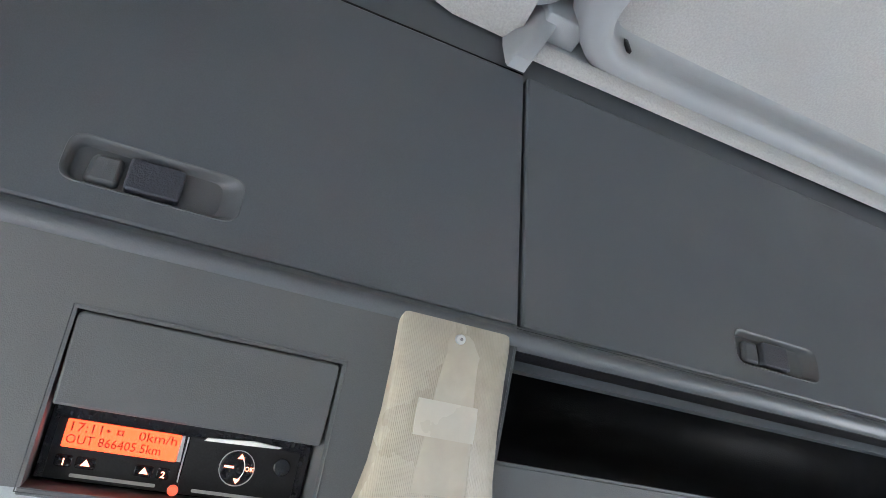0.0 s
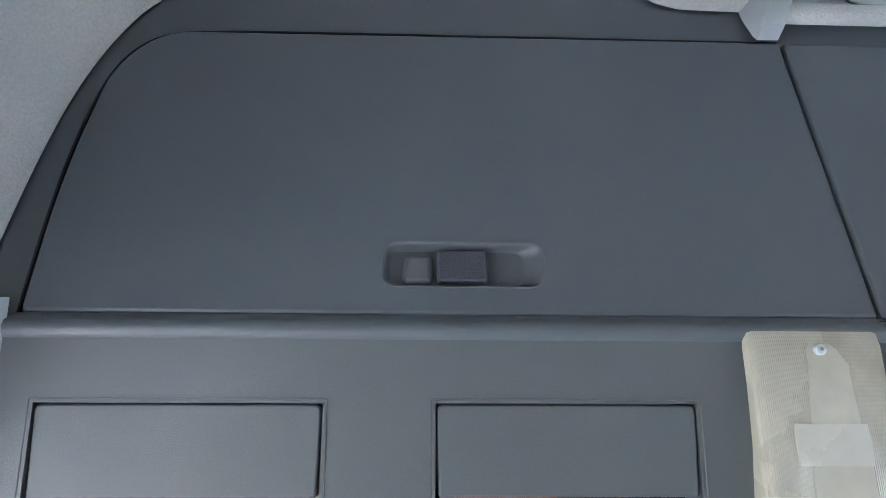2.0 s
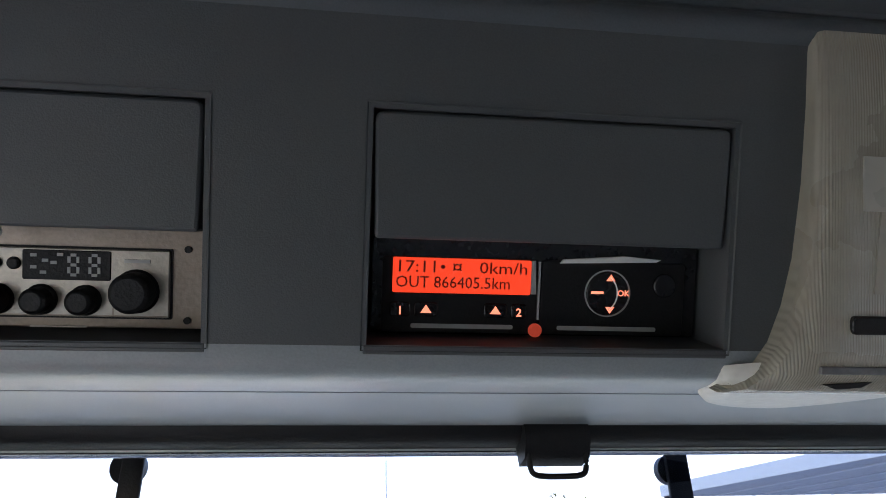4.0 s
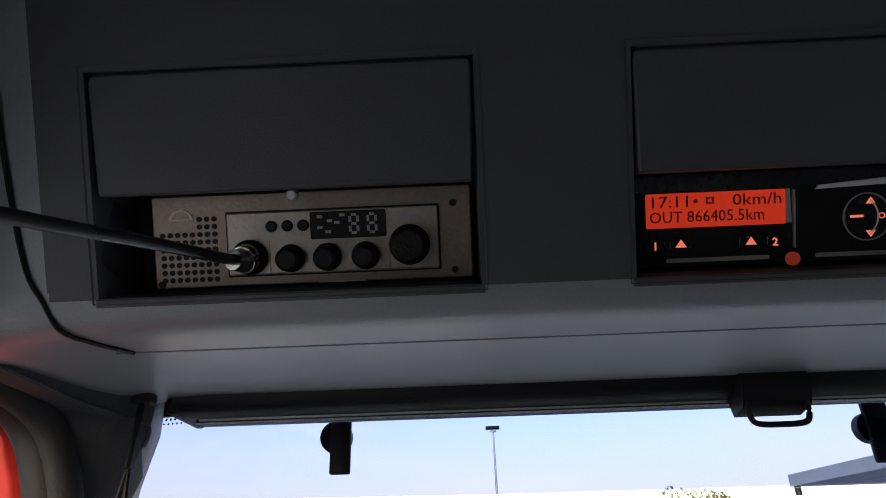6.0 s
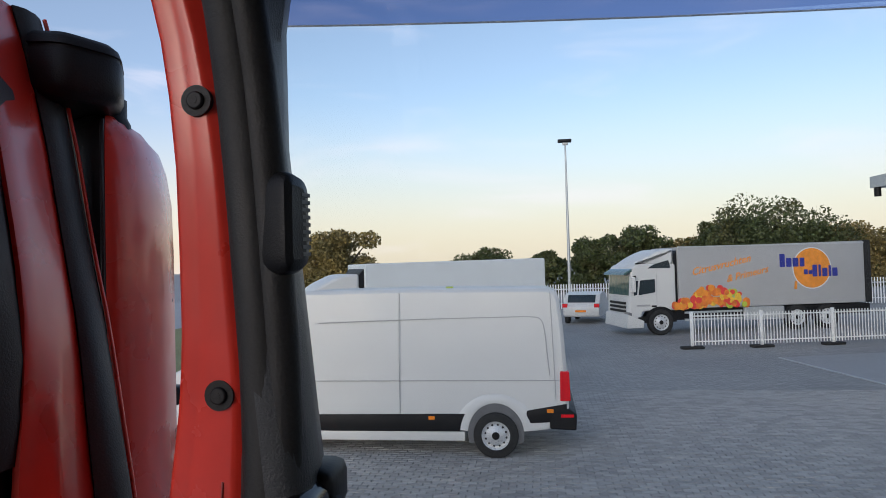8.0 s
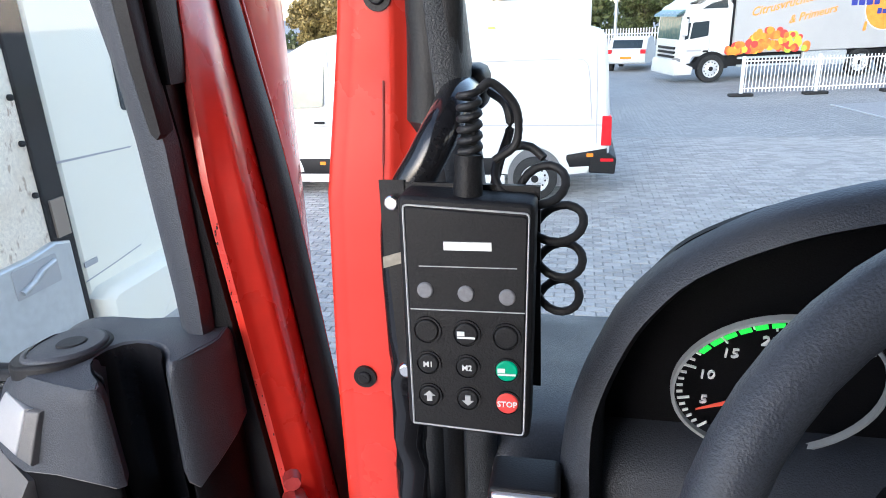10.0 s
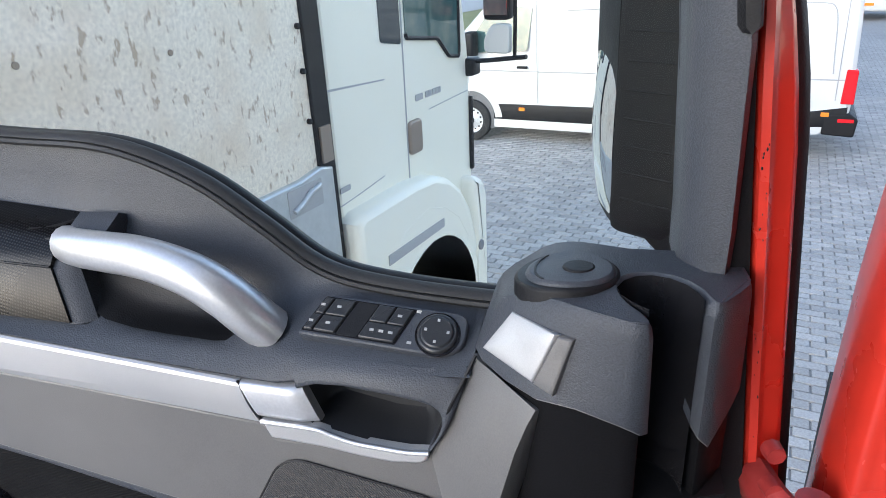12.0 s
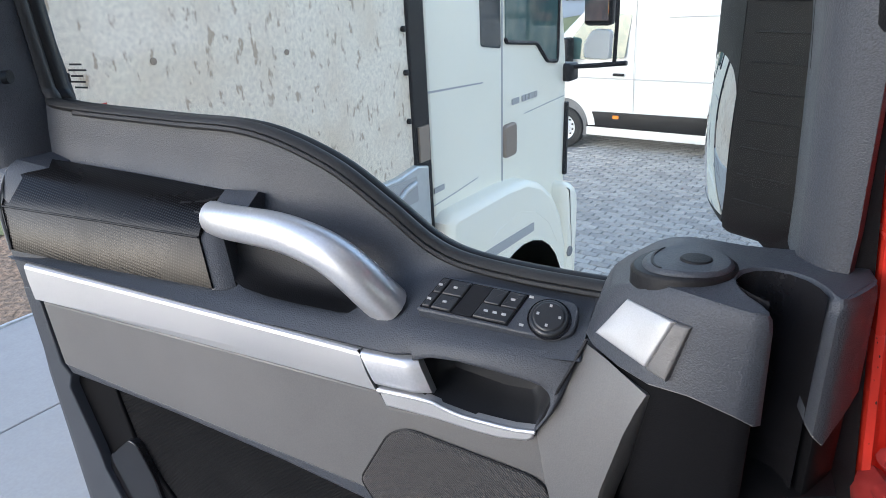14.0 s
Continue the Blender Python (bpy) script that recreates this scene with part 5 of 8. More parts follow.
part("front_flange", loft([edge_mix(z, low_lip, high_lip) for z in zs]), RED, door, "red painted front edge, chipped along its lip")
low_seal = ((-0.010, -0.150), (-0.016, -0.140), (-0.024, -0.143), (-0.032, -0.153), (-0.036, -0.172), (-0.030, -0.190), (-0.014, -0.185))
high_seal = ((-0.0105, -0.190), (-0.0150, -0.186), (-0.0185, -0.190), (-0.0225, -0.196), (-0.0245, -0.210), (-0.0225, -0.224), (-0.011, -0.222))
part("flange_seal", loft([edge_mix(z, low_seal, high_seal) for z in zs[1:]]), RUBBER, door, "black rubber door seal")
part("skin_edge", tube([edge_mix(z, ((-0.030, -0.194),), ((-0.0255, -0.226),))[0] for z in zs[1:]], 0.0022, 8), RED, door)
rnd = random.Random(8)
for k in range(18):
    z = rnd.uniform(2.36, 2.68)
    r = rnd.uniform(0.0004, 0.0012)
    o = rnd.uniform(0.0185, 0.0240)
    part("paint_chip", plate([(0.098 + 0.10 * (z - 2.82) + o + r * rnd.uniform(0.4, 0.9) * math.cos(a), z + r * math.sin(a) * rnd.uniform(0.9, 2.0)) for a in (0.3, 1.4, 2.6, 3.9, 5.2)], door_at, -0.0685, -0.0664), BLACK, door)
part("edge_filler", loft([[door_at(0.1265 + 0.10 * (z - 2.82), z, -0.13), door_at(0.1265 + 0.10 * (z - 2.82), z, -0.074), door_at(0.1285 + 0.10 * (z - 2.82), z, -0.066), door_at(0.138, z, -0.062), door_at(0.138, z, -0.13)] for z in (2.3, 2.45, 2.6, 2.72, 2.80)]), BLACK, door)
part("edge_trim", loft([[door_at(edge_u(z) - 0.001, z, -0.16), door_at(edge_u(z) - 0.001, z, -0.122), door_at(max(0.121, edge_u(z) - 0.004) - 0.006, z, -0.085), door_at(max(0.121, edge_u(z) - 0.004), z, -0.064), door_at(edge_u(z) + 0.04, z, -0.066), door_at(edge_u(z) + 0.04, z, -0.16)] for z in (2.80, 2.85, 2.92, 3.0, 3.07, 3.15, 3.22)]), BLACK, door, "black trim behind the red flange")
post = []
for z, a, c in ((2.55, 0.120, 0.160), (2.60, 0.119, 0.161), (2.75, 0.123, 0.169), (2.82, 0.131, 0.176), (3.0, 0.137, 0.205), (3.12, 0.145, 0.232), (3.22, 0.17, 0.26)):
    post.append([door_at(a, z, -0.10), door_at(a, z, -0.058), door_at(a + 0.006, z, -0.046), door_at((a + c) / 2, z, -0.050), door_at(c - 0.006, z, -0.070), door_at(c, z, -0.085), door_at(c, z, -0.15), door_at(a, z, -0.15)])
part("front_post", loft(post), LEATHER, door, "dark grained mirror post")
part("post_pad", loft([[door_at(a, z, -0.060), door_at(a, z, -0.042), door_at(a + 0.003, z, -0.036), door_at(c - 0.004, z, -0.038), door_at(c, z, -0.046), door_at(c, z, -0.068)] for z, a, c in ((2.757, 0.128, 0.136), (2.762, 0.124, 0.140), (2.82, 0.129, 0.147), (2.95, 0.136, 0.156), (3.08, 0.142, 0.164), (3.14, 0.150, 0.172))]), BLACK, door, "black pad along the mirror post")

# inner trim: a recessed base, then the bowed ledge under the window
base_ = [(0.10, 1.85), (1.075, 1.85), (1.078, 2.42), (1.07, 2.48), (0.30, 2.44), (0.105, 2.45)]
part("trim_base", plate(base_, door_at, -0.15, -0.072), BLACK, door)
secs = [(1.083, 2.49, 2.50, 2.592, 2.604, 2.678), (1.05, 2.488, 2.50, 2.588, 2.598, 2.673), (0.90, 2.473, 2.490, 2.575, 2.586, 2.664), (0.79, 2.462, 2.480, 2.563, 2.574, 2.656), (0.745, 2.457, 2.477, 2.545, 2.572, 2.652), (0.70, 2.453, 2.474, 2.515, 2.562, 2.640), (0.66, 2.451, 2.472, 2.503, 2.552, 2.627), (0.60, 2.446, 2.469, 2.490, 2.530, 2.589), (0.565, 2.443, 2.469, 2.488, 2.515, 2.562), (0.53, 2.441, 2.470, 2.492, 2.506, 2.535), (0.505, 2.441, 2.471, 2.497, 2.503, 2.521), (0.45, 2.443, 2.471, 2.495, 2.498, 2.508), (0.39, 2.444, 2.467, 2.488, 2.491, 2.501), (0.337, 2.466, 2.470, 2.483, 2.486, 2.497)]
rows = []
for u, a, b, c, e, s_ in secs:
    deep = 0.0 if u > 0.75 or u < 0.57 else 0.018
    f = -0.022 if u < 0.42 else (-0.008 if u < 0.51 else 0.0)
    rows.append([door_at(u, a, -0.030), door_at(u, a - 0.001, -0.004 + f), door_at(u, a + 0.006, 0.002 + f), door_at(u, b - 0.006, -0.010), door_at(u, b, -0.020), door_at(u, (b + c) / 2 - deep, -0.048 - deep), door_at(u, c, -0.082), door_at(u, e, -0.096), door_at(u, (e + s_) / 2, -0.100), door_at(u, s_, -0.106), door_at(u, s_ - 0.01, -0.14), door_at(u, a, -0.14)])
# black sheet over the vinyl hollow, standing in for the shade behind the handle
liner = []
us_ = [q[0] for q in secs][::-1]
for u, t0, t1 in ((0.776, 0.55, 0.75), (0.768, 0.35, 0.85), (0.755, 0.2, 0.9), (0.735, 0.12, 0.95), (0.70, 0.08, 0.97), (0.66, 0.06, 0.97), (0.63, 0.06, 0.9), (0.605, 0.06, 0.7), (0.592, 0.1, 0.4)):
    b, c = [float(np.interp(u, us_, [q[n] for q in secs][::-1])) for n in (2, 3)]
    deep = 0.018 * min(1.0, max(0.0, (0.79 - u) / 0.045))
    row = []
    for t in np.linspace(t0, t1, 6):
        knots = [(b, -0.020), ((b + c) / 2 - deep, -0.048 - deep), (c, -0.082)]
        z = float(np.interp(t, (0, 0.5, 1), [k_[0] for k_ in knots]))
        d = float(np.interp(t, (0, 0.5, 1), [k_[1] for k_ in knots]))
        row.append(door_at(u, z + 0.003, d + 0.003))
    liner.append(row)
part("handle_pocket", loft(liner, closed=False), BLACK, door, "black sheet as the shade in the hollow behind the pull handle")
part("armrest", loft(rows), LEATHER, door, "dark grained vinyl ledge below the window")
# woven-look lid at the rear of the ledge, in two leaves
lid = [[(1.078, 2.503, -0.004), (1.090, 2.560, -0.016), (1.094, 2.597, -0.043), (1.088, 2.608, -0.083)], [(0.92, 2.492, -0.008), (0.935, 2.552, -0.020), (0.935, 2.580, -0.050), (0.93, 2.593, -0.088)], [(0.768, 2.483, -0.014), (0.786, 2.541, -0.028), (0.795, 2.562, -0.056), (0.786, 2.577, -0.094)]]
part("storage_lid", loft([[door_at(u, z, d) for u, z, d in r] + [door_at(u, z - 0.012, d - 0.03) for u, z, d in r[::-1]] for r in lid]), CARBON, door, "glossy black woven-look lid")
part("lid_end", loft([[door_at(u - o, z - 0.003, d - q) for u, z, d in lid[-1]] + [door_at(u - o, z - 0.02, d - 0.04) for u, z, d in lid[-1][::-1]] for o, q in ((-0.002, 0.002), (0.012, 0.006), (0.022, 0.016))]), LEATHER, door)
part("lid_gap", tube([door_at(r[1][0], r[1][1], r[1][2] + 0.001) for r in lid], 0.0014, 6), BLACK, door)
part("lid_crack", tube([door_at(*p) for p in ((0.785, 2.574, -0.085), (0.800, 2.571, -0.072), (0.818, 2.568, -0.066), (0.832, 2.569, -0.060), (0.836, 2.564, -0.056), (0.822, 2.560, -0.054), (0.80, 2.561, -0.054))], 0.0016, 5), BLACK, door)
end_ = [(1.083, 2.45, -0.034), (1.083, 2.45, -0.006), (1.084, 2.500, -0.004), (1.100, 2.558, -0.017), (1.114, 2.597, -0.036), (1.116, 2.612, -0.055), (1.116, 2.618, -0.10), (1.083, 2.45, -0.12)]
part("armrest_end", loft([[door_at(u, z - 0.004, d - 0.003) for u, z, d in end_], [door_at(u - 0.003, z, d) for u, z, d in end_], [door_at(u - 0.022, z, d) for u, z, d in end_], [door_at(u - 0.07, z - 0.014, d - 0.012) for u, z, d in end_]]), LEATHER, door, smooth=25)
part("lid_frame", tube(smooth_path([door_at(*p) for p in ((1.0795, 2.504, -0.003), (1.091, 2.561, -0.0145), (1.0955, 2.599, -0.041), (1.092, 2.609, -0.068))], 4), 0.0022, 6), SILVER_DULL, door)
part("handle_block", loft([[door_at(u, z, d) for z, d in ((2.545, -0.040), (2.565, -0.050), (2.582, -0.085), (2.575, -0.10), (2.53, -0.07))] for u in (0.783, 0.765, 0.735)]), LEATHER, door)
hp = smooth_path([door_at(*p) for p in ((0.778, 2.558, -0.050), (0.755, 2.559, -0.040), (0.715, 2.560, -0.032), (0.678, 2.559, -0.028), (0.645, 2.553, -0.026), (0.612, 2.540, -0.027), (0.586, 2.519, -0.031), (0.568, 2.496, -0.038), (0.555, 2.474, -0.048))], 4)
n_ = len(hp)
part("pull_handle", tube(hp, [(0.0175 + 0.012 * (k / n_) ** 1.6, 0.0205 + 0.004 * (k / n_)) for k in range(n_)], 16), SILVER, door, "satin silver pull handle")


# bright strip and grey panel
strip_rows = []
for k in range(13):
    f = k / 12
    ta, tb = (1.053 - 0.484 * f, 2.489 - 0.0455 * f + 0.002 * f * (1 - f)), (1.0505 - 0.4965 * f, 2.4355 - 0.0425 * f)
    row = [(0.0, -0.03), (0.0, 0.001), (0.035, 0.0038), (0.10, 0.0052), (0.40, 0.0060), (0.93 - 0.30 * f, 0.0050), (0.97, 0.0012), (1.0, -0.001), (1.0, -0.03)]
    strip_rows.append([door_at(ta[0] + (tb[0] - ta[0]) * v, ta[1] + (tb[1] - ta[1]) * v, d) for v, d in row])
part("silver_strip", loft(strip_rows), SATIN, door, "bright silver trim strip", smooth=14)
grey = [(1.049, 2.4330), (0.752, 2.4085), (0.5530, 2.3910), (0.540, 2.372), (0.375, 2.374), (0.36, 2.38), (0.326, 2.30), (0.30, 2.05), (0.42, 2.0), (0.50, 2.228), (0.537, 2.236), (0.596, 2.249), (0.774, 2.283), (0.948, 2.316), (1.044, 2.335)]
part("grey_panel", plate(grey, door_at, -0.034, -0.002, 0.003), SILVER_DULL, door, "matt silver-grey trim panel")
cheek = [[(0.337, 2.476, -0.028), (0.312, 2.479, 0.002), (0.273, 2.469, 0.034), (0.262, 2.462, 0.020)], [(0.341, 2.464, -0.020), (0.312, 2.464, 0.010), (0.280, 2.455, 0.038), (0.266, 2.450, 0.020)], [(0.352, 2.438, -0.008), (0.316, 2.434, 0.018), (0.290, 2.425, 0.038), (0.274, 2.420, 0.020)], [(0.376, 2.380, 0.001), (0.335, 2.372, 0.020), (0.307, 2.356, 0.036), (0.292, 2.35, 0.020)], [(0.360, 2.27, -0.003), (0.345, 2.27, 0.014), (0.322, 2.26, 0.032), (0.31, 2.26, 0.020)], [(0.35, 2.05, -0.003), (0.340, 2.05, 0.012), (0.325, 2.05, 0.030), (0.31, 2.05, 0.020)]]
part("grey_cheek", loft([[door_at(*p) for p in r] + [door_at(u, z, -0.034) for u, z, d in (r[3], r[0])] for r in cheek]), SILVER_DULL, door, "matt grey corner piece")
part("pocket_liner", plate([(1.03, 2.324), (0.775, 2.274), (0.596, 2.238), (0.50, 2.215), (0.44, 2.0), (0.45, 1.87), (1.0, 1.87)], door_at, -0.07, -0.024), RIBBED, door, "ribbed black door pocket")
part("pocket_rim", plate([(1.050, 2.3345), (0.948, 2.3145), (0.774, 2.2815), (0.596, 2.2475), (0.537, 2.2345), (0.50, 2.226), (0.49, 2.20), (0.598, 2.226), (0.697, 2.252), (0.861, 2.288), (0.951, 2.304), (1.040, 2.318)], door_at, -0.06, -0.006, 0.003), LEATHER, door, "dark rim above the door pocket")
part("pocket_end", plate([(1.047, 2.318), (0.984, 2.306), (0.972, 2.214), (0.94, 2.14), (0.90, 2.07), (0.90, 1.87), (1.02, 1.87), (1.010, 2.065), (1.033, 2.154), (1.035, 2.184), (1.053, 2.293)], door_at, -0.07, -0.019, 0.003), DEEP_BLACK, door)
part("pocket_divider", plate(rounded([(1.030, 2.150), (1.022, 2.176), (0.975, 2.214), (0.962, 2.206), (0.945, 2.15), (0.92, 1.9), (1.0, 1.9), (1.006, 2.065)], 0.006, 3), door_at, -0.06, -0.012, 0.002), GLOSS_BLACK, door)
part("trim_edge", plate([(1.081, 2.45), (1.058, 2.45), (1.053, 2.335), (1.041, 2.316), (1.051, 2.293), (1.031, 2.184), (1.029, 2.154), (1.004, 2.065), (0.99, 1.87), (1.081, 1.87)], door_at, -0.07, -0.004, 0.002), LEATHER, door)
spk = rounded([(0.588, 2.262), (0.545, 2.338), (0.522, 2.350), (0.360, 2.318), (0.36, 2.10), (0.50, 2.10)], [0.01, 0.02, 0.02, 0.03, 0.03, 0.03], 4)
part("speaker_grille", plate(spk, door_at, -0.02, 0.0012, 0.002), SPEAKER, door, "perforated grey loudspeaker grille")
part("speaker_edge", tube([door_at(a, b, 0.0) for a, b in spk] + [door_at(*spk[0], 0.0)], 0.0014, 5), BLACK, door)
# grip cup
rim_out = [(0.512, 2.4685, -0.014), (0.487, 2.4690, -0.014), (0.459, 2.4700, -0.014), (0.416, 2.4690, -0.014), (0.383, 2.4665, -0.015), (0.360, 2.4660, -0.018), (0.339, 2.4680, -0.020), (0.346, 2.4440, -0.006), (0.3525, 2.4260, -0.001), (0.3605, 2.4070, 0.0), (0.3735, 2.3850, 0.0)]
rim_in = [(0.507, 2.4415), (0.487, 2.4485), (0.459, 2.4495), (0.416, 2.4450), (0.384, 2.4405), (0.3715, 2.4370), (0.3650, 2.4310), (0.3625, 2.4240), (0.3630, 2.4160), (0.3670, 2.4040), (0.3780, 2.3860)]
rows = []
for o, q in zip([Vector(p) for p in rim_out], [Vector((*p, 0.003)) for p in rim_in]):
    rows.append([door_at(*(o.lerp(q, k) + Vector((0, 0, h)))) for k, h in ((0, 0), (0.2, 0.003), (0.45, 0.004), (0.75, 0.0022), (0.93, 0.001))] + [door_at(q.x, q.y, 0.0015), door_at(q.x, q.y, -0.012)])
part("cup_surround", loft(rows, closed=False), LEATHER, door, smooth=80)
cup = rounded([(0.509, 2.4405), (0.487, 2.4495), (0.459, 2.4505), (0.416, 2.4460), (0.382, 2.4410), (0.3655, 2.4345), (0.3610, 2.420), (0.3665, 2.402), (0.378, 2.383), (0.419, 2.383), (0.458, 2.391), (0.500, 2.400)], 0.006, 3)
bowl = [[door_at(0.432 + (u - 0.432) * k, 2.417 + (z - 2.417) * k, d) for u, z in cup] for k, d in ((1.0, 0.0), (0.98, -0.012), (0.93, -0.033), (0.85, -0.047), (0.72, -0.054))]
part("grip_cup", loft(bowl, caps=False), KEYCAP, door, "hollow black grip cup", smooth=80)
part("cup_back", plate([(0.432 + (u - 0.432) * 0.74, 2.417 + (z - 2.417) * 0.74) for u, z in cup], door_at, -0.058, -0.0535), KEYCAP, door)
lever_rows = []
for k in range(9):
    f = k / 8
    ta, tb = (0.5675 - 0.0645 * f, 2.4430 - 0.0020 * f), (0.5515 - 0.0595 * f - 0.004 * f * f, 2.4040 - 0.0030 * f)
    end_d = -0.006 * max(0.0, f - 0.75) / 0.25
    lever_rows.append([door_at(ta[0] + (tb[0] - ta[0]) * v - 0.006 * v * (1 - v) * f, ta[1] + (tb[1] - ta[1]) * v, d + end_d) for v, d in ((0.0, -0.006), (0.0, 0.002), (0.05, 0.0052), (0.2, 0.0066), (0.5, 0.0072), (0.8, 0.0066), (0.95, 0.0052), (1.0, 0.002), (1.0, -0.006))])
part("grip_lever", loft(lever_rows), SILVER, door, "silver release lever")
lip_low = [(0.541, 2.381), (0.482, 2.3765), (0.445, 2.371), (0.414, 2.3685), (0.385, 2.3715), (0.378, 2.376)]
lip_top = [(0.376, 2.3865), (0.398, 2.3845), (0.425, 2.3860), (0.453, 2.3885), (0.475, 2.3945), (0.492, 2.3995), (0.549, 2.4015)]
part("grip_lip", plate(lip_low + lip_top, door_at, -0.004, 0.008, 0.003), SATIN, door, "silver lip below the grip cup")
part("lip_edge", tube(smooth_path([door_at(u, z - 0.001, 0.0075) for u, z in lip_top], 4), 0.0026, 8), SILVER, door, "bright upper edge")
part("panel_gap", tube([door_at(*p) for p in ((0.5700, 2.444, 0.003), (0.5610, 2.425, 0.003), (0.5520, 2.400, 0.003), (0.5430, 2.382, 0.001))], 0.0016, 5), BLACK, door)
part("console_gap", tube([door_at(*p) for p in ((0.334, 2.480, -0.024), (0.346, 2.455, -0.006), (0.3545, 2.4365, 0.001), (0.379, 2.3765, 0.003))], 0.0018, 5), BLACK, door)


# switches on the ledge: a tilted panel
def sw_at(a, b, c):
    """a towards the hinge, b away from the cab across the ledge, c up out of it."""
    k = b / 0.046
    return door_at(0.513 - a, 2.482 + 0.022 * k + 0.9 * c - 0.09 * a, -0.028 - 0.046 * k + 0.42 * c)


panel = part("switch_panel", plate(rounded([(0.0, 0.0), (0.146, 0.0), (0.166, 0.012), (0.165, 0.046), (0.020, 0.046)], [0.005, 0.010, 0.014, 0.012, 0.006], 4), sw_at, -0.012, 0.006, 0.002), LEATHER, door, "black switch panel with window and mirror keys")


def slanted(a0, b0, a1, b1):
    return rounded([(a0 + 0.35 * b0, b0), (a1 + 0.35 * b0, b0), (a1 + 0.35 * b1, b1), (a0 + 0.35 * b1, b1)], 0.0012, 2)


part("key_bed", plate(slanted(0.0025, 0.0035, 0.098, 0.0425), sw_at, 0.004, 0.0066), GLOSS_BLACK, panel)
for q in ((0.004, 0.005, 0.0128, 0.0218), (0.004, 0.0228, 0.0128, 0.041), (0.0142, 0.005, 0.036, 0.0218), (0.0142, 0.0228, 0.036, 0.041), (0.060, 0.005, 0.096, 0.0218), (0.060, 0.0228, 0.0772, 0.041), (0.0785, 0.0228, 0.096, 0.041)):
    part("key", plate(slanted(*q), sw_at, 0.004, 0.0088, 0.0012), KEYCAP, panel)
part("empty_key_slot", plate(slanted(0.0375, 0.0045, 0.0585, 0.0415), sw_at, 0.004, 0.0069), BLACK, panel, "empty key slot")
for a, b in ((0.0115, 0.0135), (0.018, 0.032), (0.029, 0.0135), (0.035, 0.032), (0.074, 0.0135), (0.0835, 0.0135), (0.093, 0.0135), (0.098, 0.032), (0.1125, 0.008), (0.115, 0.041)):
    part("key_symbol", plate(rect(a - 0.0022, b - 0.0012, a + 0.0022, b + 0.0012), sw_at, 0.0086 if a < 0.11 else 0.005, 0.0093 if a < 0.11 else 0.0068), GREY_PRINT, panel)
part("knob_well", ring(sw_at, 0.138, 0.021, 0.0205, 0.0222, 0.005, 0.0068, 28), GLOSS_BLACK, panel)
part("mirror_knob", disc(sw_at, 0.138, 0.021, 0.0200, 0.005, 0.010, 0.002, 28), KEYCAP, panel, "round black mirror control")
part("knob_cap", disc(sw_at, 0.138, 0.021, 0.0165, 0.009, 0.0115, 0.002, 24), KEYCAP, panel)
for da, db in ((0.011, 0), (-0.011, 0), (0, 0.011), (0, -0.011)):
    part("knob_arrow", plate(rect(0.138 + da - 0.0013, 0.021 + db - 0.0013, 0.138 + da + 0.0013, 0.021 + db + 0.0013), sw_at, 0.0118, 0.0126), GREY_PRINT, panel)

# console at the hinge end: body with a notch for a cup, air vent, release flap
notch = [(0.186, 0.040), (0.190, 0.026), (0.203, 0.014), (0.212, 0.002), (0.214, -0.010), (0.208, -0.024), (0.197, -0.034), (0.184, -0.037), (0.170, -0.033), (0.158, -0.023), (0.150, -0.010), (0.146, 0.004)]
plan = [(0.334, -0.10), (0.334, -0.035), (0.325, -0.016), (0.300, 0.012), (0.272, 0.034), (0.240, 0.042), (0.205, 0.046), (0.190, 0.045)] + notch + [(0.140, 0.012), (0.133, 0.010), (0.120, -0.010), (0.112, -0.022), (0.105, -0.035), (0.103, -0.10)]


def lean(u, d, z):
    """The console's rear corner leans in towards its top."""
    k = min(1.0, max(0.0, (z - 2.482) / 0.075)) * min(1.0, max(0.0, (u - 0.20) / 0.06))
    return (u - 0.017 * k, d - 0.011 * k)


def top_z(u, d):
    return 2.567 - 10 * max(0.0, u - 0.27) ** 2 - 0.10 * max(0.0, d) - 0.07 * max(0.0, -0.03 - d)


def leaned(u, d, under):
    z = top_z(u, d) - under
    u, d = lean(u, d, z)
    return door_at(u, z, d)


def foot_z(u):
    if u > 0.16:
        return 2.482 - 0.021 * min(1.0, max(0.0, (0.225 - u) / 0.045))
    return 2.432 + 1.1 * abs(u - 0.131)


part("console_body", loft([[door_at(u, foot_z(u), d) for u, d in inset(plan, -0.002)], [leaned(u, d, 0.014) for u, d in plan], [leaned(u, d, 0.004) for u, d in inset(plan, 0.0015)], [leaned(u, d, 0.0) for u, d in inset(plan, 0.005)]], caps=False), LEATHER, door, "dark console at the hinge end of the door")


def flat_top(rows_):
    """The console's top between two edges; rows of (u, inner d, outer d)."""
    return loft([[leaned(u, d0 + (d1 - d0) * k, 0.0006) for k in (0, 0.25, 0.5, 0.75, 1)] for u, d0, d1 in rows_], closed=False)


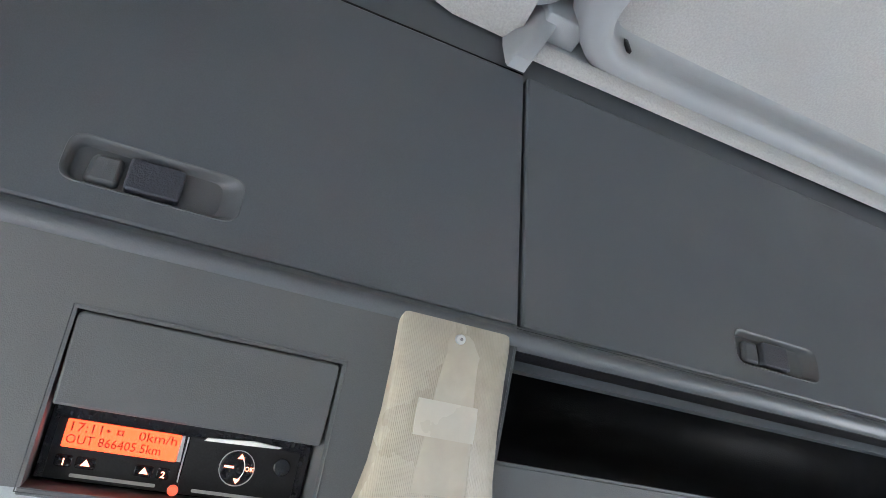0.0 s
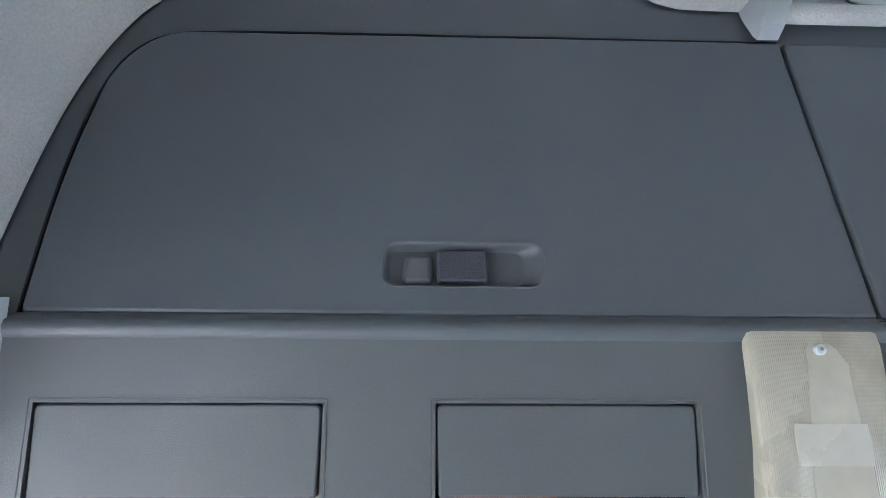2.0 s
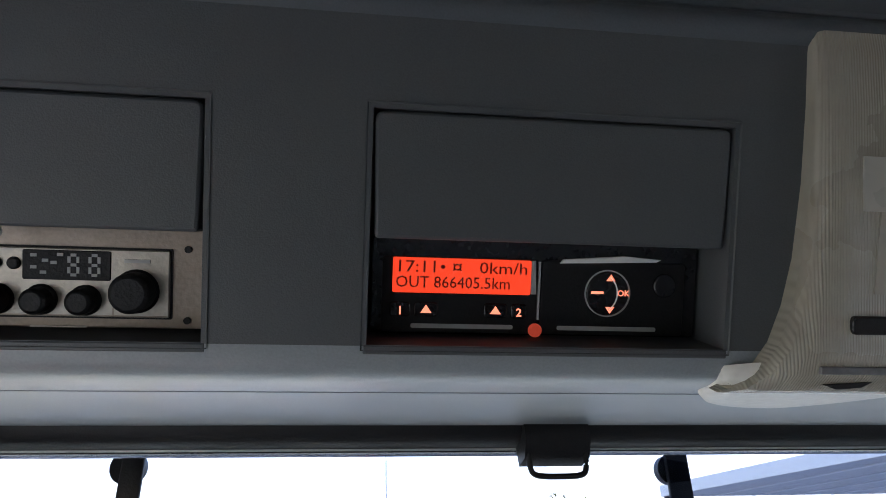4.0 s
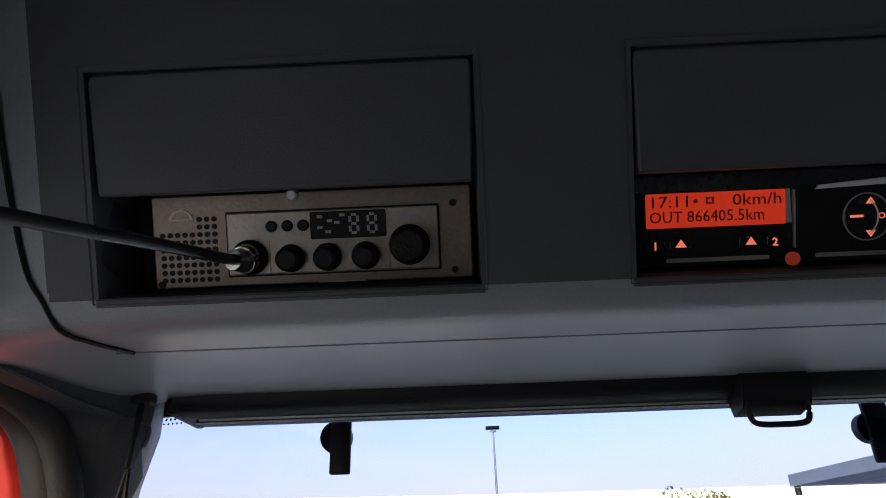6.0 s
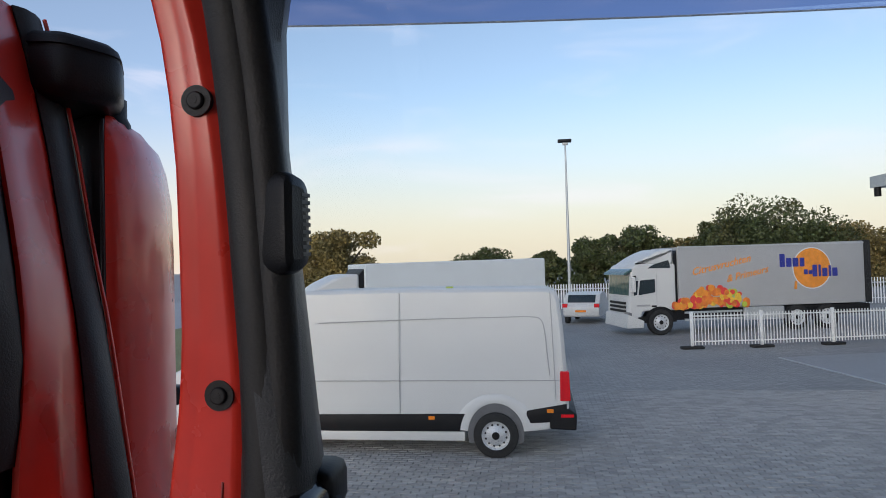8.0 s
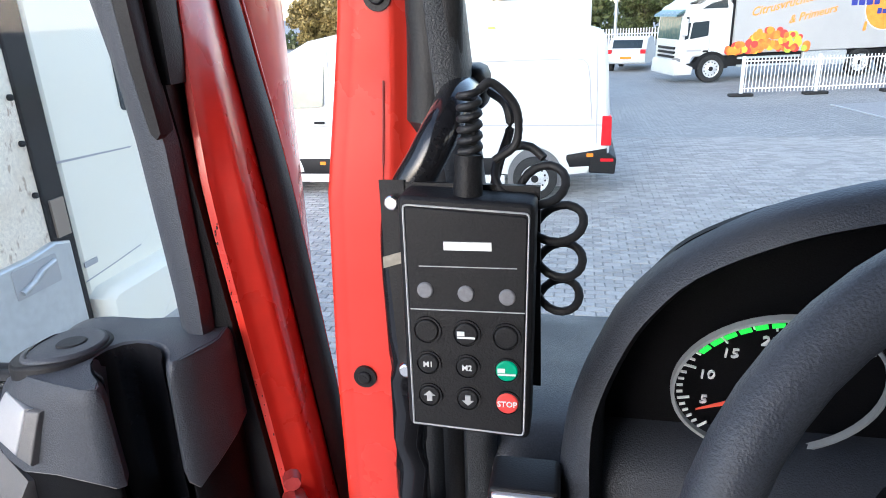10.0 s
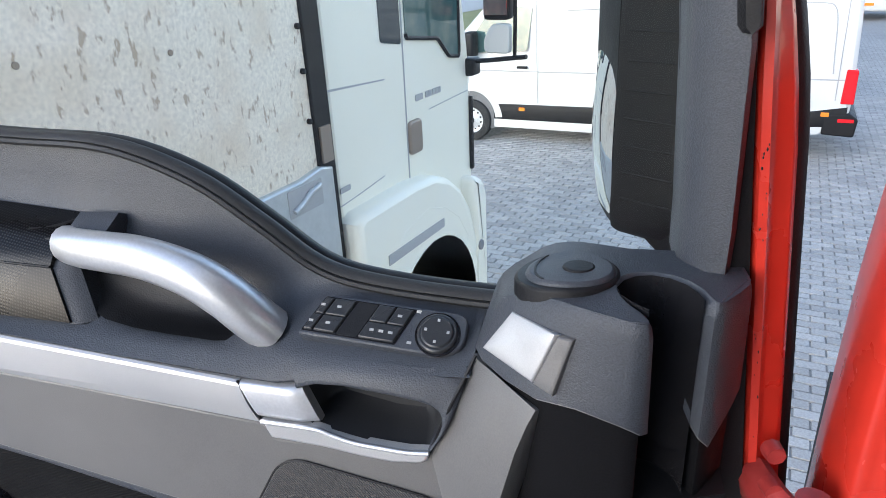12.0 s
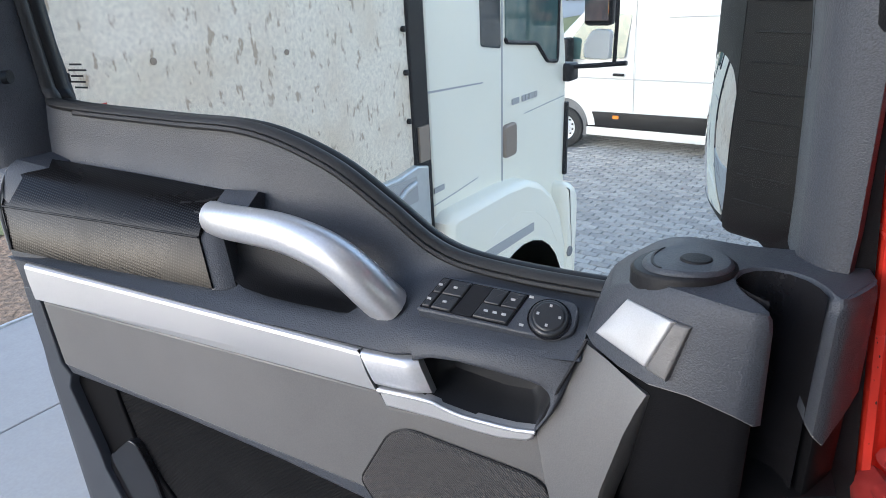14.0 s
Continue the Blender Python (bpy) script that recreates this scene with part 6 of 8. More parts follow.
part("console_top", join(flat_top([(u, -0.10, d) for u, d in ((0.330, -0.037), (0.320, -0.018), (0.297, 0.008), (0.285, 0.019), (0.270, 0.029), (0.255, 0.034), (0.240, 0.038), (0.218, 0.040), (0.2175, 0.040))]),
                         flat_top([(u, -0.10, d) for u, d in ((0.218, -0.010), (0.211, -0.028), (0.199, -0.0385), (0.184, -0.0415), (0.168, -0.037), (0.1545, -0.026), (0.146, -0.011), (0.142, 0.003), (0.138, 0.007), (0.132, 0.004), (0.118, -0.014), (0.110, -0.027), (0.107, -0.037))]),
                         flat_top([(0.218, 0.0, 0.040), (0.213, 0.009, 0.0405), (0.205, 0.018, 0.041), (0.196, 0.026, 0.0415), (0.190, 0.036, 0.041)])), LEATHER, door)
part("cup_wall", loft([[door_at(0.180 + (u - 0.180) * 0.96, z, (d + 0.004) * 0.96 - 0.002) for u, d in notch[1:]] for z in (2.36, 2.45, 2.567)], closed=False), GLOSS_BLACK, door, "black inner wall of the cup holder")


def vent_at(a, b, c):
    return door_at(0.254 - a, 2.5635 + c + 0.16 * min(0.0, a + 0.005) - 0.06 * b, -0.034 - b)


part("vent_ring", disc(vent_at, 0, 0, 0.045, -0.03, 0.0045, 0.003, 40), BLACK, door, "round black air vent")
part("vent_cap", disc(vent_at, 0.003, 0.0, 0.0385, -0.004, 0.0080, 0.004, 36), LEATHER, door)
part("vent_dimple", disc(vent_at, 0.010, 0.0, 0.014, 0.003, 0.0090, 0.002, 24), BLACK, door)
arc_ = [(-0.012 - 0.016 * math.cos(t), 0.030 * math.sin(t)) for t in np.linspace(-1.1, 1.1, 10)]
part("vent_slit", plate(arc_ + [(a + 0.002, b) for a, b in arc_[::-1]], vent_at, 0.001, 0.0088), BLACK, door)
part("console_lower", loft([[door_at(u, z if z < 2.4 else foot_z(u) + 0.002, d) for u, d in inset(plan, 0.004)] for z in (1.9, 2.2, 2.44)]), DEEP_BLACK, door, "black lower console")
part("cup_floor", plate([(0.19, -0.07), (0.11, -0.07), (0.11, 0.0), (0.19, 0.03)], lambda a, b, c: door_at(a, c, b), 2.36, 2.375), BLACK, door)
part("console_seam", tube([door_at(u, foot_z(u), d + 0.0015) for u, d in plan[1:8]], 0.0008, 5), SILVER_DULL, door)
part("console_seam", tube([door_at(u, foot_z(u), d + 0.002) for u, d in plan[19:25]], 0.0008, 5), SILVER_DULL, door)


def flat(corners, h0, h1, sub=5):
    """A slightly bowed slab over four corner places, raised along their normal."""
    A, B, C, D_ = [Vector(c) for c in corners]
    n = (B - A).cross(D_ - A).normalized()
    if n.dot(DN) < 0:
        n = -n
    out = []
    for h in (h0, h1):
        ring_ = []
        for (p, q) in ((A, B), (B, C), (C, D_), (D_, A)):
            for k in range(sub):
                ring_.append(p.lerp(q, k / sub))
        mid = (A + B + C + D_) / 4
        out.append([p + n * h for p in ring_])
        if h == h1:
            for f, lift in ((0.97, 0.0012), (0.92, 0.0018), (0.6, 0.0022), (0.2, 0.0023)):
                out.append([mid + (p - mid) * f + n * (h + lift) for p in ring_])
    return loft(out)


fl_ = [door_at(*p) for p in ((0.321, 2.500, -0.007), (0.295, 2.537, -0.009), (0.255, 2.541, 0.030), (0.274, 2.495, 0.031))]
part("release_flap", flat(fl_, -0.015, 0.004), SATIN, door, "silver release flap", smooth=40)
fe = [door_at(*p) for p in ((0.2732, 2.495, 0.031), (0.2542, 2.541, 0.030), (0.242, 2.540, 0.032), (0.257, 2.491, 0.040))]
part("flap_end", flat(fe, -0.012, 0.004), SILVER_DULL, door, "grey end of the release flap")
part("lower_clip", plate(rounded([(0.318, 2.335), (0.262, 2.35), (0.235, 2.30), (0.29, 2.27)], 0.012), door_at, 0.03, 0.056, 0.006), BLACK, door)
part("lower_clip_slot", plate(rounded([(0.308, 2.326), (0.266, 2.337), (0.248, 2.305), (0.29, 2.29)], 0.008), door_at, 0.055, 0.0575, 0.001), GLOSS_BLACK, door)
part("bolt_hole", disc(lambda a, b, c: door_at(a, b, c - 0.05 * (a - 1.067) / 0.035), 1.0680, 2.717, 0.008, -0.062, -0.0535, 0, 18), BLACK, door)
for k, (w0, w1) in enumerate(((0.020, 0.030), (0.016, 0.036), (0.018, 0.028), (0.014, 0.030), (0.020, 0.031))):
    part("pane_mark", plate(rect(1.050 - w1, 2.722 - 0.0075 * k, 1.050 - w0 + 0.012, 2.7245 - 0.0075 * k), door_at, -0.1305, -0.130), BLACK, door)
part("pane_mark", plate(rect(1.046, 2.700, 1.0495, 2.712), door_at, -0.1305, -0.130), BLACK, door)
part("rear_flank", loft([[door_at(u + o, z, d) for u, d in ((1.060, -0.020), (1.082, -0.020), (1.112, -0.044), (1.128, -0.070), (1.132, -0.16), (1.06, -0.16))] for z, o in ((1.80, 0.03), (2.30, 0.026), (2.45, 0.012), (2.50, -0.004))]), LEATHER, door, "dark rear end of the door")
part("rear_edge", loft([[door_at(u, z, d) for u, d in ((1.078 + o, -0.060), (1.088 + o, -0.066), (1.092 + o, -0.10), (1.092 + o, -0.16), (1.080 + o, -0.16))] for z, o in ((2.60, 0.046), (2.66, 0.038), (2.75, 0.032), (3.12, 0.026), (3.22, 0.016))]), RED, door, "red rear edge of the door")
part("rear_seal", tube([door_at(1.098 + o, z, -0.10) for z, o in ((1.80, 0.065), (2.30, 0.064), (2.50, 0.060), (2.60, 0.052), (2.66, 0.042), (2.75, 0.034), (3.12, 0.028), (3.22, 0.016))], 0.009, 8), RUBBER, door, "black rubber rear seal")
# hinge at the pillar's foot
part("hinge", join(tube(smooth_path([(-0.585, 0.715, 2.335), (-0.56, 0.68, 2.33), (-0.53, 0.665, 2.325), (-0.50, 0.69, 2.32), (-0.47, 0.70, 2.315)], 4), (0.016, 0.026), 8), cyl((-0.535, 0.668, 2.28), (-0.535, 0.668, 2.365), 0.016, 0.016, 14)), RED_WORN, door, "worn red hinge arm")
for p in ((-0.575, 0.700, 2.385), (-0.572, 0.690, 2.352)):
    part("hinge_bolt", cyl(p, (p[0] + 0.006, p[1] - 0.012, p[2]), 0.010, 0.009, 8), RED_WORN, door)
part("check_strap", box((-0.50, 0.70, 2.28), (-0.42, 0.76, 2.318), 0.006), BLACK, door)


# ---- wing mirror on its arm outside the door: it swung out with the door, its glass faces away from the cab
def mirror_row(z, swell, pinch):
    """One level of the mirror: the black panel towards the door, then the red shell round to the far side."""
    mid = Vector((-0.72, 0.97))
    pts = [(-0.783, 0.903), (-0.776, 0.897), (-0.690, 0.864), (-0.664, 0.856), (-0.652, 0.860), (-0.644 + 0.006 * swell, 0.874), (-0.646 + 0.012 * swell, 0.905), (-0.658 + 0.016 * swell, 0.95), (-0.682 + 0.020 * swell, 1.005), (-0.705 + 0.016 * swell, 1.05), (-0.76, 1.09), (-0.835, 1.09)]
    return [Vector((mid.x + (x - mid.x) * pinch, mid.y + (y - mid.y) * pinch, z)) for x, y in pts]


levels = ((2.497, 0.0, 0.90), (2.503, 0.6, 0.97), (2.520, 1.0, 1.0), (2.60, 1.0, 1.0), (2.75, 1.0, 1.0), (2.88, 1.0, 1.0), (2.98, 1.0, 1.0), (3.04, 0.9, 1.0), (3.08, 0.6, 0.985), (3.105, 0.2, 0.955), (3.120, -0.4, 0.90), (3.128, -1.0, 0.80))
mh = part("mirror_housing", loft([mirror_row(*l)[4:] + [Vector((-0.80, 0.99, l[0]))] for l in levels]), RED, door, "red wing mirror shell")
part("mirror_frame", loft([mirror_row(*l)[:5] + [p + Vector((-0.02, 0.05, 0)) for p in mirror_row(*l)[4:1:-1]] for l in levels]), BLACK, mh, "black ribbed edge of the mirror")
part("shell_seam", tube([mirror_row(*l)[4] + Vector((-0.002, -0.002, 0)) for l in levels[1:-1]], 0.0022, 6), RUBBER, mh)
for k in range(17):
    z = 2.545 + 0.032 * k
    q = mirror_row(z, 1.0, 1.0)
    part("rib", tube([q[1] + Vector((0.006, -0.0032, 0)), q[2] + Vector((0, -0.0012, 0))], 0.0012, 5), BLACK, mh)


def bowed_glass(z0, z1, grow=0.0):
    """A gently bowed mirror glass with rounded corners, set in the shell's open side."""
    rows_ = []
    a_, b_ = Vector((-0.785, 0.906)), Vector((-0.846, 1.052))
    n_ = Vector((a_.y - b_.y, b_.x - a_.x)).normalized()
    for z in np.linspace(z0 - grow, z1 + grow, 15):
        k = 2 * (z - z0 + grow) / (z1 - z0 + 2 * grow) - 1
        half = 0.5 * (1 - 0.16 * abs(k) ** 8)
        face = []
        for q in np.linspace(-1, 1, 11):
            p = a_.lerp(b_, 0.5 + half * q) + n_ * ((0.012 - grow * 1.5) * (1 - q * q) * (1 - 0.5 * k * k) - 0.004 * k * k)
            face.append(Vector((p.x, p.y, z)))
        rows_.append(face + [face[-1] + Vector((0.03, 0.012, 0)), face[0] + Vector((0.03, 0.012, 0))])
    return loft(rows_)


part("glass_frame", bowed_glass(2.508, 3.118, 0.004), BLACK, mh, "black frame round the glasses")
part("wide_mirror_glass", bowed_glass(2.512, 2.722), MIRROR, mh, "bowed wide angle mirror glass")
part("mirror_glass", bowed_glass(2.736, 3.112), MIRROR, mh, "bowed main mirror glass")
part("lower_arm", loft([[Vector((-0.768, 0.905, z)), Vector((-0.700, 0.868, z - 0.045 if z < 2.6 else z)), Vector((-0.690, 0.895, z - 0.045 if z < 2.6 else z)), Vector((-0.760, 0.93, z))] for z in (2.520, 2.56)]), BLACK, mh, "black lower mirror arm")
cap_ = rounded([(-0.82, 0.82), (-0.655, 0.80), (-0.624, 0.85), (-0.675, 0.93), (-0.82, 0.96)], 0.018, 5)
part("mirror_arm", loft([[Vector((x, y, z + 0.12 * (-0.65 - x) * (z - 3.128) / 0.06)) for x, y in inset(cap_, g)] for z, g in ((3.128, 0.014), (3.133, 0.004), (3.142, 0.0), (3.174, 0.0), (3.176, 0.0022), (3.179, 0.0022), (3.180, 0.0), (3.188, 0.003), (3.193, 0.010), (3.195, 0.022))]), BLACK, mh, "black upper mirror arm")
part("mirror_stay", loft([[Vector((-0.685 + r * math.cos(a), 0.905 + r * 0.8 * math.sin(a), z)) for a in np.linspace(0, 2 * math.pi, 16, endpoint=False)] for z, r in ((3.10, 0.032), (3.122, 0.030), (3.130, 0.026), (3.15, 0.026))]), BLACK, mh)
part("mirror_foot", tube([Vector((-0.75, 0.86, 3.18)), door_at(0.26, 3.19, -0.16)], 0.022, 10), BLACK, mh)

# ---------------------------------------------------------------- remote control in its holder
rc = thing("remote_control", (-0.349, 0.57, 2.575), "black wired remote control in a holder by the pillar", "remote control")


def rc_at(a, b, c):
    return Vector((-0.393 + a - 0.02 * b, 0.560 - c + 0.02 * a + 0.10 * (b - 0.08), 2.578 + b))


part("holder_plate", plate([(-0.020, 0.165), (0.09, 0.162), (0.09, 0.02), (-0.012, 0.02)], rc_at, -0.022, -0.018), BLACK, rc, "black painted holder plate")
part("holder_edge", plate([(-0.0195, 0.166), (-0.002, 0.166), (-0.002, 0.110), (-0.0185, 0.110)], rc_at, -0.0178, -0.0165), BLACK, rc)
part("case", plate(rounded([(0, 0.0), (0.084, -0.005), (0.089, 0.158), (0.0, 0.163)], 0.006, 4), rc_at, -0.016, 0.010, 0.003), BLACK, rc)
part("front_panel", plate(rounded([(0.005, 0.004), (0.079, 0.0), (0.084, 0.150), (0.005, 0.156)], 0.003, 3), rc_at, 0.009, 0.0112, 0.0008), BLACK, rc)
part("rim", tube([rc_at(a, b, 0.0105) for a, b in rounded([(0.004, 0.003), (0.080, -0.001), (0.085, 0.152), (0.004, 0.157), (0.004, 0.003)], 0.003, 3)], 0.0007, 5), GREY_PRINT, rc)
part("badge", plate(rect(0.030, 0.128, 0.061, 0.1335), rc_at, 0.0112, 0.0120), WHITE, rc, "small pale maker's badge")
part("line", plate(rect(0.013, 0.1165, 0.077, 0.1171), rc_at, 0.0112, 0.0117), GREY_PRINT, rc)
part("line", plate(rect(0.006, 0.0868, 0.082, 0.0875), rc_at, 0.0112, 0.0117), GREY_PRINT, rc)
for k in range(3):
    part("lamp_lens", disc(rc_at, 0.0165 + 0.027 * k, 0.1005 - 0.0015 * k, 0.0055, 0.0110, 0.0128, 0.001, 20), LENS, rc, "grey indicator lamp")
for j in range(3):
    for k in range(3):
        x, y = 0.0165 + 0.0265 * k, 0.0725 - 0.0235 * j - 0.0012 * k
        r = 0.0098 if j == 0 else 0.0088
        m = GREEN if (j, k) == (1, 2) else REDBTN if (j, k) == (2, 2) else BLACK
        bt = part("button", disc(rc_at, x, y, r * (0.85 if m is not BLACK else 0.8), 0.0105, 0.0128, 0.001, 24), m, rc, "green button" if m is GREEN else "red button" if m is REDBTN else "")
        part("button_rim", ring(rc_at, x, y, r * 0.88, r, 0.0108, 0.0126, 24), BLACK, rc)
        if m is REDBTN:
            part("writing", letters("STOP", 0.0056, rc_at, 0.0127, 0.0134, x, y - 0.002, "CENTER", 0.0001), WHITE, rc)
        elif (j, k) == (0, 1) or m is GREEN:
            part("symbol", join(plate(rect(x - 0.006, y - 0.001, x - 0.001, y + 0.002), rc_at, 0.0127, 0.0134), plate(rect(x - 0.006, y - 0.0028, x + 0.006, y - 0.0016), rc_at, 0.0127, 0.0134)), WHITE, rc)
        elif j == 1:
            part("writing", letters("M%d" % (k + 1), 0.0055, rc_at, 0.0127, 0.0134, x, y - 0.002, "CENTER", 0.00008), WHITE, rc)
        elif j == 2:
            up = 1 if k == 0 else -1
            part("symbol", join(plate([(x - 0.004, y + 0.0005 * up), (x + 0.004, y + 0.0005 * up), (x, y + 0.004 * up)], rc_at, 0.0127, 0.0134), plate(rect(x - 0.0018, y - 0.0035 if up > 0 else y - 0.0005, x + 0.0018, y + 0.0005 if up > 0 else y + 0.0035), rc_at, 0.0127, 0.0134)), GREY_PRINT, rc)
for a, b in ((-0.0095, 0.152), (-0.006, 0.030)):
    part("holder_bolt", disc(rc_at, a, b, 0.0055, -0.018, -0.009, 0.0015, 10), CHROME, rc, "steel hex bolt")
part("tape", plate([(-0.0195, 0.112), (-0.003, 0.117), (-0.003, 0.109), (-0.0195, 0.104)], rc_at, -0.0165, -0.0155), MASKING, rc, "scrap of pale tape")
pl0 = rc_at(0.044, 0.158, -0.004)
part("cable_boot", cyl(pl0, pl0 + Vector((0.001, 0.002, 0.028)), 0.0098, 0.0088), BLACK, rc)
coil = []
for k in range(73):
    a = 2 * math.pi * k / 12
    coil.append(pl0 + Vector((0.002 + 0.0062 * math.cos(a), 0.002 + 0.0062 * math.sin(a), 0.026 + 0.042 * k / 72)))
part("coiled_cable", tube(coil, 0.0024, 10), RUBBER, rc, "black coiled cable")
top_ = coil[-1]
part("cable_bend", tube(smooth_path([top_, top_ + Vector((0.008, 0.004, 0.004)), top_ + Vector((0.022, 0.01, -0.012)), top_ + Vector((0.022, 0.012, -0.035)), top_ + Vector((0.008, 0.01, -0.046))], 5), 0.0028, 10), RUBBER, rc)
big = []
for k in range(90):
    a = 2 * math.pi * k / 20 + 0.6
    s = k / 89
    r = 0.021 - 0.006 * s
    c = pl0 + Vector((0.030 + 0.028 * min(1, s * 2.2), 0.022, 0.010 - 0.118 * max(0, s - 0.15)))
    big.append(c + Vector((r * math.cos(a), 0.012 * math.sin(a), r * 0.85 * math.sin(a))))
part("cable_coil", tube(smooth_path(big[::2], 2), 0.0030, 10), RUBBER, rc)


# ---------------------------------------------------------------- the yard
def sheet(x0, y0, x1, y1, z, mat, name, label, category):
    bm = bmesh.new()
    bm.faces.new([bm.verts.new(p) for p in ((x0, y0, z), (x1, y0, z), (x1, y1, z), (x0, y1, z))])
    return whole(name, bm, mat, label, category, kind="structure")


sheet(-1500, -1500, 1500, 1500, 0.0, ASPHALT, "ground", "grey worn block paved yard", "ground")
sheet(-60, -40, -7.06, 60, 0.012, SOIL, "verge", "brown bare soil verge", "ground")
sheet(-60, -40, -9.75, 60, 0.03, GRASS, "lawn", "patchy green grass strip", "lawn")
sheet(-70, -60, -19.0, 60, 0.05, CONCRETE, "road", "pale road beyond the grass", "road")


pad = bmesh.new()
pad.faces.new([pad.verts.new(p) for p in ((6.6, 20.5, 0.02), (7.4, 16.2, 0.02), (14, 14.5, 0.02), (26, 14.5, 0.02), (26, 22, 0.02), (10, 21.4, 0.02))])
whole("concrete_pad", pad, CONCRETE, "pale concrete pad beside the yard", "pavement", kind="structure")
whole("pad_line", loft([[Vector((x, y, z)) for x, y in ((6.57, 20.5), (6.63, 20.5), (7.43, 16.2), (7.37, 16.2))] for z in (0.0, 0.028)]), GALV, "worn pale edge line of the pad", "marking", kind="structure")


def wheel_at(c, r, w, parent, ax, rim_mat=RIM, group="wheel"):
    """A wheel at centre c, its outer side towards ax."""
    ax = Vector(ax).normalized()
    e1 = ax.cross(Vector((0, 0, 1))).normalized()
    pl = lambda a, b, h: Vector(c) + e1 * a + Vector((0, 0, b)) + ax * h
    rows = []
    for rr, h in ((0.62, -w), (0.97, -w), (1.0, -w * 0.8), (1.0, -0.04), (0.985, -0.01), (0.93, 0.0), (0.66, 0.0), (0.62, -0.02)):
        rows.append([pl(r * rr * math.cos(2 * math.pi * k / 32), r * rr * math.sin(2 * math.pi * k / 32), h) for k in range(32)])
    t = part("wheel", loft(rows + [rows[0]], caps=False), TYRE, parent, "black tyre on a steel rim")
    rows = []
    for rr, h in ((0.63, -0.01), (0.60, -0.015), (0.57, -0.05), (0.47, -0.055), (0.40, -0.03), (0.25, -0.025), (0.22, -0.01), (0.10, -0.005)):
        rows.append([pl(r * rr * math.cos(2 * math.pi * k / 32), r * rr * math.sin(2 * math.pi * k / 32), h) for k in range(32)])
    part("rim", loft(rows + [[pl(0.001 * math.cos(2 * math.pi * k / 32), 0.001 * math.sin(2 * math.pi * k / 32), -0.004) for k in range(32)]], caps=False), rim_mat, t, "grey steel rim")
    for k in range(12):
        a = 2 * math.pi * k / 12 + 0.2
        part("rim_hole", disc(pl, r * 0.47 * math.cos(a), r * 0.47 * math.sin(a), r * 0.048, -0.06, -0.040, 0, 8), TYRE, t)
    part("hub", disc(pl, 0, 0, r * 0.17, -0.03, 0.004, 0.006, 18), BLACK, t, "black hub cap")
    return t


# white panel van, side on
van = thing("panel_van", (-3.0, 11.3, 0), "white high-roof panel van parked side on", "van")
VY = 10.3


def van_at(x, z, d):
    """x along, z up, d out of its near side, which leans in above the waist."""
    lean = 0.0 if z < 1.35 else 0.11 * ((z - 1.35) / 1.2) ** 1.5
    return Vector((x, VY - d + lean, z))


prof_ = [(0.16, 0.42), (0.18, 0.80), (0.16, 1.35), (0.13, 1.9), (0.08, 2.40), (0.02, 2.52), (-0.12, 2.565), (-2.5, 2.60), (-4.1, 2.59), (-4.6, 2.50), (-5.0, 2.30), (-5.75, 1.55), (-6.25, 1.30), (-6.45, 1.10), (-6.5, 0.55), (-6.4, 0.40)]
full = [[Vector((x, VY + 2.0, z)) for x, z in inset(prof_, 0.10)]] + [[Vector((x, VY + 1.9, z)) for x, z in inset(prof_, 0.02)]] + [[Vector((x, van_at(x, z, 0).y + 0.12, z)) for x, z in prof_]] + [[Vector((x, van_at(x, z, 0).y + 0.03, z)) for x, z in inset(prof_, 0.015)]] + [[Vector((x, van_at(x, z, 0).y, z)) for x, z in inset(prof_, 0.06)]]
part("body", loft(full), WHITE_PAINT, van, "white painted body")

part("lower_cladding", plate([(-1.40, 0.665), (-4.95, 0.635), (-4.95, 0.385), (-1.40, 0.395)], van_at, -0.02, 0.018, 0.006), BLACK, van, "black lower cladding")
part("lower_cladding", plate([(0.14, 0.82), (-0.46, 0.715), (-0.50, 0.52), (0.14, 0.56)], van_at, -0.02, 0.018, 0.006), BLACK, van)
part("sill_panel", plate([(-1.42, 0.39), (-4.95, 0.38), (-4.95, 0.245), (-1.42, 0.25)], van_at, -0.10, 0.012, 0.006), WHITE_PAINT, van)
part("rear_sill", plate([(-0.12, 0.58), (-0.50, 0.55), (-0.50, 0.40), (-0.14, 0.44)], van_at, -0.10, 0.012, 0.006), WHITE_PAINT, van)
part("rear_bumper", plate(rounded([(0.27, 0.42), (0.29, 0.66), (0.18, 0.74), (-0.12, 0.72), (-0.12, 0.44)], 0.03), van_at, -1.9, 0.02, 0.02), BLACK, van, "black rear bumper")
part("tail_lamp", plate(rounded([(0.200, 0.86), (0.190, 1.30), (0.055, 1.31), (0.045, 0.86)], 0.02), van_at, -0.2, 0.014, 0.01), TAIL_RED, van, "tall red tail lamp")
part("reflector", plate(rect(0.05, 0.62, 0.24, 0.665), van_at, 0.01, 0.026), TAIL_RED, van)
for x, z in ((-0.11, 0.715), (-1.93, 0.60), (-4.453, 0.565)):
    part("side_marker", plate(rect(x - 0.05, z - 0.028, x + 0.05, z + 0.028, 0.01), van_at, 0.01, 0.028, 0.004), AMBER, van, "amber side marker")
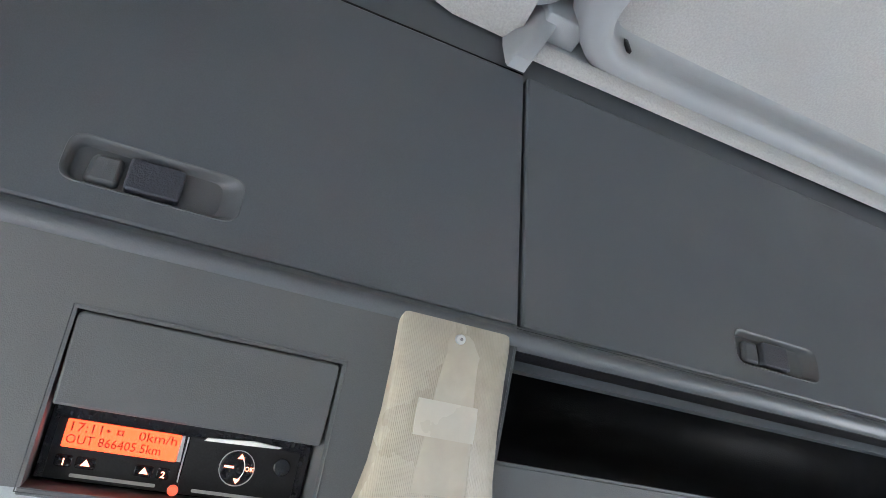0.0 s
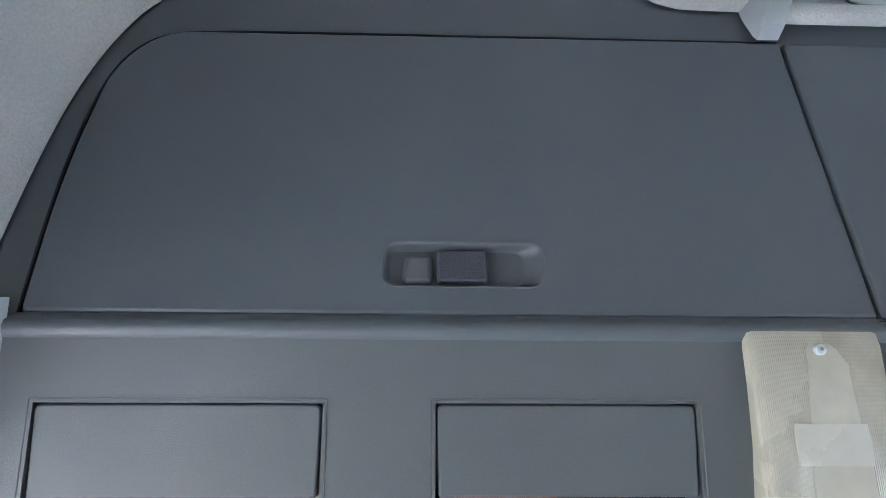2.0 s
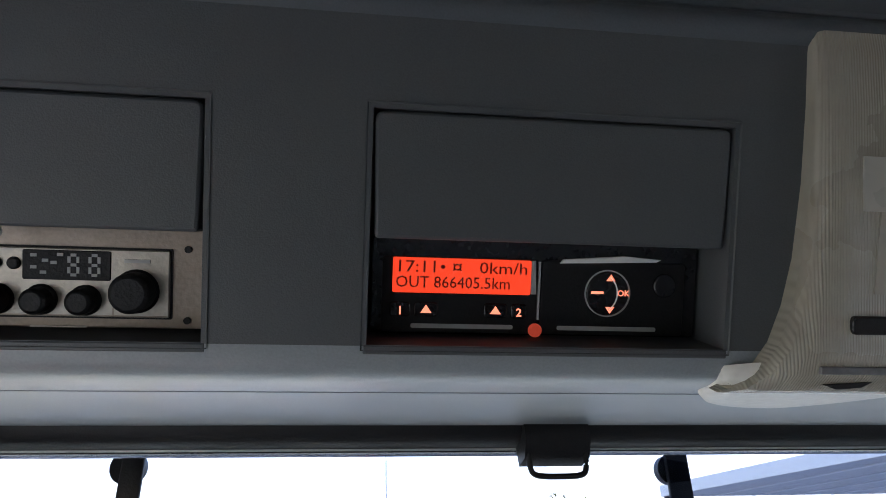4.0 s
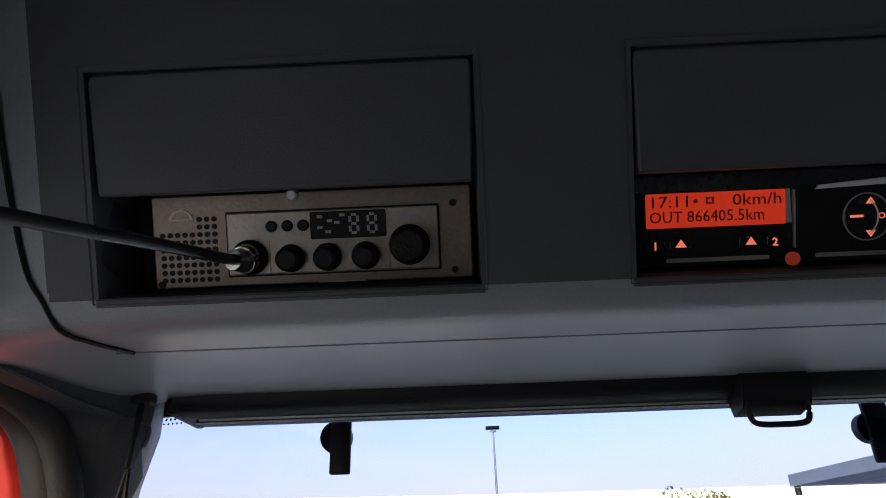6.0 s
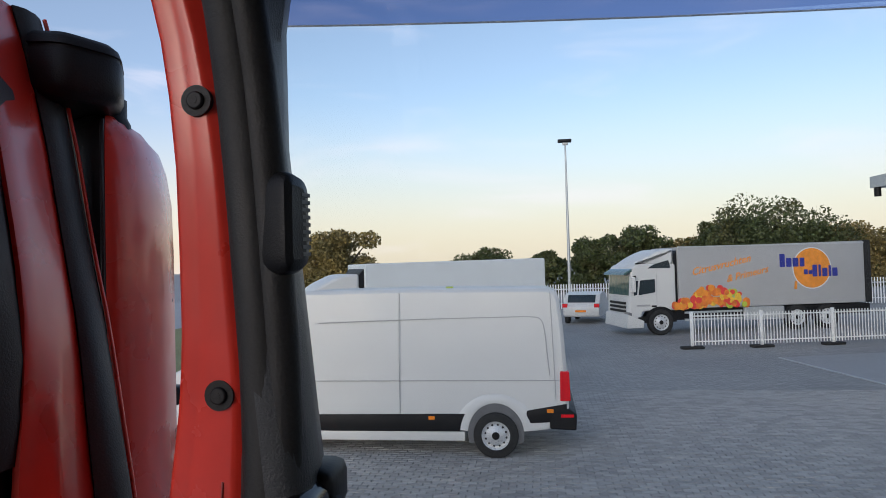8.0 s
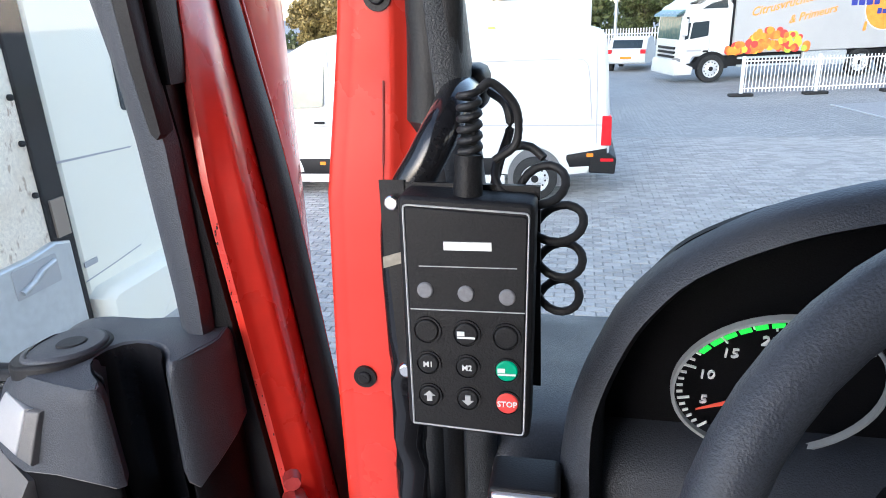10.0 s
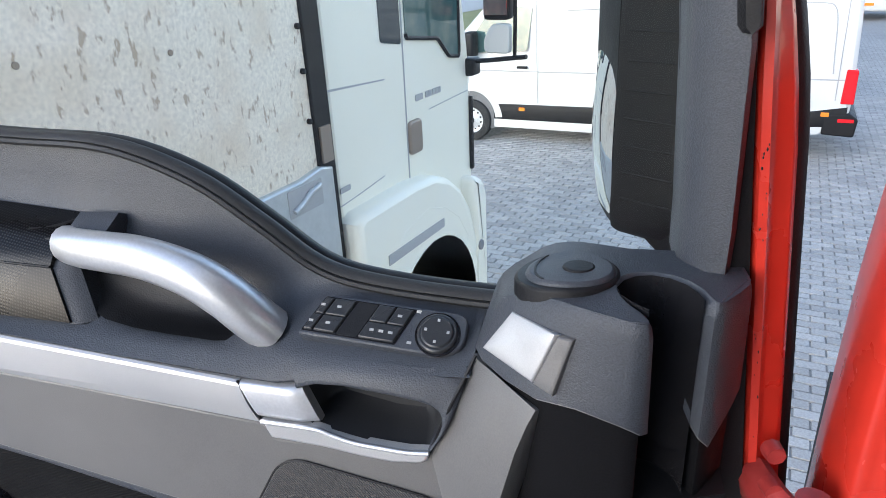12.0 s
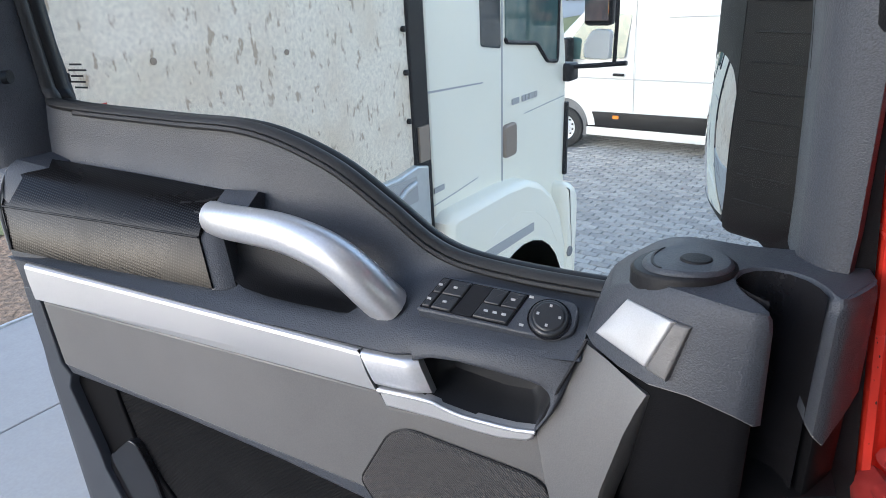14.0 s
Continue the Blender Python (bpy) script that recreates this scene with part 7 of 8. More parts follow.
for pts in ([(-2.42, 2.54), (-2.43, 0.52)], [(-0.06, 2.50), (-0.02, 0.9)], [(-4.255, 2.50), (-4.18, 0.66)], [(-5.42, 1.45), (-5.40, 0.80)]):
    part("panel_seam", tube([van_at(x, z, 0.003) for x, z in [(pts[0][0] + (pts[1][0] - pts[0][0]) * k / 8, pts[0][1] + (pts[1][1] - pts[0][1]) * k / 8) for k in range(9)]], 0.006, 5), GREY_PRINT, van)
for z, x0, x1 in ((1.17, 0.05, -5.3),):
    part("body_crease", tube([van_at(x0 + (x1 - x0) * k / 8, z + (0.02 if z > 2 else 0), -0.006) for k in range(9)], 0.007, 6), GREY_PRINT, van)
part("panel_swage", tube([van_at(p.x, p.y, -0.001) for p in smooth_path([(-3.75, 2.085, 0), (-2.46, 2.115, 0), (-0.8, 2.135, 0), (-0.32, 2.13, 0), (-0.20, 2.07, 0), (-0.155, 1.9, 0), (-0.13, 1.6, 0), (-0.10, 1.25, 0)], 5)], 0.007, 6), GREY_PRINT, van)
for cx in (-0.94, -5.35):
    part("wheel_well", plate([(cx + 0.43 * math.cos(a), 0.36 + 0.47 * math.sin(a)) for a in np.linspace(-0.3, math.pi + 0.3, 19)], van_at, -0.05, 0.006), MAT, van, "grey wheel well liner")
    flare = []
    for a in np.linspace(0.10, math.pi - 0.10, 21):
        c_, s_ = math.cos(a), math.sin(a)
        flare.append([van_at(cx + r_ * c_ * (1.16 if r_ > 0.5 else 1.0), 0.36 + (r_ + 0.04) * s_, d) for r_, d in ((0.425, -0.03), (0.43, 0.022), (0.45, 0.028), (0.50, 0.024), (0.55, 0.008), (0.575, -0.01))])
    part("wheel_arch", loft(flare, closed=False), WHITE_PAINT, van, "flared white wheel arch")
    wheel_at((cx, VY - 0.075, 0.345), 0.345, 0.2, van, (0, -1, 0))

part("door_window", plate(rounded([(-4.37, 1.49), (-5.32, 1.45), (-5.46, 1.52), (-4.98, 2.16), (-4.30, 2.14)], 0.05), van_at, -0.01, 0.006), TEAL_GLASS, van, "cab side window")
part("door_handle", plate(rect(-4.54, 1.215, -4.36, 1.255, 0.015), van_at, 0.0, 0.03, 0.01), BLACK, van)
part("roof_marker", box((-1.72, VY + 0.45, 2.575), (-1.60, VY + 0.50, 2.612), 0.01), LIME, van, "small yellow-green roof mark")
part("van_mirror", box((-5.36, VY - 0.26, 1.40), (-5.20, VY - 0.02, 1.80), 0.04), BLACK, van, "black door mirror")
part("windscreen", plate(rounded([(-5.06, 2.20), (-5.72, 1.58), (-5.60, 1.58), (-4.98, 2.20)], 0.02), lambda a, b, c: Vector((a - 0.02, VY + 1.0 - c, b + 0.02)), -0.8, 0.8), DARK_GLASS, van)

# cream cab truck beside us, facing the same way
SX = -2.35
mt = thing("cab_truck", (-3.5, 3.2, 0), "cream white truck cab with a black wheel arch", "truck")


def side_at(y, z, d):
    return Vector((SX + d, y, z))


cabp = rounded([(2.40, 1.05), (2.40, 3.15), (3.45, 3.22), (3.72, 2.95), (3.84, 2.30), (3.85, 1.10)], [0.06, 0.1, 0.1, 0.12, 0.08, 0.08], 4)
part("cab", plate(cabp, side_at, -2.3, 0.0, 0.03), CREAM_PAINT, mt, "cream painted cab")
part("rear_window", plate(rounded([(2.855, 2.486), (3.042, 2.458), (3.042, 3.0), (2.855, 3.0)], 0.02), side_at, -0.01, 0.004), DARK_GLASS, mt, "dark narrow side window")
part("door_window", plate(rounded([(3.09, 2.483), (3.43, 2.445), (3.56, 2.335), (3.69, 2.318), (3.70, 2.95), (3.09, 3.02)], 0.02), side_at, -0.01, 0.005), TEAL_GLASS, mt, "door window with painted reflections")
part("window_frame", tube([side_at(y, z, 0.004) for y, z in rounded([(3.09, 2.483), (3.43, 2.445), (3.56, 2.335), (3.69, 2.318), (3.70, 2.95), (3.09, 3.02)], 0.02)], 0.012, 6), BLACK, mt)
part("door_seam", tube([side_at(y, z, 0.0) for y, z in ((3.064, 3.05), (3.062, 2.67), (3.051, 2.13), (3.042, 1.72))], 0.006, 5), GREY_PRINT, mt)
part("dirt_line", plate([(2.405, 2.335), (2.86, 2.312), (2.875, 2.318), (2.405, 2.345)], side_at, 0.0, 0.002), GREY_PRINT, mt, "dark scuffed line")
for a, w in ((3.155, 0.075), (3.265, 0.03), (3.30, 0.03), (3.345, 0.028), (3.378, 0.028), (3.411, 0.028)):
    part("model_badge", plate(rect(a, 2.155, a + w, 2.187), side_at, 0.0, 0.006), GREY_PRINT, mt, "grey badge drawn as bars")
part("door_line", tube([side_at(y, z, 0.0) for y, z in ((3.30, 2.085), (3.60, 2.095), (3.80, 2.10))], 0.003, 5), GREY_PRINT, mt)
part("door_handle", plate(rounded([(3.055, 1.885), (3.185, 1.885), (3.185, 2.065), (3.055, 2.065)], 0.03), side_at, -0.01, 0.02, 0.01), BRASS, mt, "brown door handle recess")
part("front_corner", plate(rounded([(3.80, 1.60), (3.835, 1.60), (3.84, 2.06), (3.81, 2.06)], 0.01), side_at, -0.02, 0.02, 0.006), BLACK, mt)
part("front_fairing", plate(rounded([(3.62, 0.75), (3.86, 0.75), (3.87, 1.45), (3.80, 1.56), (3.66, 1.60)], 0.06), side_at, -2.3, 0.10, 0.05), CREAM_PAINT, mt)
fend = [(2.40, 1.30), (2.40, 1.74), (2.46, 1.775), (2.95, 1.775), (3.16, 1.755), (3.33, 1.69), (3.48, 1.58), (3.60, 1.42), (3.68, 1.2), (3.70, 0.80), (3.62, 0.80)] + [(3.10 + 0.50 * math.cos(a), 0.82 + 0.53 * math.sin(a)) for a in np.linspace(0, math.pi, 15)] + [(2.55, 0.80), (2.50, 1.2)]
part("wheel_arch", plate(fend, side_at, -0.5, 0.10, 0.04), CREAM_PAINT, mt, "cream wheel arch")
part("arch_liner", plate([(3.10 + 0.50 * math.cos(a), 0.82 + 0.53 * math.sin(a)) for a in np.linspace(0, math.pi, 15)], side_at, -0.5, 0.02), BLACK, mt)
part("fender_step", plate([(2.62, 1.500), (3.22, 1.485), (3.22, 1.435), (2.62, 1.445)], side_at, 0.10, 0.106), GREY_PRINT, mt)
wheel_at((SX + 0.09, 3.10, 0.50), 0.50, 0.3, mt, (1, 0, 0))
part("side_lamp", disc(side_at, 3.72, 1.12, 0.035, 0.08, 0.112, 0.006, 14), LENS, mt, "round clear side lamp")
part("fender_crease", tube([side_at(y, z, 0.0975) for y, z in ((2.62, 1.40), (2.80, 1.56), (3.05, 1.60), (3.25, 1.54), (3.42, 1.42), (3.54, 1.25))], 0.004, 5), CREAM_PAINT, mt)
part("panel_line", tube([side_at(y, z, 0.0) for y, z in ((2.41, 1.815), (2.60, 1.83), (2.80, 1.85))], 0.003, 5), GREY_PRINT, mt)
part("small_badge", plate(rect(2.42, 1.875, 2.50, 1.90), side_at, 0.0, 0.005), GREY_PRINT, mt)
part("mirror_mount", box((SX - 0.06, 3.78, 2.185), (SX + 0.05, 3.90, 2.290), 0.015), BLACK, mt, "black mirror mount")
part("mirror_arm", tube([(SX + 0.0, 3.84, 2.265), (SX + 0.15, 3.85, 2.275), (SX + 0.36, 3.86, 2.295)], (0.022, 0.014), 8), BLACK, mt, "black mirror arm")
part("mirror_stay", tube([(SX + 0.285, 3.86, 2.285), (SX + 0.290, 3.86, 2.50), (SX + 0.29, 3.86, 2.95)], 0.012, 8), BLACK, mt)
part("mirror", box((SX + 0.095, 3.83, 2.500), (SX + 0.262, 3.93, 2.92), 0.025), BLACK, mt, "black wing mirror")
part("mirror_face", box((SX + 0.108, 3.822, 2.530), (SX + 0.250, 3.829, 2.90), 0.0), MIRROR, mt)
# white colour here stands in for the bright reflection in the lower mirror
part("wide_mirror", plate(rounded([(0.098, 2.318), (0.258, 2.310), (0.262, 2.478), (0.150, 2.482), (0.098, 2.40)], 0.03), lambda a, b, c: Vector((SX + a, 3.86 - c, b)), -0.03, 0.022, 0.008), WHITE_PLASTIC, mt, "wide angle mirror with its pale reflection painted on")
# its body: dirty board side, black corner post, alloy drop side
tb = thing("truck_body", (-3.5, 1.6, 0.9), "beige scratched load body behind a truck cab", "truck body")
part("board", plate([(0.84, 2.03), (2.262, 2.03), (2.262, 3.6), (0.84, 3.6)], side_at, -0.06, 0.02, 0.004), PLY, tb, "beige board stained with rust and scratches")
part("corner_post", plate(rect(2.262, 1.45, 2.378, 3.6, 0.01), side_at, -0.3, 0.03, 0.008), BLACK, tb, "black corner post")
part("drop_side", plate([(0.84, 1.45), (2.335, 1.45), (2.335, 2.035), (2.255, 2.055), (2.12, 2.035), (1.55, 2.030), (0.84, 2.030)], side_at, -0.03, 0.045, 0.01), ALU, tb, "alloy drop side")
part("latch_recess", plate(rect(2.02, 1.90, 2.24, 2.015, 0.01), side_at, 0.044, 0.048), GREY_PRINT, tb)
part("latch", tube([side_at(y, z, 0.055) for y, z in ((2.04, 1.925), (2.10, 1.945), (2.15, 1.975), (2.22, 1.99))], 0.012, 8), GALV, tb, "steel latch")
part("post_plate", plate(rect(2.285, 2.06, 2.355, 2.215), side_at, 0.03, 0.04), BRASS, tb)
for z in (2.25, 2.45, 2.62, 2.80):
    part("stud", disc(side_at, 2.238, z, 0.012, 0.02, 0.035, 0.004, 10), BLACK, tb)
for y, z in ((1.14, 2.63), (1.62, 2.60), (1.32, 2.80), (1.95, 2.75)):
    part("knot", disc(side_at, y, z, 0.010, 0.02, 0.0235, 0.001, 9), BRASS, tb, "rusty nail head")
part("chassis", box((-3.2, 1.5, 1.1), (-2.5, 2.9, 1.4)), BLACK, tb, "black chassis")

# grey box truck with a fruit picture
ht = thing("box_truck", (6.0, 27.0, 0), "white cab box truck with a grey printed body", "truck")
HA = math.atan2(2.1, 8.0)
HO = Vector((5.2, 27.05, 0))
hu, hn = Vector((math.cos(HA), math.sin(HA), 0)), Vector((math.sin(HA), -math.cos(HA), 0))


def ht_at(a, z, d):
    return HO + hu * a + hn * d + Vector((0, 0, z))


part("box_body", plate(rounded([(0.0, 1.0), (7.95, 1.0), (7.95, 3.50), (0.0, 3.42)], 0.05), ht_at, -2.4, 0.0, 0.02), GREY_BOX, ht, "grey box body")
part("roof_rail", plate(rect(0.0, 3.40, 7.95, 3.45), ht_at, -0.02, 0.015), GALV, ht)
part("end_post", plate(rect(8.22, 1.0, 7.952, 3.52), ht_at, -2.4, 0.02), TYRE, ht)
cabh = rounded([(-0.12, 0.95), (-0.12, 2.78), (-1.70, 2.80), (-1.90, 2.66), (-1.97, 2.35), (-2.02, 1.55), (-2.06, 0.62), (-1.60, 0.58), (-1.50, 0.95)], [0.08, 0.09, 0.12, 0.1, 0.1, 0.08, 0.08, 0.08, 0.08], 4)
part("cab", plate(cabh, ht_at, -2.3, 0.0, 0.06), WHITE_PAINT, ht, "white cab with a roof spoiler")
part("roof_spoiler", plate(rounded([(-0.15, 2.74), (-0.15, 3.36), (-0.45, 3.38), (-0.95, 3.22), (-1.45, 2.96), (-1.76, 2.74)], [0.02, 0.04, 0.15, 0.3, 0.3, 0.02], 4), ht_at, -2.2, -0.05, 0.10), WHITE_PAINT, ht, "white curved roof spoiler")
part("spoiler_opening", plate(rounded([(-0.32, 2.62), (-1.28, 2.62), (-0.98, 2.78), (-0.40, 2.93)], 0.03), ht_at, -0.03, 0.014), DARK_GLASS, ht, "dark side opening below the spoiler")
part("cab_window", plate(rounded([(-0.98, 1.68), (-1.66, 1.58), (-1.58, 2.16), (-0.98, 2.20)], 0.04), ht_at, -0.01, 0.012), DARK_GLASS, ht, "cab side window")
part("quarter_window", plate(rounded([(-1.72, 1.60), (-1.86, 1.56), (-1.80, 2.12), (-1.66, 2.16)], 0.03), ht_at, -0.01, 0.010), DARK_GLASS, ht)
part("windscreen", plate([(-2.035, 1.58), (-1.985, 2.36), (-1.9, 2.36), (-1.95, 1.58)], ht_at, -2.18, -0.10), TEAL_GLASS, ht)
part("sun_shield", plate([(-2.24, 2.38), (-2.22, 2.46), (-1.92, 2.62), (-1.92, 2.52)], ht_at, -2.2, 0.03), TEAL_GLASS, ht)
part("spoiler_gap", plate([(-0.13, 1.0), (-0.01, 1.0), (-0.01, 3.30), (-0.13, 3.05)], ht_at, -2.2, -0.1), BLACK, ht)
part("cab_mirror", plate(rounded([(-1.98, 1.72), (-1.84, 1.72), (-1.84, 2.30), (-1.98, 2.30)], 0.03), ht_at, 0.06, 0.22, 0.02), WHITE_PAINT, ht, "pale door mirror")
part("mirror_back", plate(rounded([(-1.85, 1.95), (-1.82, 1.95), (-1.82, 2.36), (-1.85, 2.36)], 0.01), ht_at, 0.02, 0.20), BLACK, ht)
part("front_bumper", plate(rounded([(-2.20, 0.30), (-1.50, 0.30), (-1.46, 0.58), (-2.14, 0.86)], 0.04), ht_at, -2.3, 0.03, 0.03), WHITE_PAINT, ht, "white front bumper")
for z in (0.90, 1.06, 1.22):
    part("grille_bar", plate(rect(-2.10, z, -2.03, z + 0.09, 0.01), ht_at, -1.95, -0.35), BLACK, ht)
part("headlamp", plate(rounded([(-2.12, 0.66), (-1.98, 0.64), (-1.96, 0.90), (-2.09, 0.94)], 0.02), ht_at, -0.40, 0.02), LENS, ht)
part("door_seam", tube([ht_at(a, z, 0.004) for a, z in ((-0.90, 2.40), (-0.92, 1.2), (-0.96, 1.0))], 0.008, 5), GREY_PRINT, ht)
part("name_writing", plate(rect(-1.75, 1.14, -1.20, 1.21), ht_at, 0.0, 0.008), GREY_PRINT, ht)
part("cab_handle", plate(rect(-1.14, 1.10, -0.94, 1.17, 0.02), ht_at, 0.0, 0.02), BLACK, ht)
part("arch", plate([(-0.8 + 0.66 * math.cos(a), 0.50 + 0.62 * math.sin(a)) for a in np.linspace(0, math.pi, 15)], ht_at, -0.3, 0.015), BLACK, ht, "black wheel arch")
part("cab_step", plate(rounded([(-1.72, 0.50), (-1.40, 0.50), (-1.36, 0.74), (-1.72, 0.72)], 0.03), ht_at, -0.3, 0.018), BLACK, ht, "black cab step")
part("chassis", box((-0.2, 0.1, 0.55), (8.2, 2.2, 0.95), 0, m=Matrix.Translation(HO) @ Matrix.Rotation(HA, 4, "Z")), BLACK, ht, "black chassis")
part("side_guard", plate(rect(0.2, 0.52, 2.6, 0.60), ht_at, -0.02, 0.03), GALV, ht)
part("side_guard", plate(rect(0.2, 0.80, 2.6, 0.88), ht_at, -0.02, 0.03), GALV, ht)
part("tank", plate(rounded([(2.7, 0.45), (4.4, 0.45), (4.4, 0.98), (2.7, 0.98)], 0.08), ht_at, -0.6, 0.02, 0.03), GALV, ht)
for a in (-0.8, 4.9, 6.2):
    wheel_at(tuple(ht_at(a, 0.5, 0.08)), 0.5, 0.3, ht, tuple(hn))
# printed picture: fruit heap, a round orange mark with blue letters drawn as bars, two lines of orange bars
random.seed(5)
for k in range(110):
    a, z = random.uniform(-0.25, 2.85), random.uniform(1.08, 1.85)
    if z > 1.25 + 0.6 * math.sin(max(0.0, min(3.1, a)) / 3.1 * math.pi):
        z = 1.1
    part("fruit_print", disc(ht_at, a - (0.3 if k < 4 else 0), z, random.uniform(0.10, 0.16), 0.0, 0.006 + 0.0003 * k, 0, 12), random.choice((FRUIT, ORANGE, FRUIT, REDBTN, ORANGE, FRUIT, LEMON) if a < 2.0 else (FRUIT, LEMON, LIME, REDBTN, ORANGE)), ht, "printed fruit")
part("round_mark", disc(ht_at, 5.65, 2.45, 0.80, 0.0, 0.008, 0, 36), ORANGE, ht, "large orange disc")
part("round_mark_rim", ring(ht_at, 5.65, 2.45, 0.80, 0.84, 0.0, 0.010, 40), WHITE, ht)
x = 4.27
for w, h in ((0.22, 0.5), (0.22, 0.34), (0.24, 0.34), (0.2, 0.34)):
    part("blue_bar", plate(rect(x, 2.52, x + w, 2.52 + h * 1.05, 0.03), ht_at, 0.008, 0.018), BLUE, ht)
    x += w + 0.06
x = 5.30
for w, h in ((0.16, 0.2), (0.16, 0.16)):
    part("blue_bar", plate(rect(x, 2.20, x + w, 2.20 + h, 0.02), ht_at, 0.008, 0.018), BLUE, ht)
    x += w + 0.04
x = 5.67
for w, h in ((0.2, 0.48), (0.1, 0.48), (0.22, 0.34), (0.1, 0.44), (0.22, 0.34)):
    part("blue_bar", plate(rect(x, 2.10, x + w, 2.10 + h, 0.03), ht_at, 0.008, 0.018), BLUE, ht)
    x += w + 0.06
part("drip", plate(rounded([(4.85, 1.62), (4.97, 1.62), (5.0, 1.95), (4.9, 1.95)], 0.04), ht_at, 0.0, 0.01), ORANGE, ht)
for text, a0, z0, size in (("Citrusvruchten", 0.55, 2.28, 0.42), ("& Primeurs", 2.0, 1.98, 0.40)):
    slant = lambda a, b, c, a0=a0, z0=z0: ht_at(a0 + 0.97 * a - 0.0 * b, z0 + 0.20 * a + b, c)
    part("writing", letters(text, size, slant, 0.0, 0.008, 0, 0, bold=0.006, shear=0.2), ORANGE, ht, "orange slanted lettering", smooth=0)

# white box lorry behind the van
bt = thing("box_lorry", (-3, 20, 0), "pale white box lorry behind the van", "truck")
BA = math.atan2(5.3, 4.55) * 0.55
BO = Vector((-4.8, 17.1, 0))
bu, bn_ = Vector((math.cos(BA), math.sin(BA), 0)), Vector((math.sin(BA), -math.cos(BA), 0))


def bt_at(a, z, d):
    return BO + bu * a + bn_ * d + Vector((0, 0, z))


part("box_body", plate(rounded([(0.0, 0.9), (5.35, 0.9), (5.35, 3.10), (0.0, 3.06)], 0.06), bt_at, -2.4, 0.0, 0.03), BOX_WHITE, bt, "pale box body")
part("gap", plate([(-0.15, 1.2), (0.02, 1.2), (0.02, 2.95), (-0.15, 2.75)], bt_at, -2.2, -0.08), BLACK, bt)
part("cab", plate(rounded([(-0.15, 0.8), (-0.15, 2.80), (-0.6, 2.78), (-1.2, 2.50), (-1.9, 1.9), (-2.1, 0.8)], [0.02, 0.1, 0.15, 0.2, 0.2, 0.05], 4), bt_at, -2.2, 0.0, 0.06), WHITE_PAINT, bt, "white cab")
part("chassis", plate(rect(-1.8, 0.5, 5.2, 0.9), bt_at, -2.0, -0.15), BLACK, bt)
for a in (-1.1, 3.9):
    wheel_at(tuple(bt_at(a, 0.45, 0.0)), 0.45, 0.3, bt, tuple(bn_))

# small white car further off
car = thing("hatchback_car", (1.6, 33, 0), "white hatchback car parked by the far fence", "car")
cp_ = rounded([(-0.1, 0.35), (-0.15, 0.85), (0.15, 1.05), (0.45, 1.42), (1.3, 1.50), (2.0, 1.42), (2.7, 1.0), (3.6, 0.85), (3.75, 0.35)], 0.12, 3)
ca_head, ca_left = Vector((0.24, 0.971, 0)), Vector((-0.971, 0.24, 0))
ca_at = lambda a, z, d: Vector((0.86, 32.0, 0)) + ca_head * a + ca_left * d + Vector((0, 0, z))
part("body", plate(cp_, ca_at, -1.7, 0.0, 0.1), WHITE_PAINT, car)
part("side_window", plate(rounded([(0.45, 1.0), (0.65, 1.36), (1.9, 1.36), (2.45, 1.0)], 0.05), ca_at, 0.0, 0.006), DARK_GLASS, car, "dark side window")
part("rear_window", plate(rounded([(0.07, 1.02), (0.35, 1.37), (0.47, 1.37), (0.2, 1.02)], 0.02), ca_at, -1.5, -0.2), DARK_GLASS, car)
for d0, d1 in ((-0.22, 0.006), (-1.706, -1.48)):
    part("tail_lamp", plate(rect(-0.155, 0.80, 0.12, 0.98, 0.03), ca_at, d0, d1), TAIL_RED, car, "red tail lamp")
part("plate_bar", plate(rect(-0.165, 0.58, -0.10, 0.68), ca_at, -1.1, -0.6), AMBER, car, "plain yellow bar at the rear")
for a in (0.6, 3.0):
    wheel_at(tuple(ca_at(a, 0.3, 0.01)), 0.3, 0.2, car, tuple(ca_left))

# movable white barriers
ends = [(4.67, 22.64), (6.92, 22.95), (9.30, 23.45), (11.75, 24.05), (14.2, 24.7)]
for (xa, ya), (xb, yb) in zip(ends, ends[1:]):
    fb = thing("barrier_fence", (xa, ya, 0), "white steel bar fence panel on a dark foot", "fence", "fence panels")
    d = Vector((xb - xa, yb - ya, 0))
    L = d.length
    ang = math.atan2(d.y, d.x)
    M = Matrix.Translation((xa, ya, 0)) @ Matrix.Rotation(ang, 4, "Z")
    part("post", box((-0.05, -0.04, 0.06), (0.05, 0.04, 1.22), 0.006, 1, M), FENCE_WHITE, fb)
    for z in (0.22, 1.05):
        part("rail", box((0.05, -0.02, z), (L - 0.05, 0.02, z + 0.04), 0, 1, M), FENCE_WHITE, fb)
    n = int(L / 0.105)
    bar = None
    for k in range(1, n):
        a = L * k / n
        if bar is None:
            bar = part("bar", box((-0.012, -0.012, 0.12), (0.012, 0.012, 1.16)), FENCE_WHITE, fb, smooth=0)
            bar.matrix_parent_inverse = Matrix.Identity(4)
            bar.matrix_basis = Matrix.Rotation(ang, 4, "Z") @ Matrix.Translation((a, 0, 0))
        else:
            ob = new("bar", bar.data)
            ob.parent = fb
            ob.matrix_basis = Matrix.Rotation(ang, 4, "Z") @ Matrix.Translation((a, 0, 0))
    part("foot", box((-0.36, -0.14, 0.0), (0.36, 0.14, 0.09), 0.02, 1, M), TYRE, fb, "dark rubber foot")
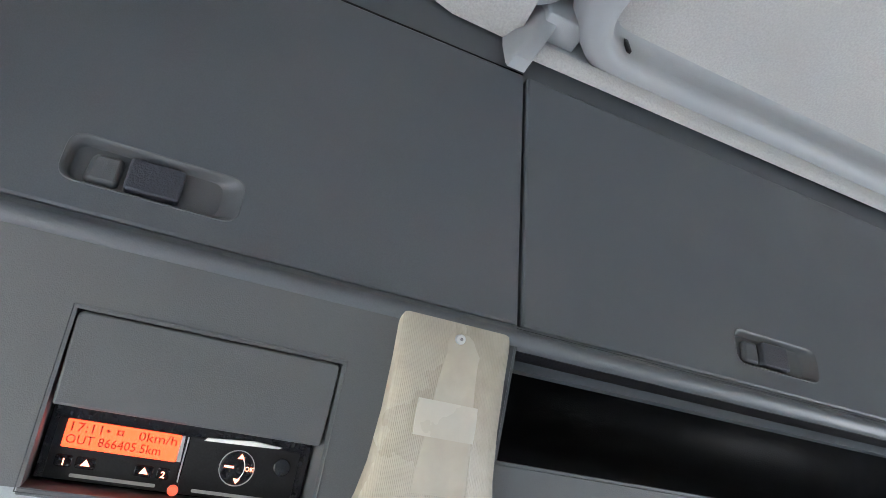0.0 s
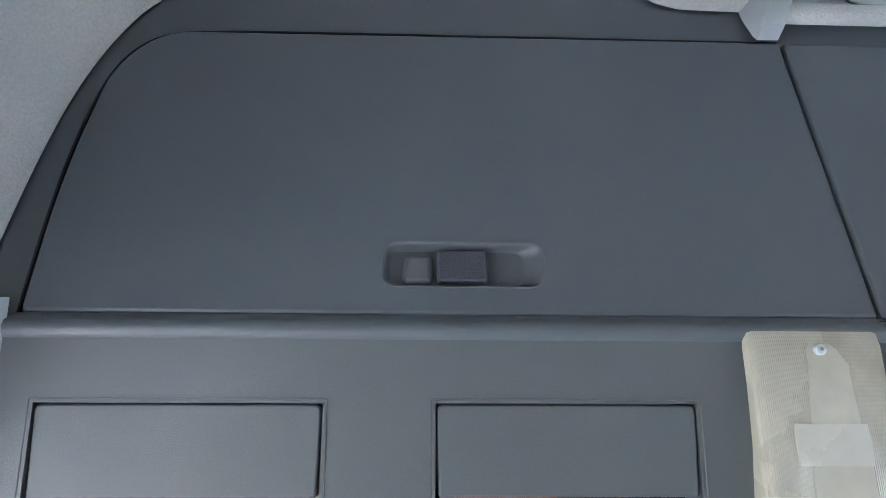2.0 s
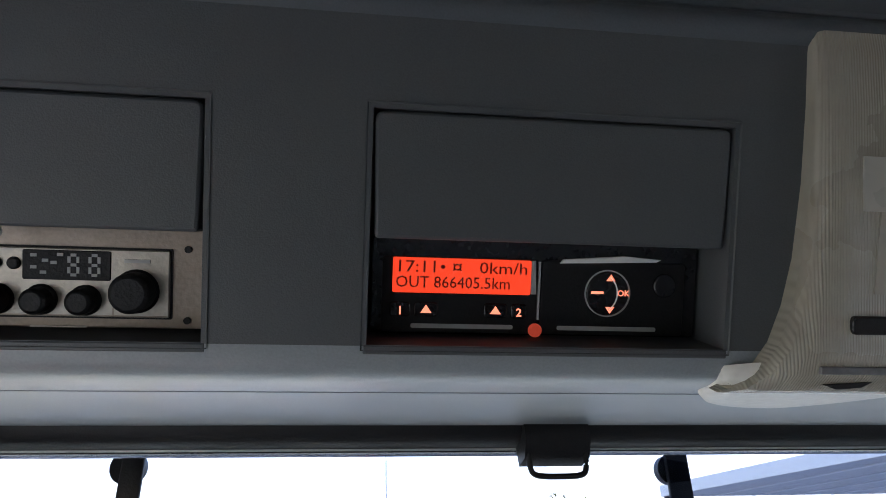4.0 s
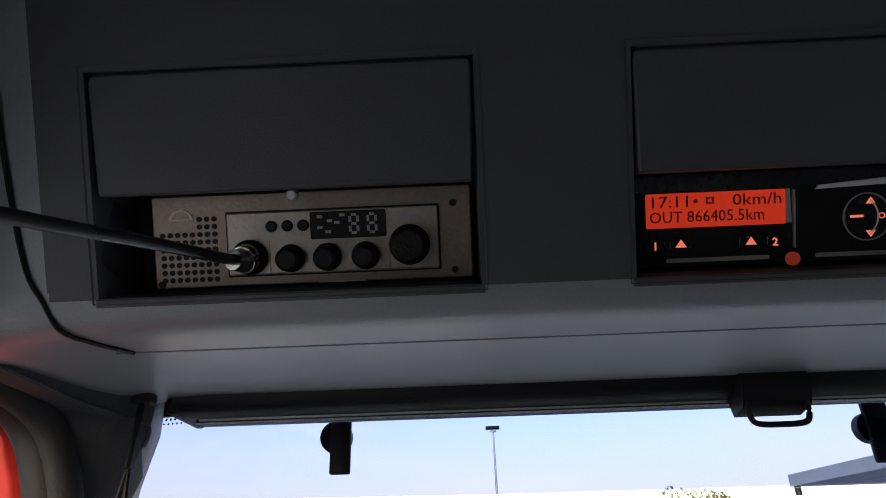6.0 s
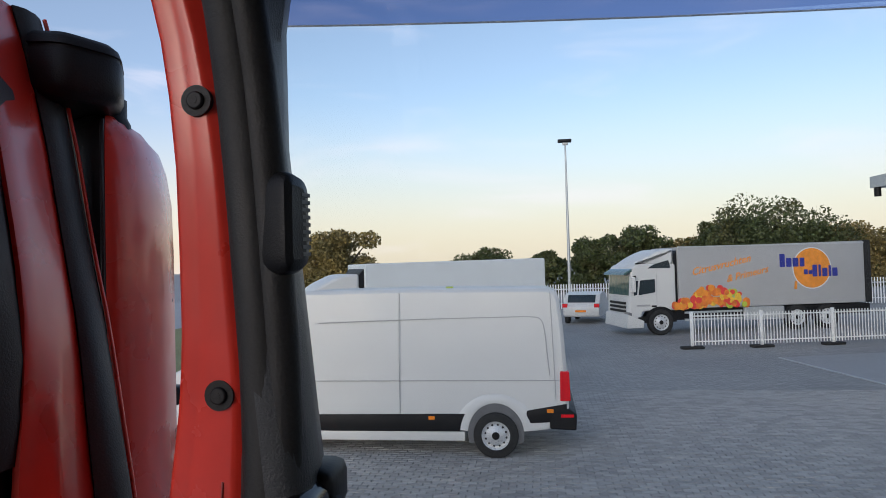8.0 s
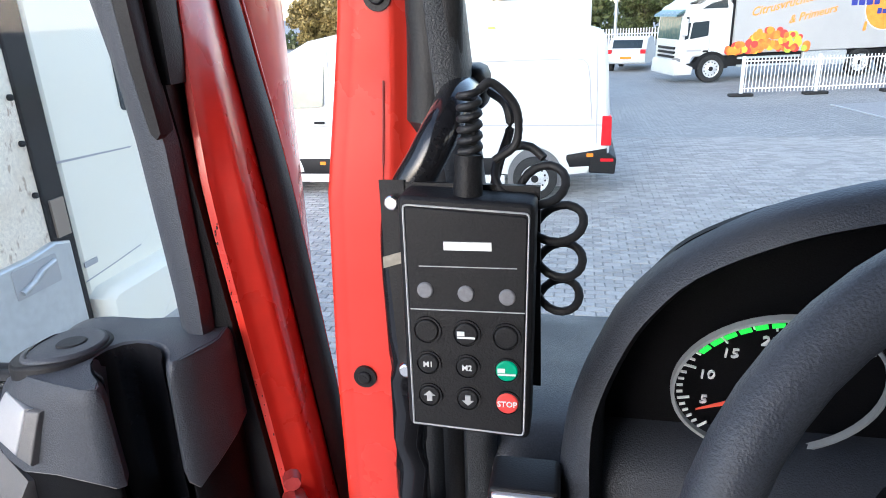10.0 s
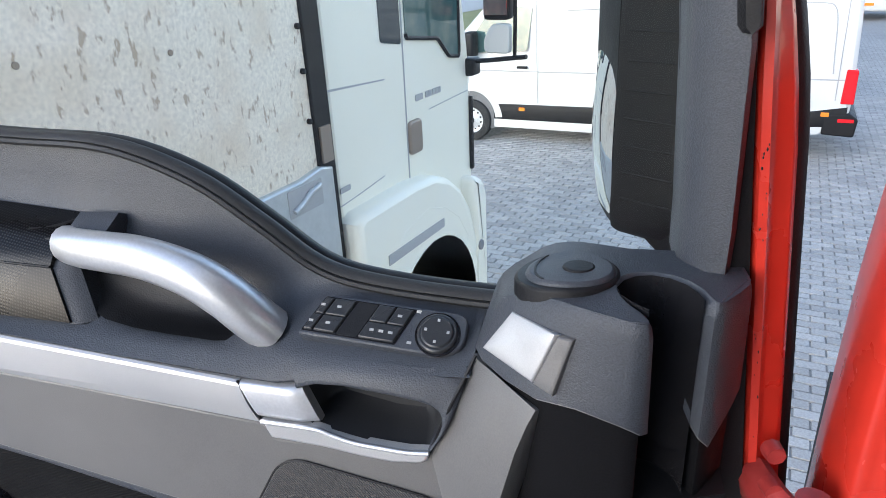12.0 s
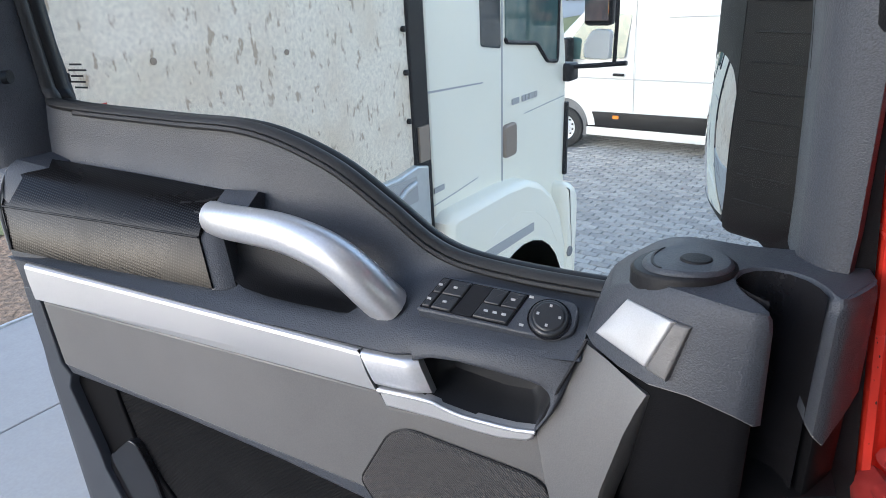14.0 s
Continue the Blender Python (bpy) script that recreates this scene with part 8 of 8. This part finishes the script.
# far boundary fence
ff = thing("boundary_fence", (10, 41, 0), "pale palisade fence along the far edge of the yard", "fence")
bars = bmesh.new()
for k in range(330):
    x = -14 + 0.16 * k
    for q in ((x, 0.1), (x + 0.07, 0.1), (x + 0.07, 1.6), (x, 1.6)):
        bars.verts.new((q[0], 41 + 0.02 * x, q[1]))
    bars.verts.ensure_lookup_table()
    bars.faces.new(bars.verts[-4:])
tagged(part("palings", bars, FENCE_WHITE, ff, smooth=0), kind="stuff")
for z in (0.4, 1.3):
    part("rail", tube([(-14, 41.05 - 0.28, z), (39, 41.05 + 0.78, z)], 0.03, 4), FENCE_WHITE, ff)

# lamp mast
lm = thing("light_mast", (2.4, 59, 0), "tall slim steel light mast with a flat lamp head", "street lamp")
part("mast", cyl((2.4, 59, 0), (2.4, 59, 13.6), 0.16, 0.07, 12), GALV, lm)
part("lamp_head", box((1.75, 58.7, 13.6), (2.95, 59.3, 13.85), 0.05), BLACK, lm, "dark flat lamp head")
part("head_arm", box((2.15, 58.9, 13.35), (2.65, 59.1, 13.6), 0.03), GALV, lm)

# canopy corner jutting in from a building
cn = thing("canopy", (12, 20, 5.5), "grey steel canopy edge of a building", "canopy")
part("roof_slab", loft([[Vector((x, y, z)) for x, y in ((9.1, 20.2), (10.2, 9.0), (24, 9.0), (24, 20.2))] for z in (4.80, 4.82, 5.08, 5.12)]), GALV, cn, "grey roof slab")
part("gutter_pipe", cyl((9.2, 20.0, 4.55), (9.2, 20.0, 4.80), 0.09, 0.09, 10), BLACK, cn)
for k in range(9):
    part("roof_light", box((10.6 + 1.3 * k, 9.3, 4.775), (10.72 + 1.3 * k, 20.0, 4.80)), FENCE_WHITE, cn, "long white roof strip")
part("canopy_post", box((19.2, 18.0, 0), (19.5, 18.3, 4.8)), GALV, cn)


# trees
def tree(x, y, h, w, leafmat, seed, lean=0.0):
    rnd = random.Random(seed)
    t = thing("oak_tree", (x, y, 0), "leafy tree with a broad uneven crown" if leafmat is LEAF else "tree with yellowing autumn leaves", "tree", "trees behind the yard")
    limbs = [tube(smooth_path([(x, y, 0), (x + 0.1, y, h * 0.2), (x - 0.1 + lean, y, h * 0.45), (x + lean, y, h * 0.8)], 3), [0.30 - 0.02 * k for k in range(10)], 8)]
    ends_ = []
    for k in range(9):
        a = rnd.uniform(0, 6.28)
        z0 = h * rnd.uniform(0.25, 0.55)
        e = Vector((x + math.cos(a) * w * rnd.uniform(0.25, 0.42), y + math.sin(a) * w * rnd.uniform(0.25, 0.42), h * rnd.uniform(0.5, 0.9)))
        limbs.append(tube(smooth_path([(x, y, z0), ((x + e.x) / 2, (y + e.y) / 2, (z0 + e.z) / 2 + 0.2), e], 3), [0.12, 0.1, 0.09, 0.07, 0.05, 0.03, 0.02], 6))
        ends_.append(e)
    part("trunk", join(*limbs), BARK, t)
    cr = bmesh.new()
    blobs = [(e, rnd.uniform(0.13, 0.22) * w) for e in ends_] + [(Vector((x + rnd.gauss(0, 0.17) * w, y + rnd.gauss(0, 0.17) * w, h * rnd.uniform(0.42, 0.93))), rnd.uniform(0.10, 0.19) * w) for _ in range(22)]
    blobs += [(Vector((x + rnd.uniform(-0.45, 0.45) * w, y + rnd.uniform(-0.3, 0.3) * w, h * rnd.uniform(0.22, 0.6))), rnd.uniform(0.09, 0.15) * w) for _ in range(14)]
    for c, r in blobs:
        for _ in range(360):
            d = Vector((rnd.gauss(0, 1), rnd.gauss(0, 1), rnd.gauss(0, 1))).normalized() * (r * rnd.uniform(0.55, 1.08))
            p = c + Vector((d.x, d.y, d.z * 0.8))
            s = rnd.uniform(0.07, 0.18)
            u = Vector((rnd.gauss(0, 1), rnd.gauss(0, 1), rnd.gauss(0, 1))).normalized()
            v = u.cross(Vector((rnd.gauss(0, 1), rnd.gauss(0, 1), rnd.gauss(0, 1)))).normalized()
            cr.faces.new([cr.verts.new(p + u * (s * i) + v * (s * 0.55 * j)) for i, j in ((-1, 0), (0, -1), (1, 0), (0, 1))])
    tagged(part("crown", cr, leafmat, t, smooth=0), kind="stuff")
    return t


for k, (x, y, h, w, mat) in enumerate(((17.6, 52, 7.4, 9.5, LEAF), (13.6, 54, 6.1, 6.5, LEAF), (23.0, 52, 5.2, 6.5, LEAF_DRY), (7.95, 55, 5.7, 5.0, LEAF), (11.0, 56, 4.6, 4.5, LEAF_DRY), (5.2, 60, 5.3, 5.0, LEAF), (0.8, 66, 4.1, 4.0, LEAF), (-6.2, 66, 4.5, 5.5, LEAF), (-13.6, 43, 5.6, 5.2, LEAF_DRY), (-17.5, 45, 4.6, 4.5, LEAF_DRY))):
    tree(x, y, h, w, mat, 20 + k)
hg = bmesh.new()
rnd = random.Random(12)
for _ in range(9000):
    p = Vector((rnd.uniform(-30, 45), rnd.uniform(62, 66), 0))
    p.z = rnd.uniform(0.1, 1.9 + 0.7 * math.sin(p.x * 0.7) + 0.5 * math.sin(p.x * 1.9))
    s = rnd.uniform(0.15, 0.35)
    u = Vector((rnd.gauss(0, 1), rnd.gauss(0, 1), rnd.gauss(0, 1))).normalized()
    v = u.cross(Vector((rnd.gauss(0, 1), rnd.gauss(0, 1), rnd.gauss(0, 1)))).normalized()
    hg.faces.new([hg.verts.new(p + u * (s * i) + v * (s * 0.6 * j)) for i, j in ((-1, 0), (0, -1), (1, 0), (0, 1))])
whole("hedge", hg, LEAF, "dark uneven hedge behind the yard", "hedge", kind="stuff", smooth=0)

# ---------------------------------------------------------------- paving, last
slabs = thing("concrete_slabs", (-5.3, 0, 0), "large pale concrete yard slabs with steel edges", "pavement", kind="structure")
for i in range(2):
    for j in range(6):
        x0, y0 = -7.03 + 1.68 * i, -6.0 + 1.68 * j
        part("slab", box((x0 + 0.008, y0 + 0.008, 0.0), (x0 + 1.672, y0 + 1.672, 0.03), 0.006, 1), CONCRETE, slabs, smooth=0)
part("slab_edge", box((-7.06, -6.0, 0.0), (-7.025, 4.1, 0.045)), GALV, slabs, "pale steel edge strip")
pv = thing("block_paving", (-2, 7, 0), "grey concrete block paving with dark joints", "pavement", kind="structure")
bw, bl_ = 0.105, 0.21
proto = bmesh.new()
bmesh.ops.create_cube(proto, size=1)
for v in proto.verts:
    v.co = Vector((v.co.x * (bl_ - 0.008), v.co.y * (bw - 0.008), 0.012 if v.co.z > 0 else -0.004))
    if v.co.z > 0:
        v.co.x *= 0.955
        v.co.y *= 0.92
bme = bpy.data.meshes.new("block")
proto.to_mesh(bme)
proto.free()
bme.materials.append(PAVER_PIECE)
rest_v, rest_f = [], []
count = 0
rnd = random.Random(2)
base_v = [tuple(v.co) for v in bme.vertices]
base_f = [tuple(p.vertices) for p in bme.polygons if p.normal.z > -0.5]
for j in range(int(12.5 / bw)):
    for i in range(int(12.5 / bl_)):
        x, y = -5.0 + bl_ * (i + 0.5 * (j % 2)), 3.2 + bw * j
        z = rnd.uniform(0.0, 0.005)
        if count < 300 and -2.35 < x < -0.8 and 5.2 < y < 7.6:
            ob = new("block", bme)
            ob.parent = pv
            ob.location = (x + 2, y - 7, z)
            count += 1
        else:
            k = len(rest_v)
            rest_v += [(a + x, b + y, c + z) for a, b, c in base_v]
            rest_f += [tuple(q + k for q in f) for f in base_f]
me = bpy.data.meshes.new("blocks_beyond")
me.from_pydata(rest_v, [], rest_f)
me.materials.append(PAVER)
rb = new("blocks_beyond", me)
rb.parent = pv
rb.matrix_parent_inverse = Matrix.Translation((-2, 7, 0)).inverted()
tagged(rb, kind="stuff")
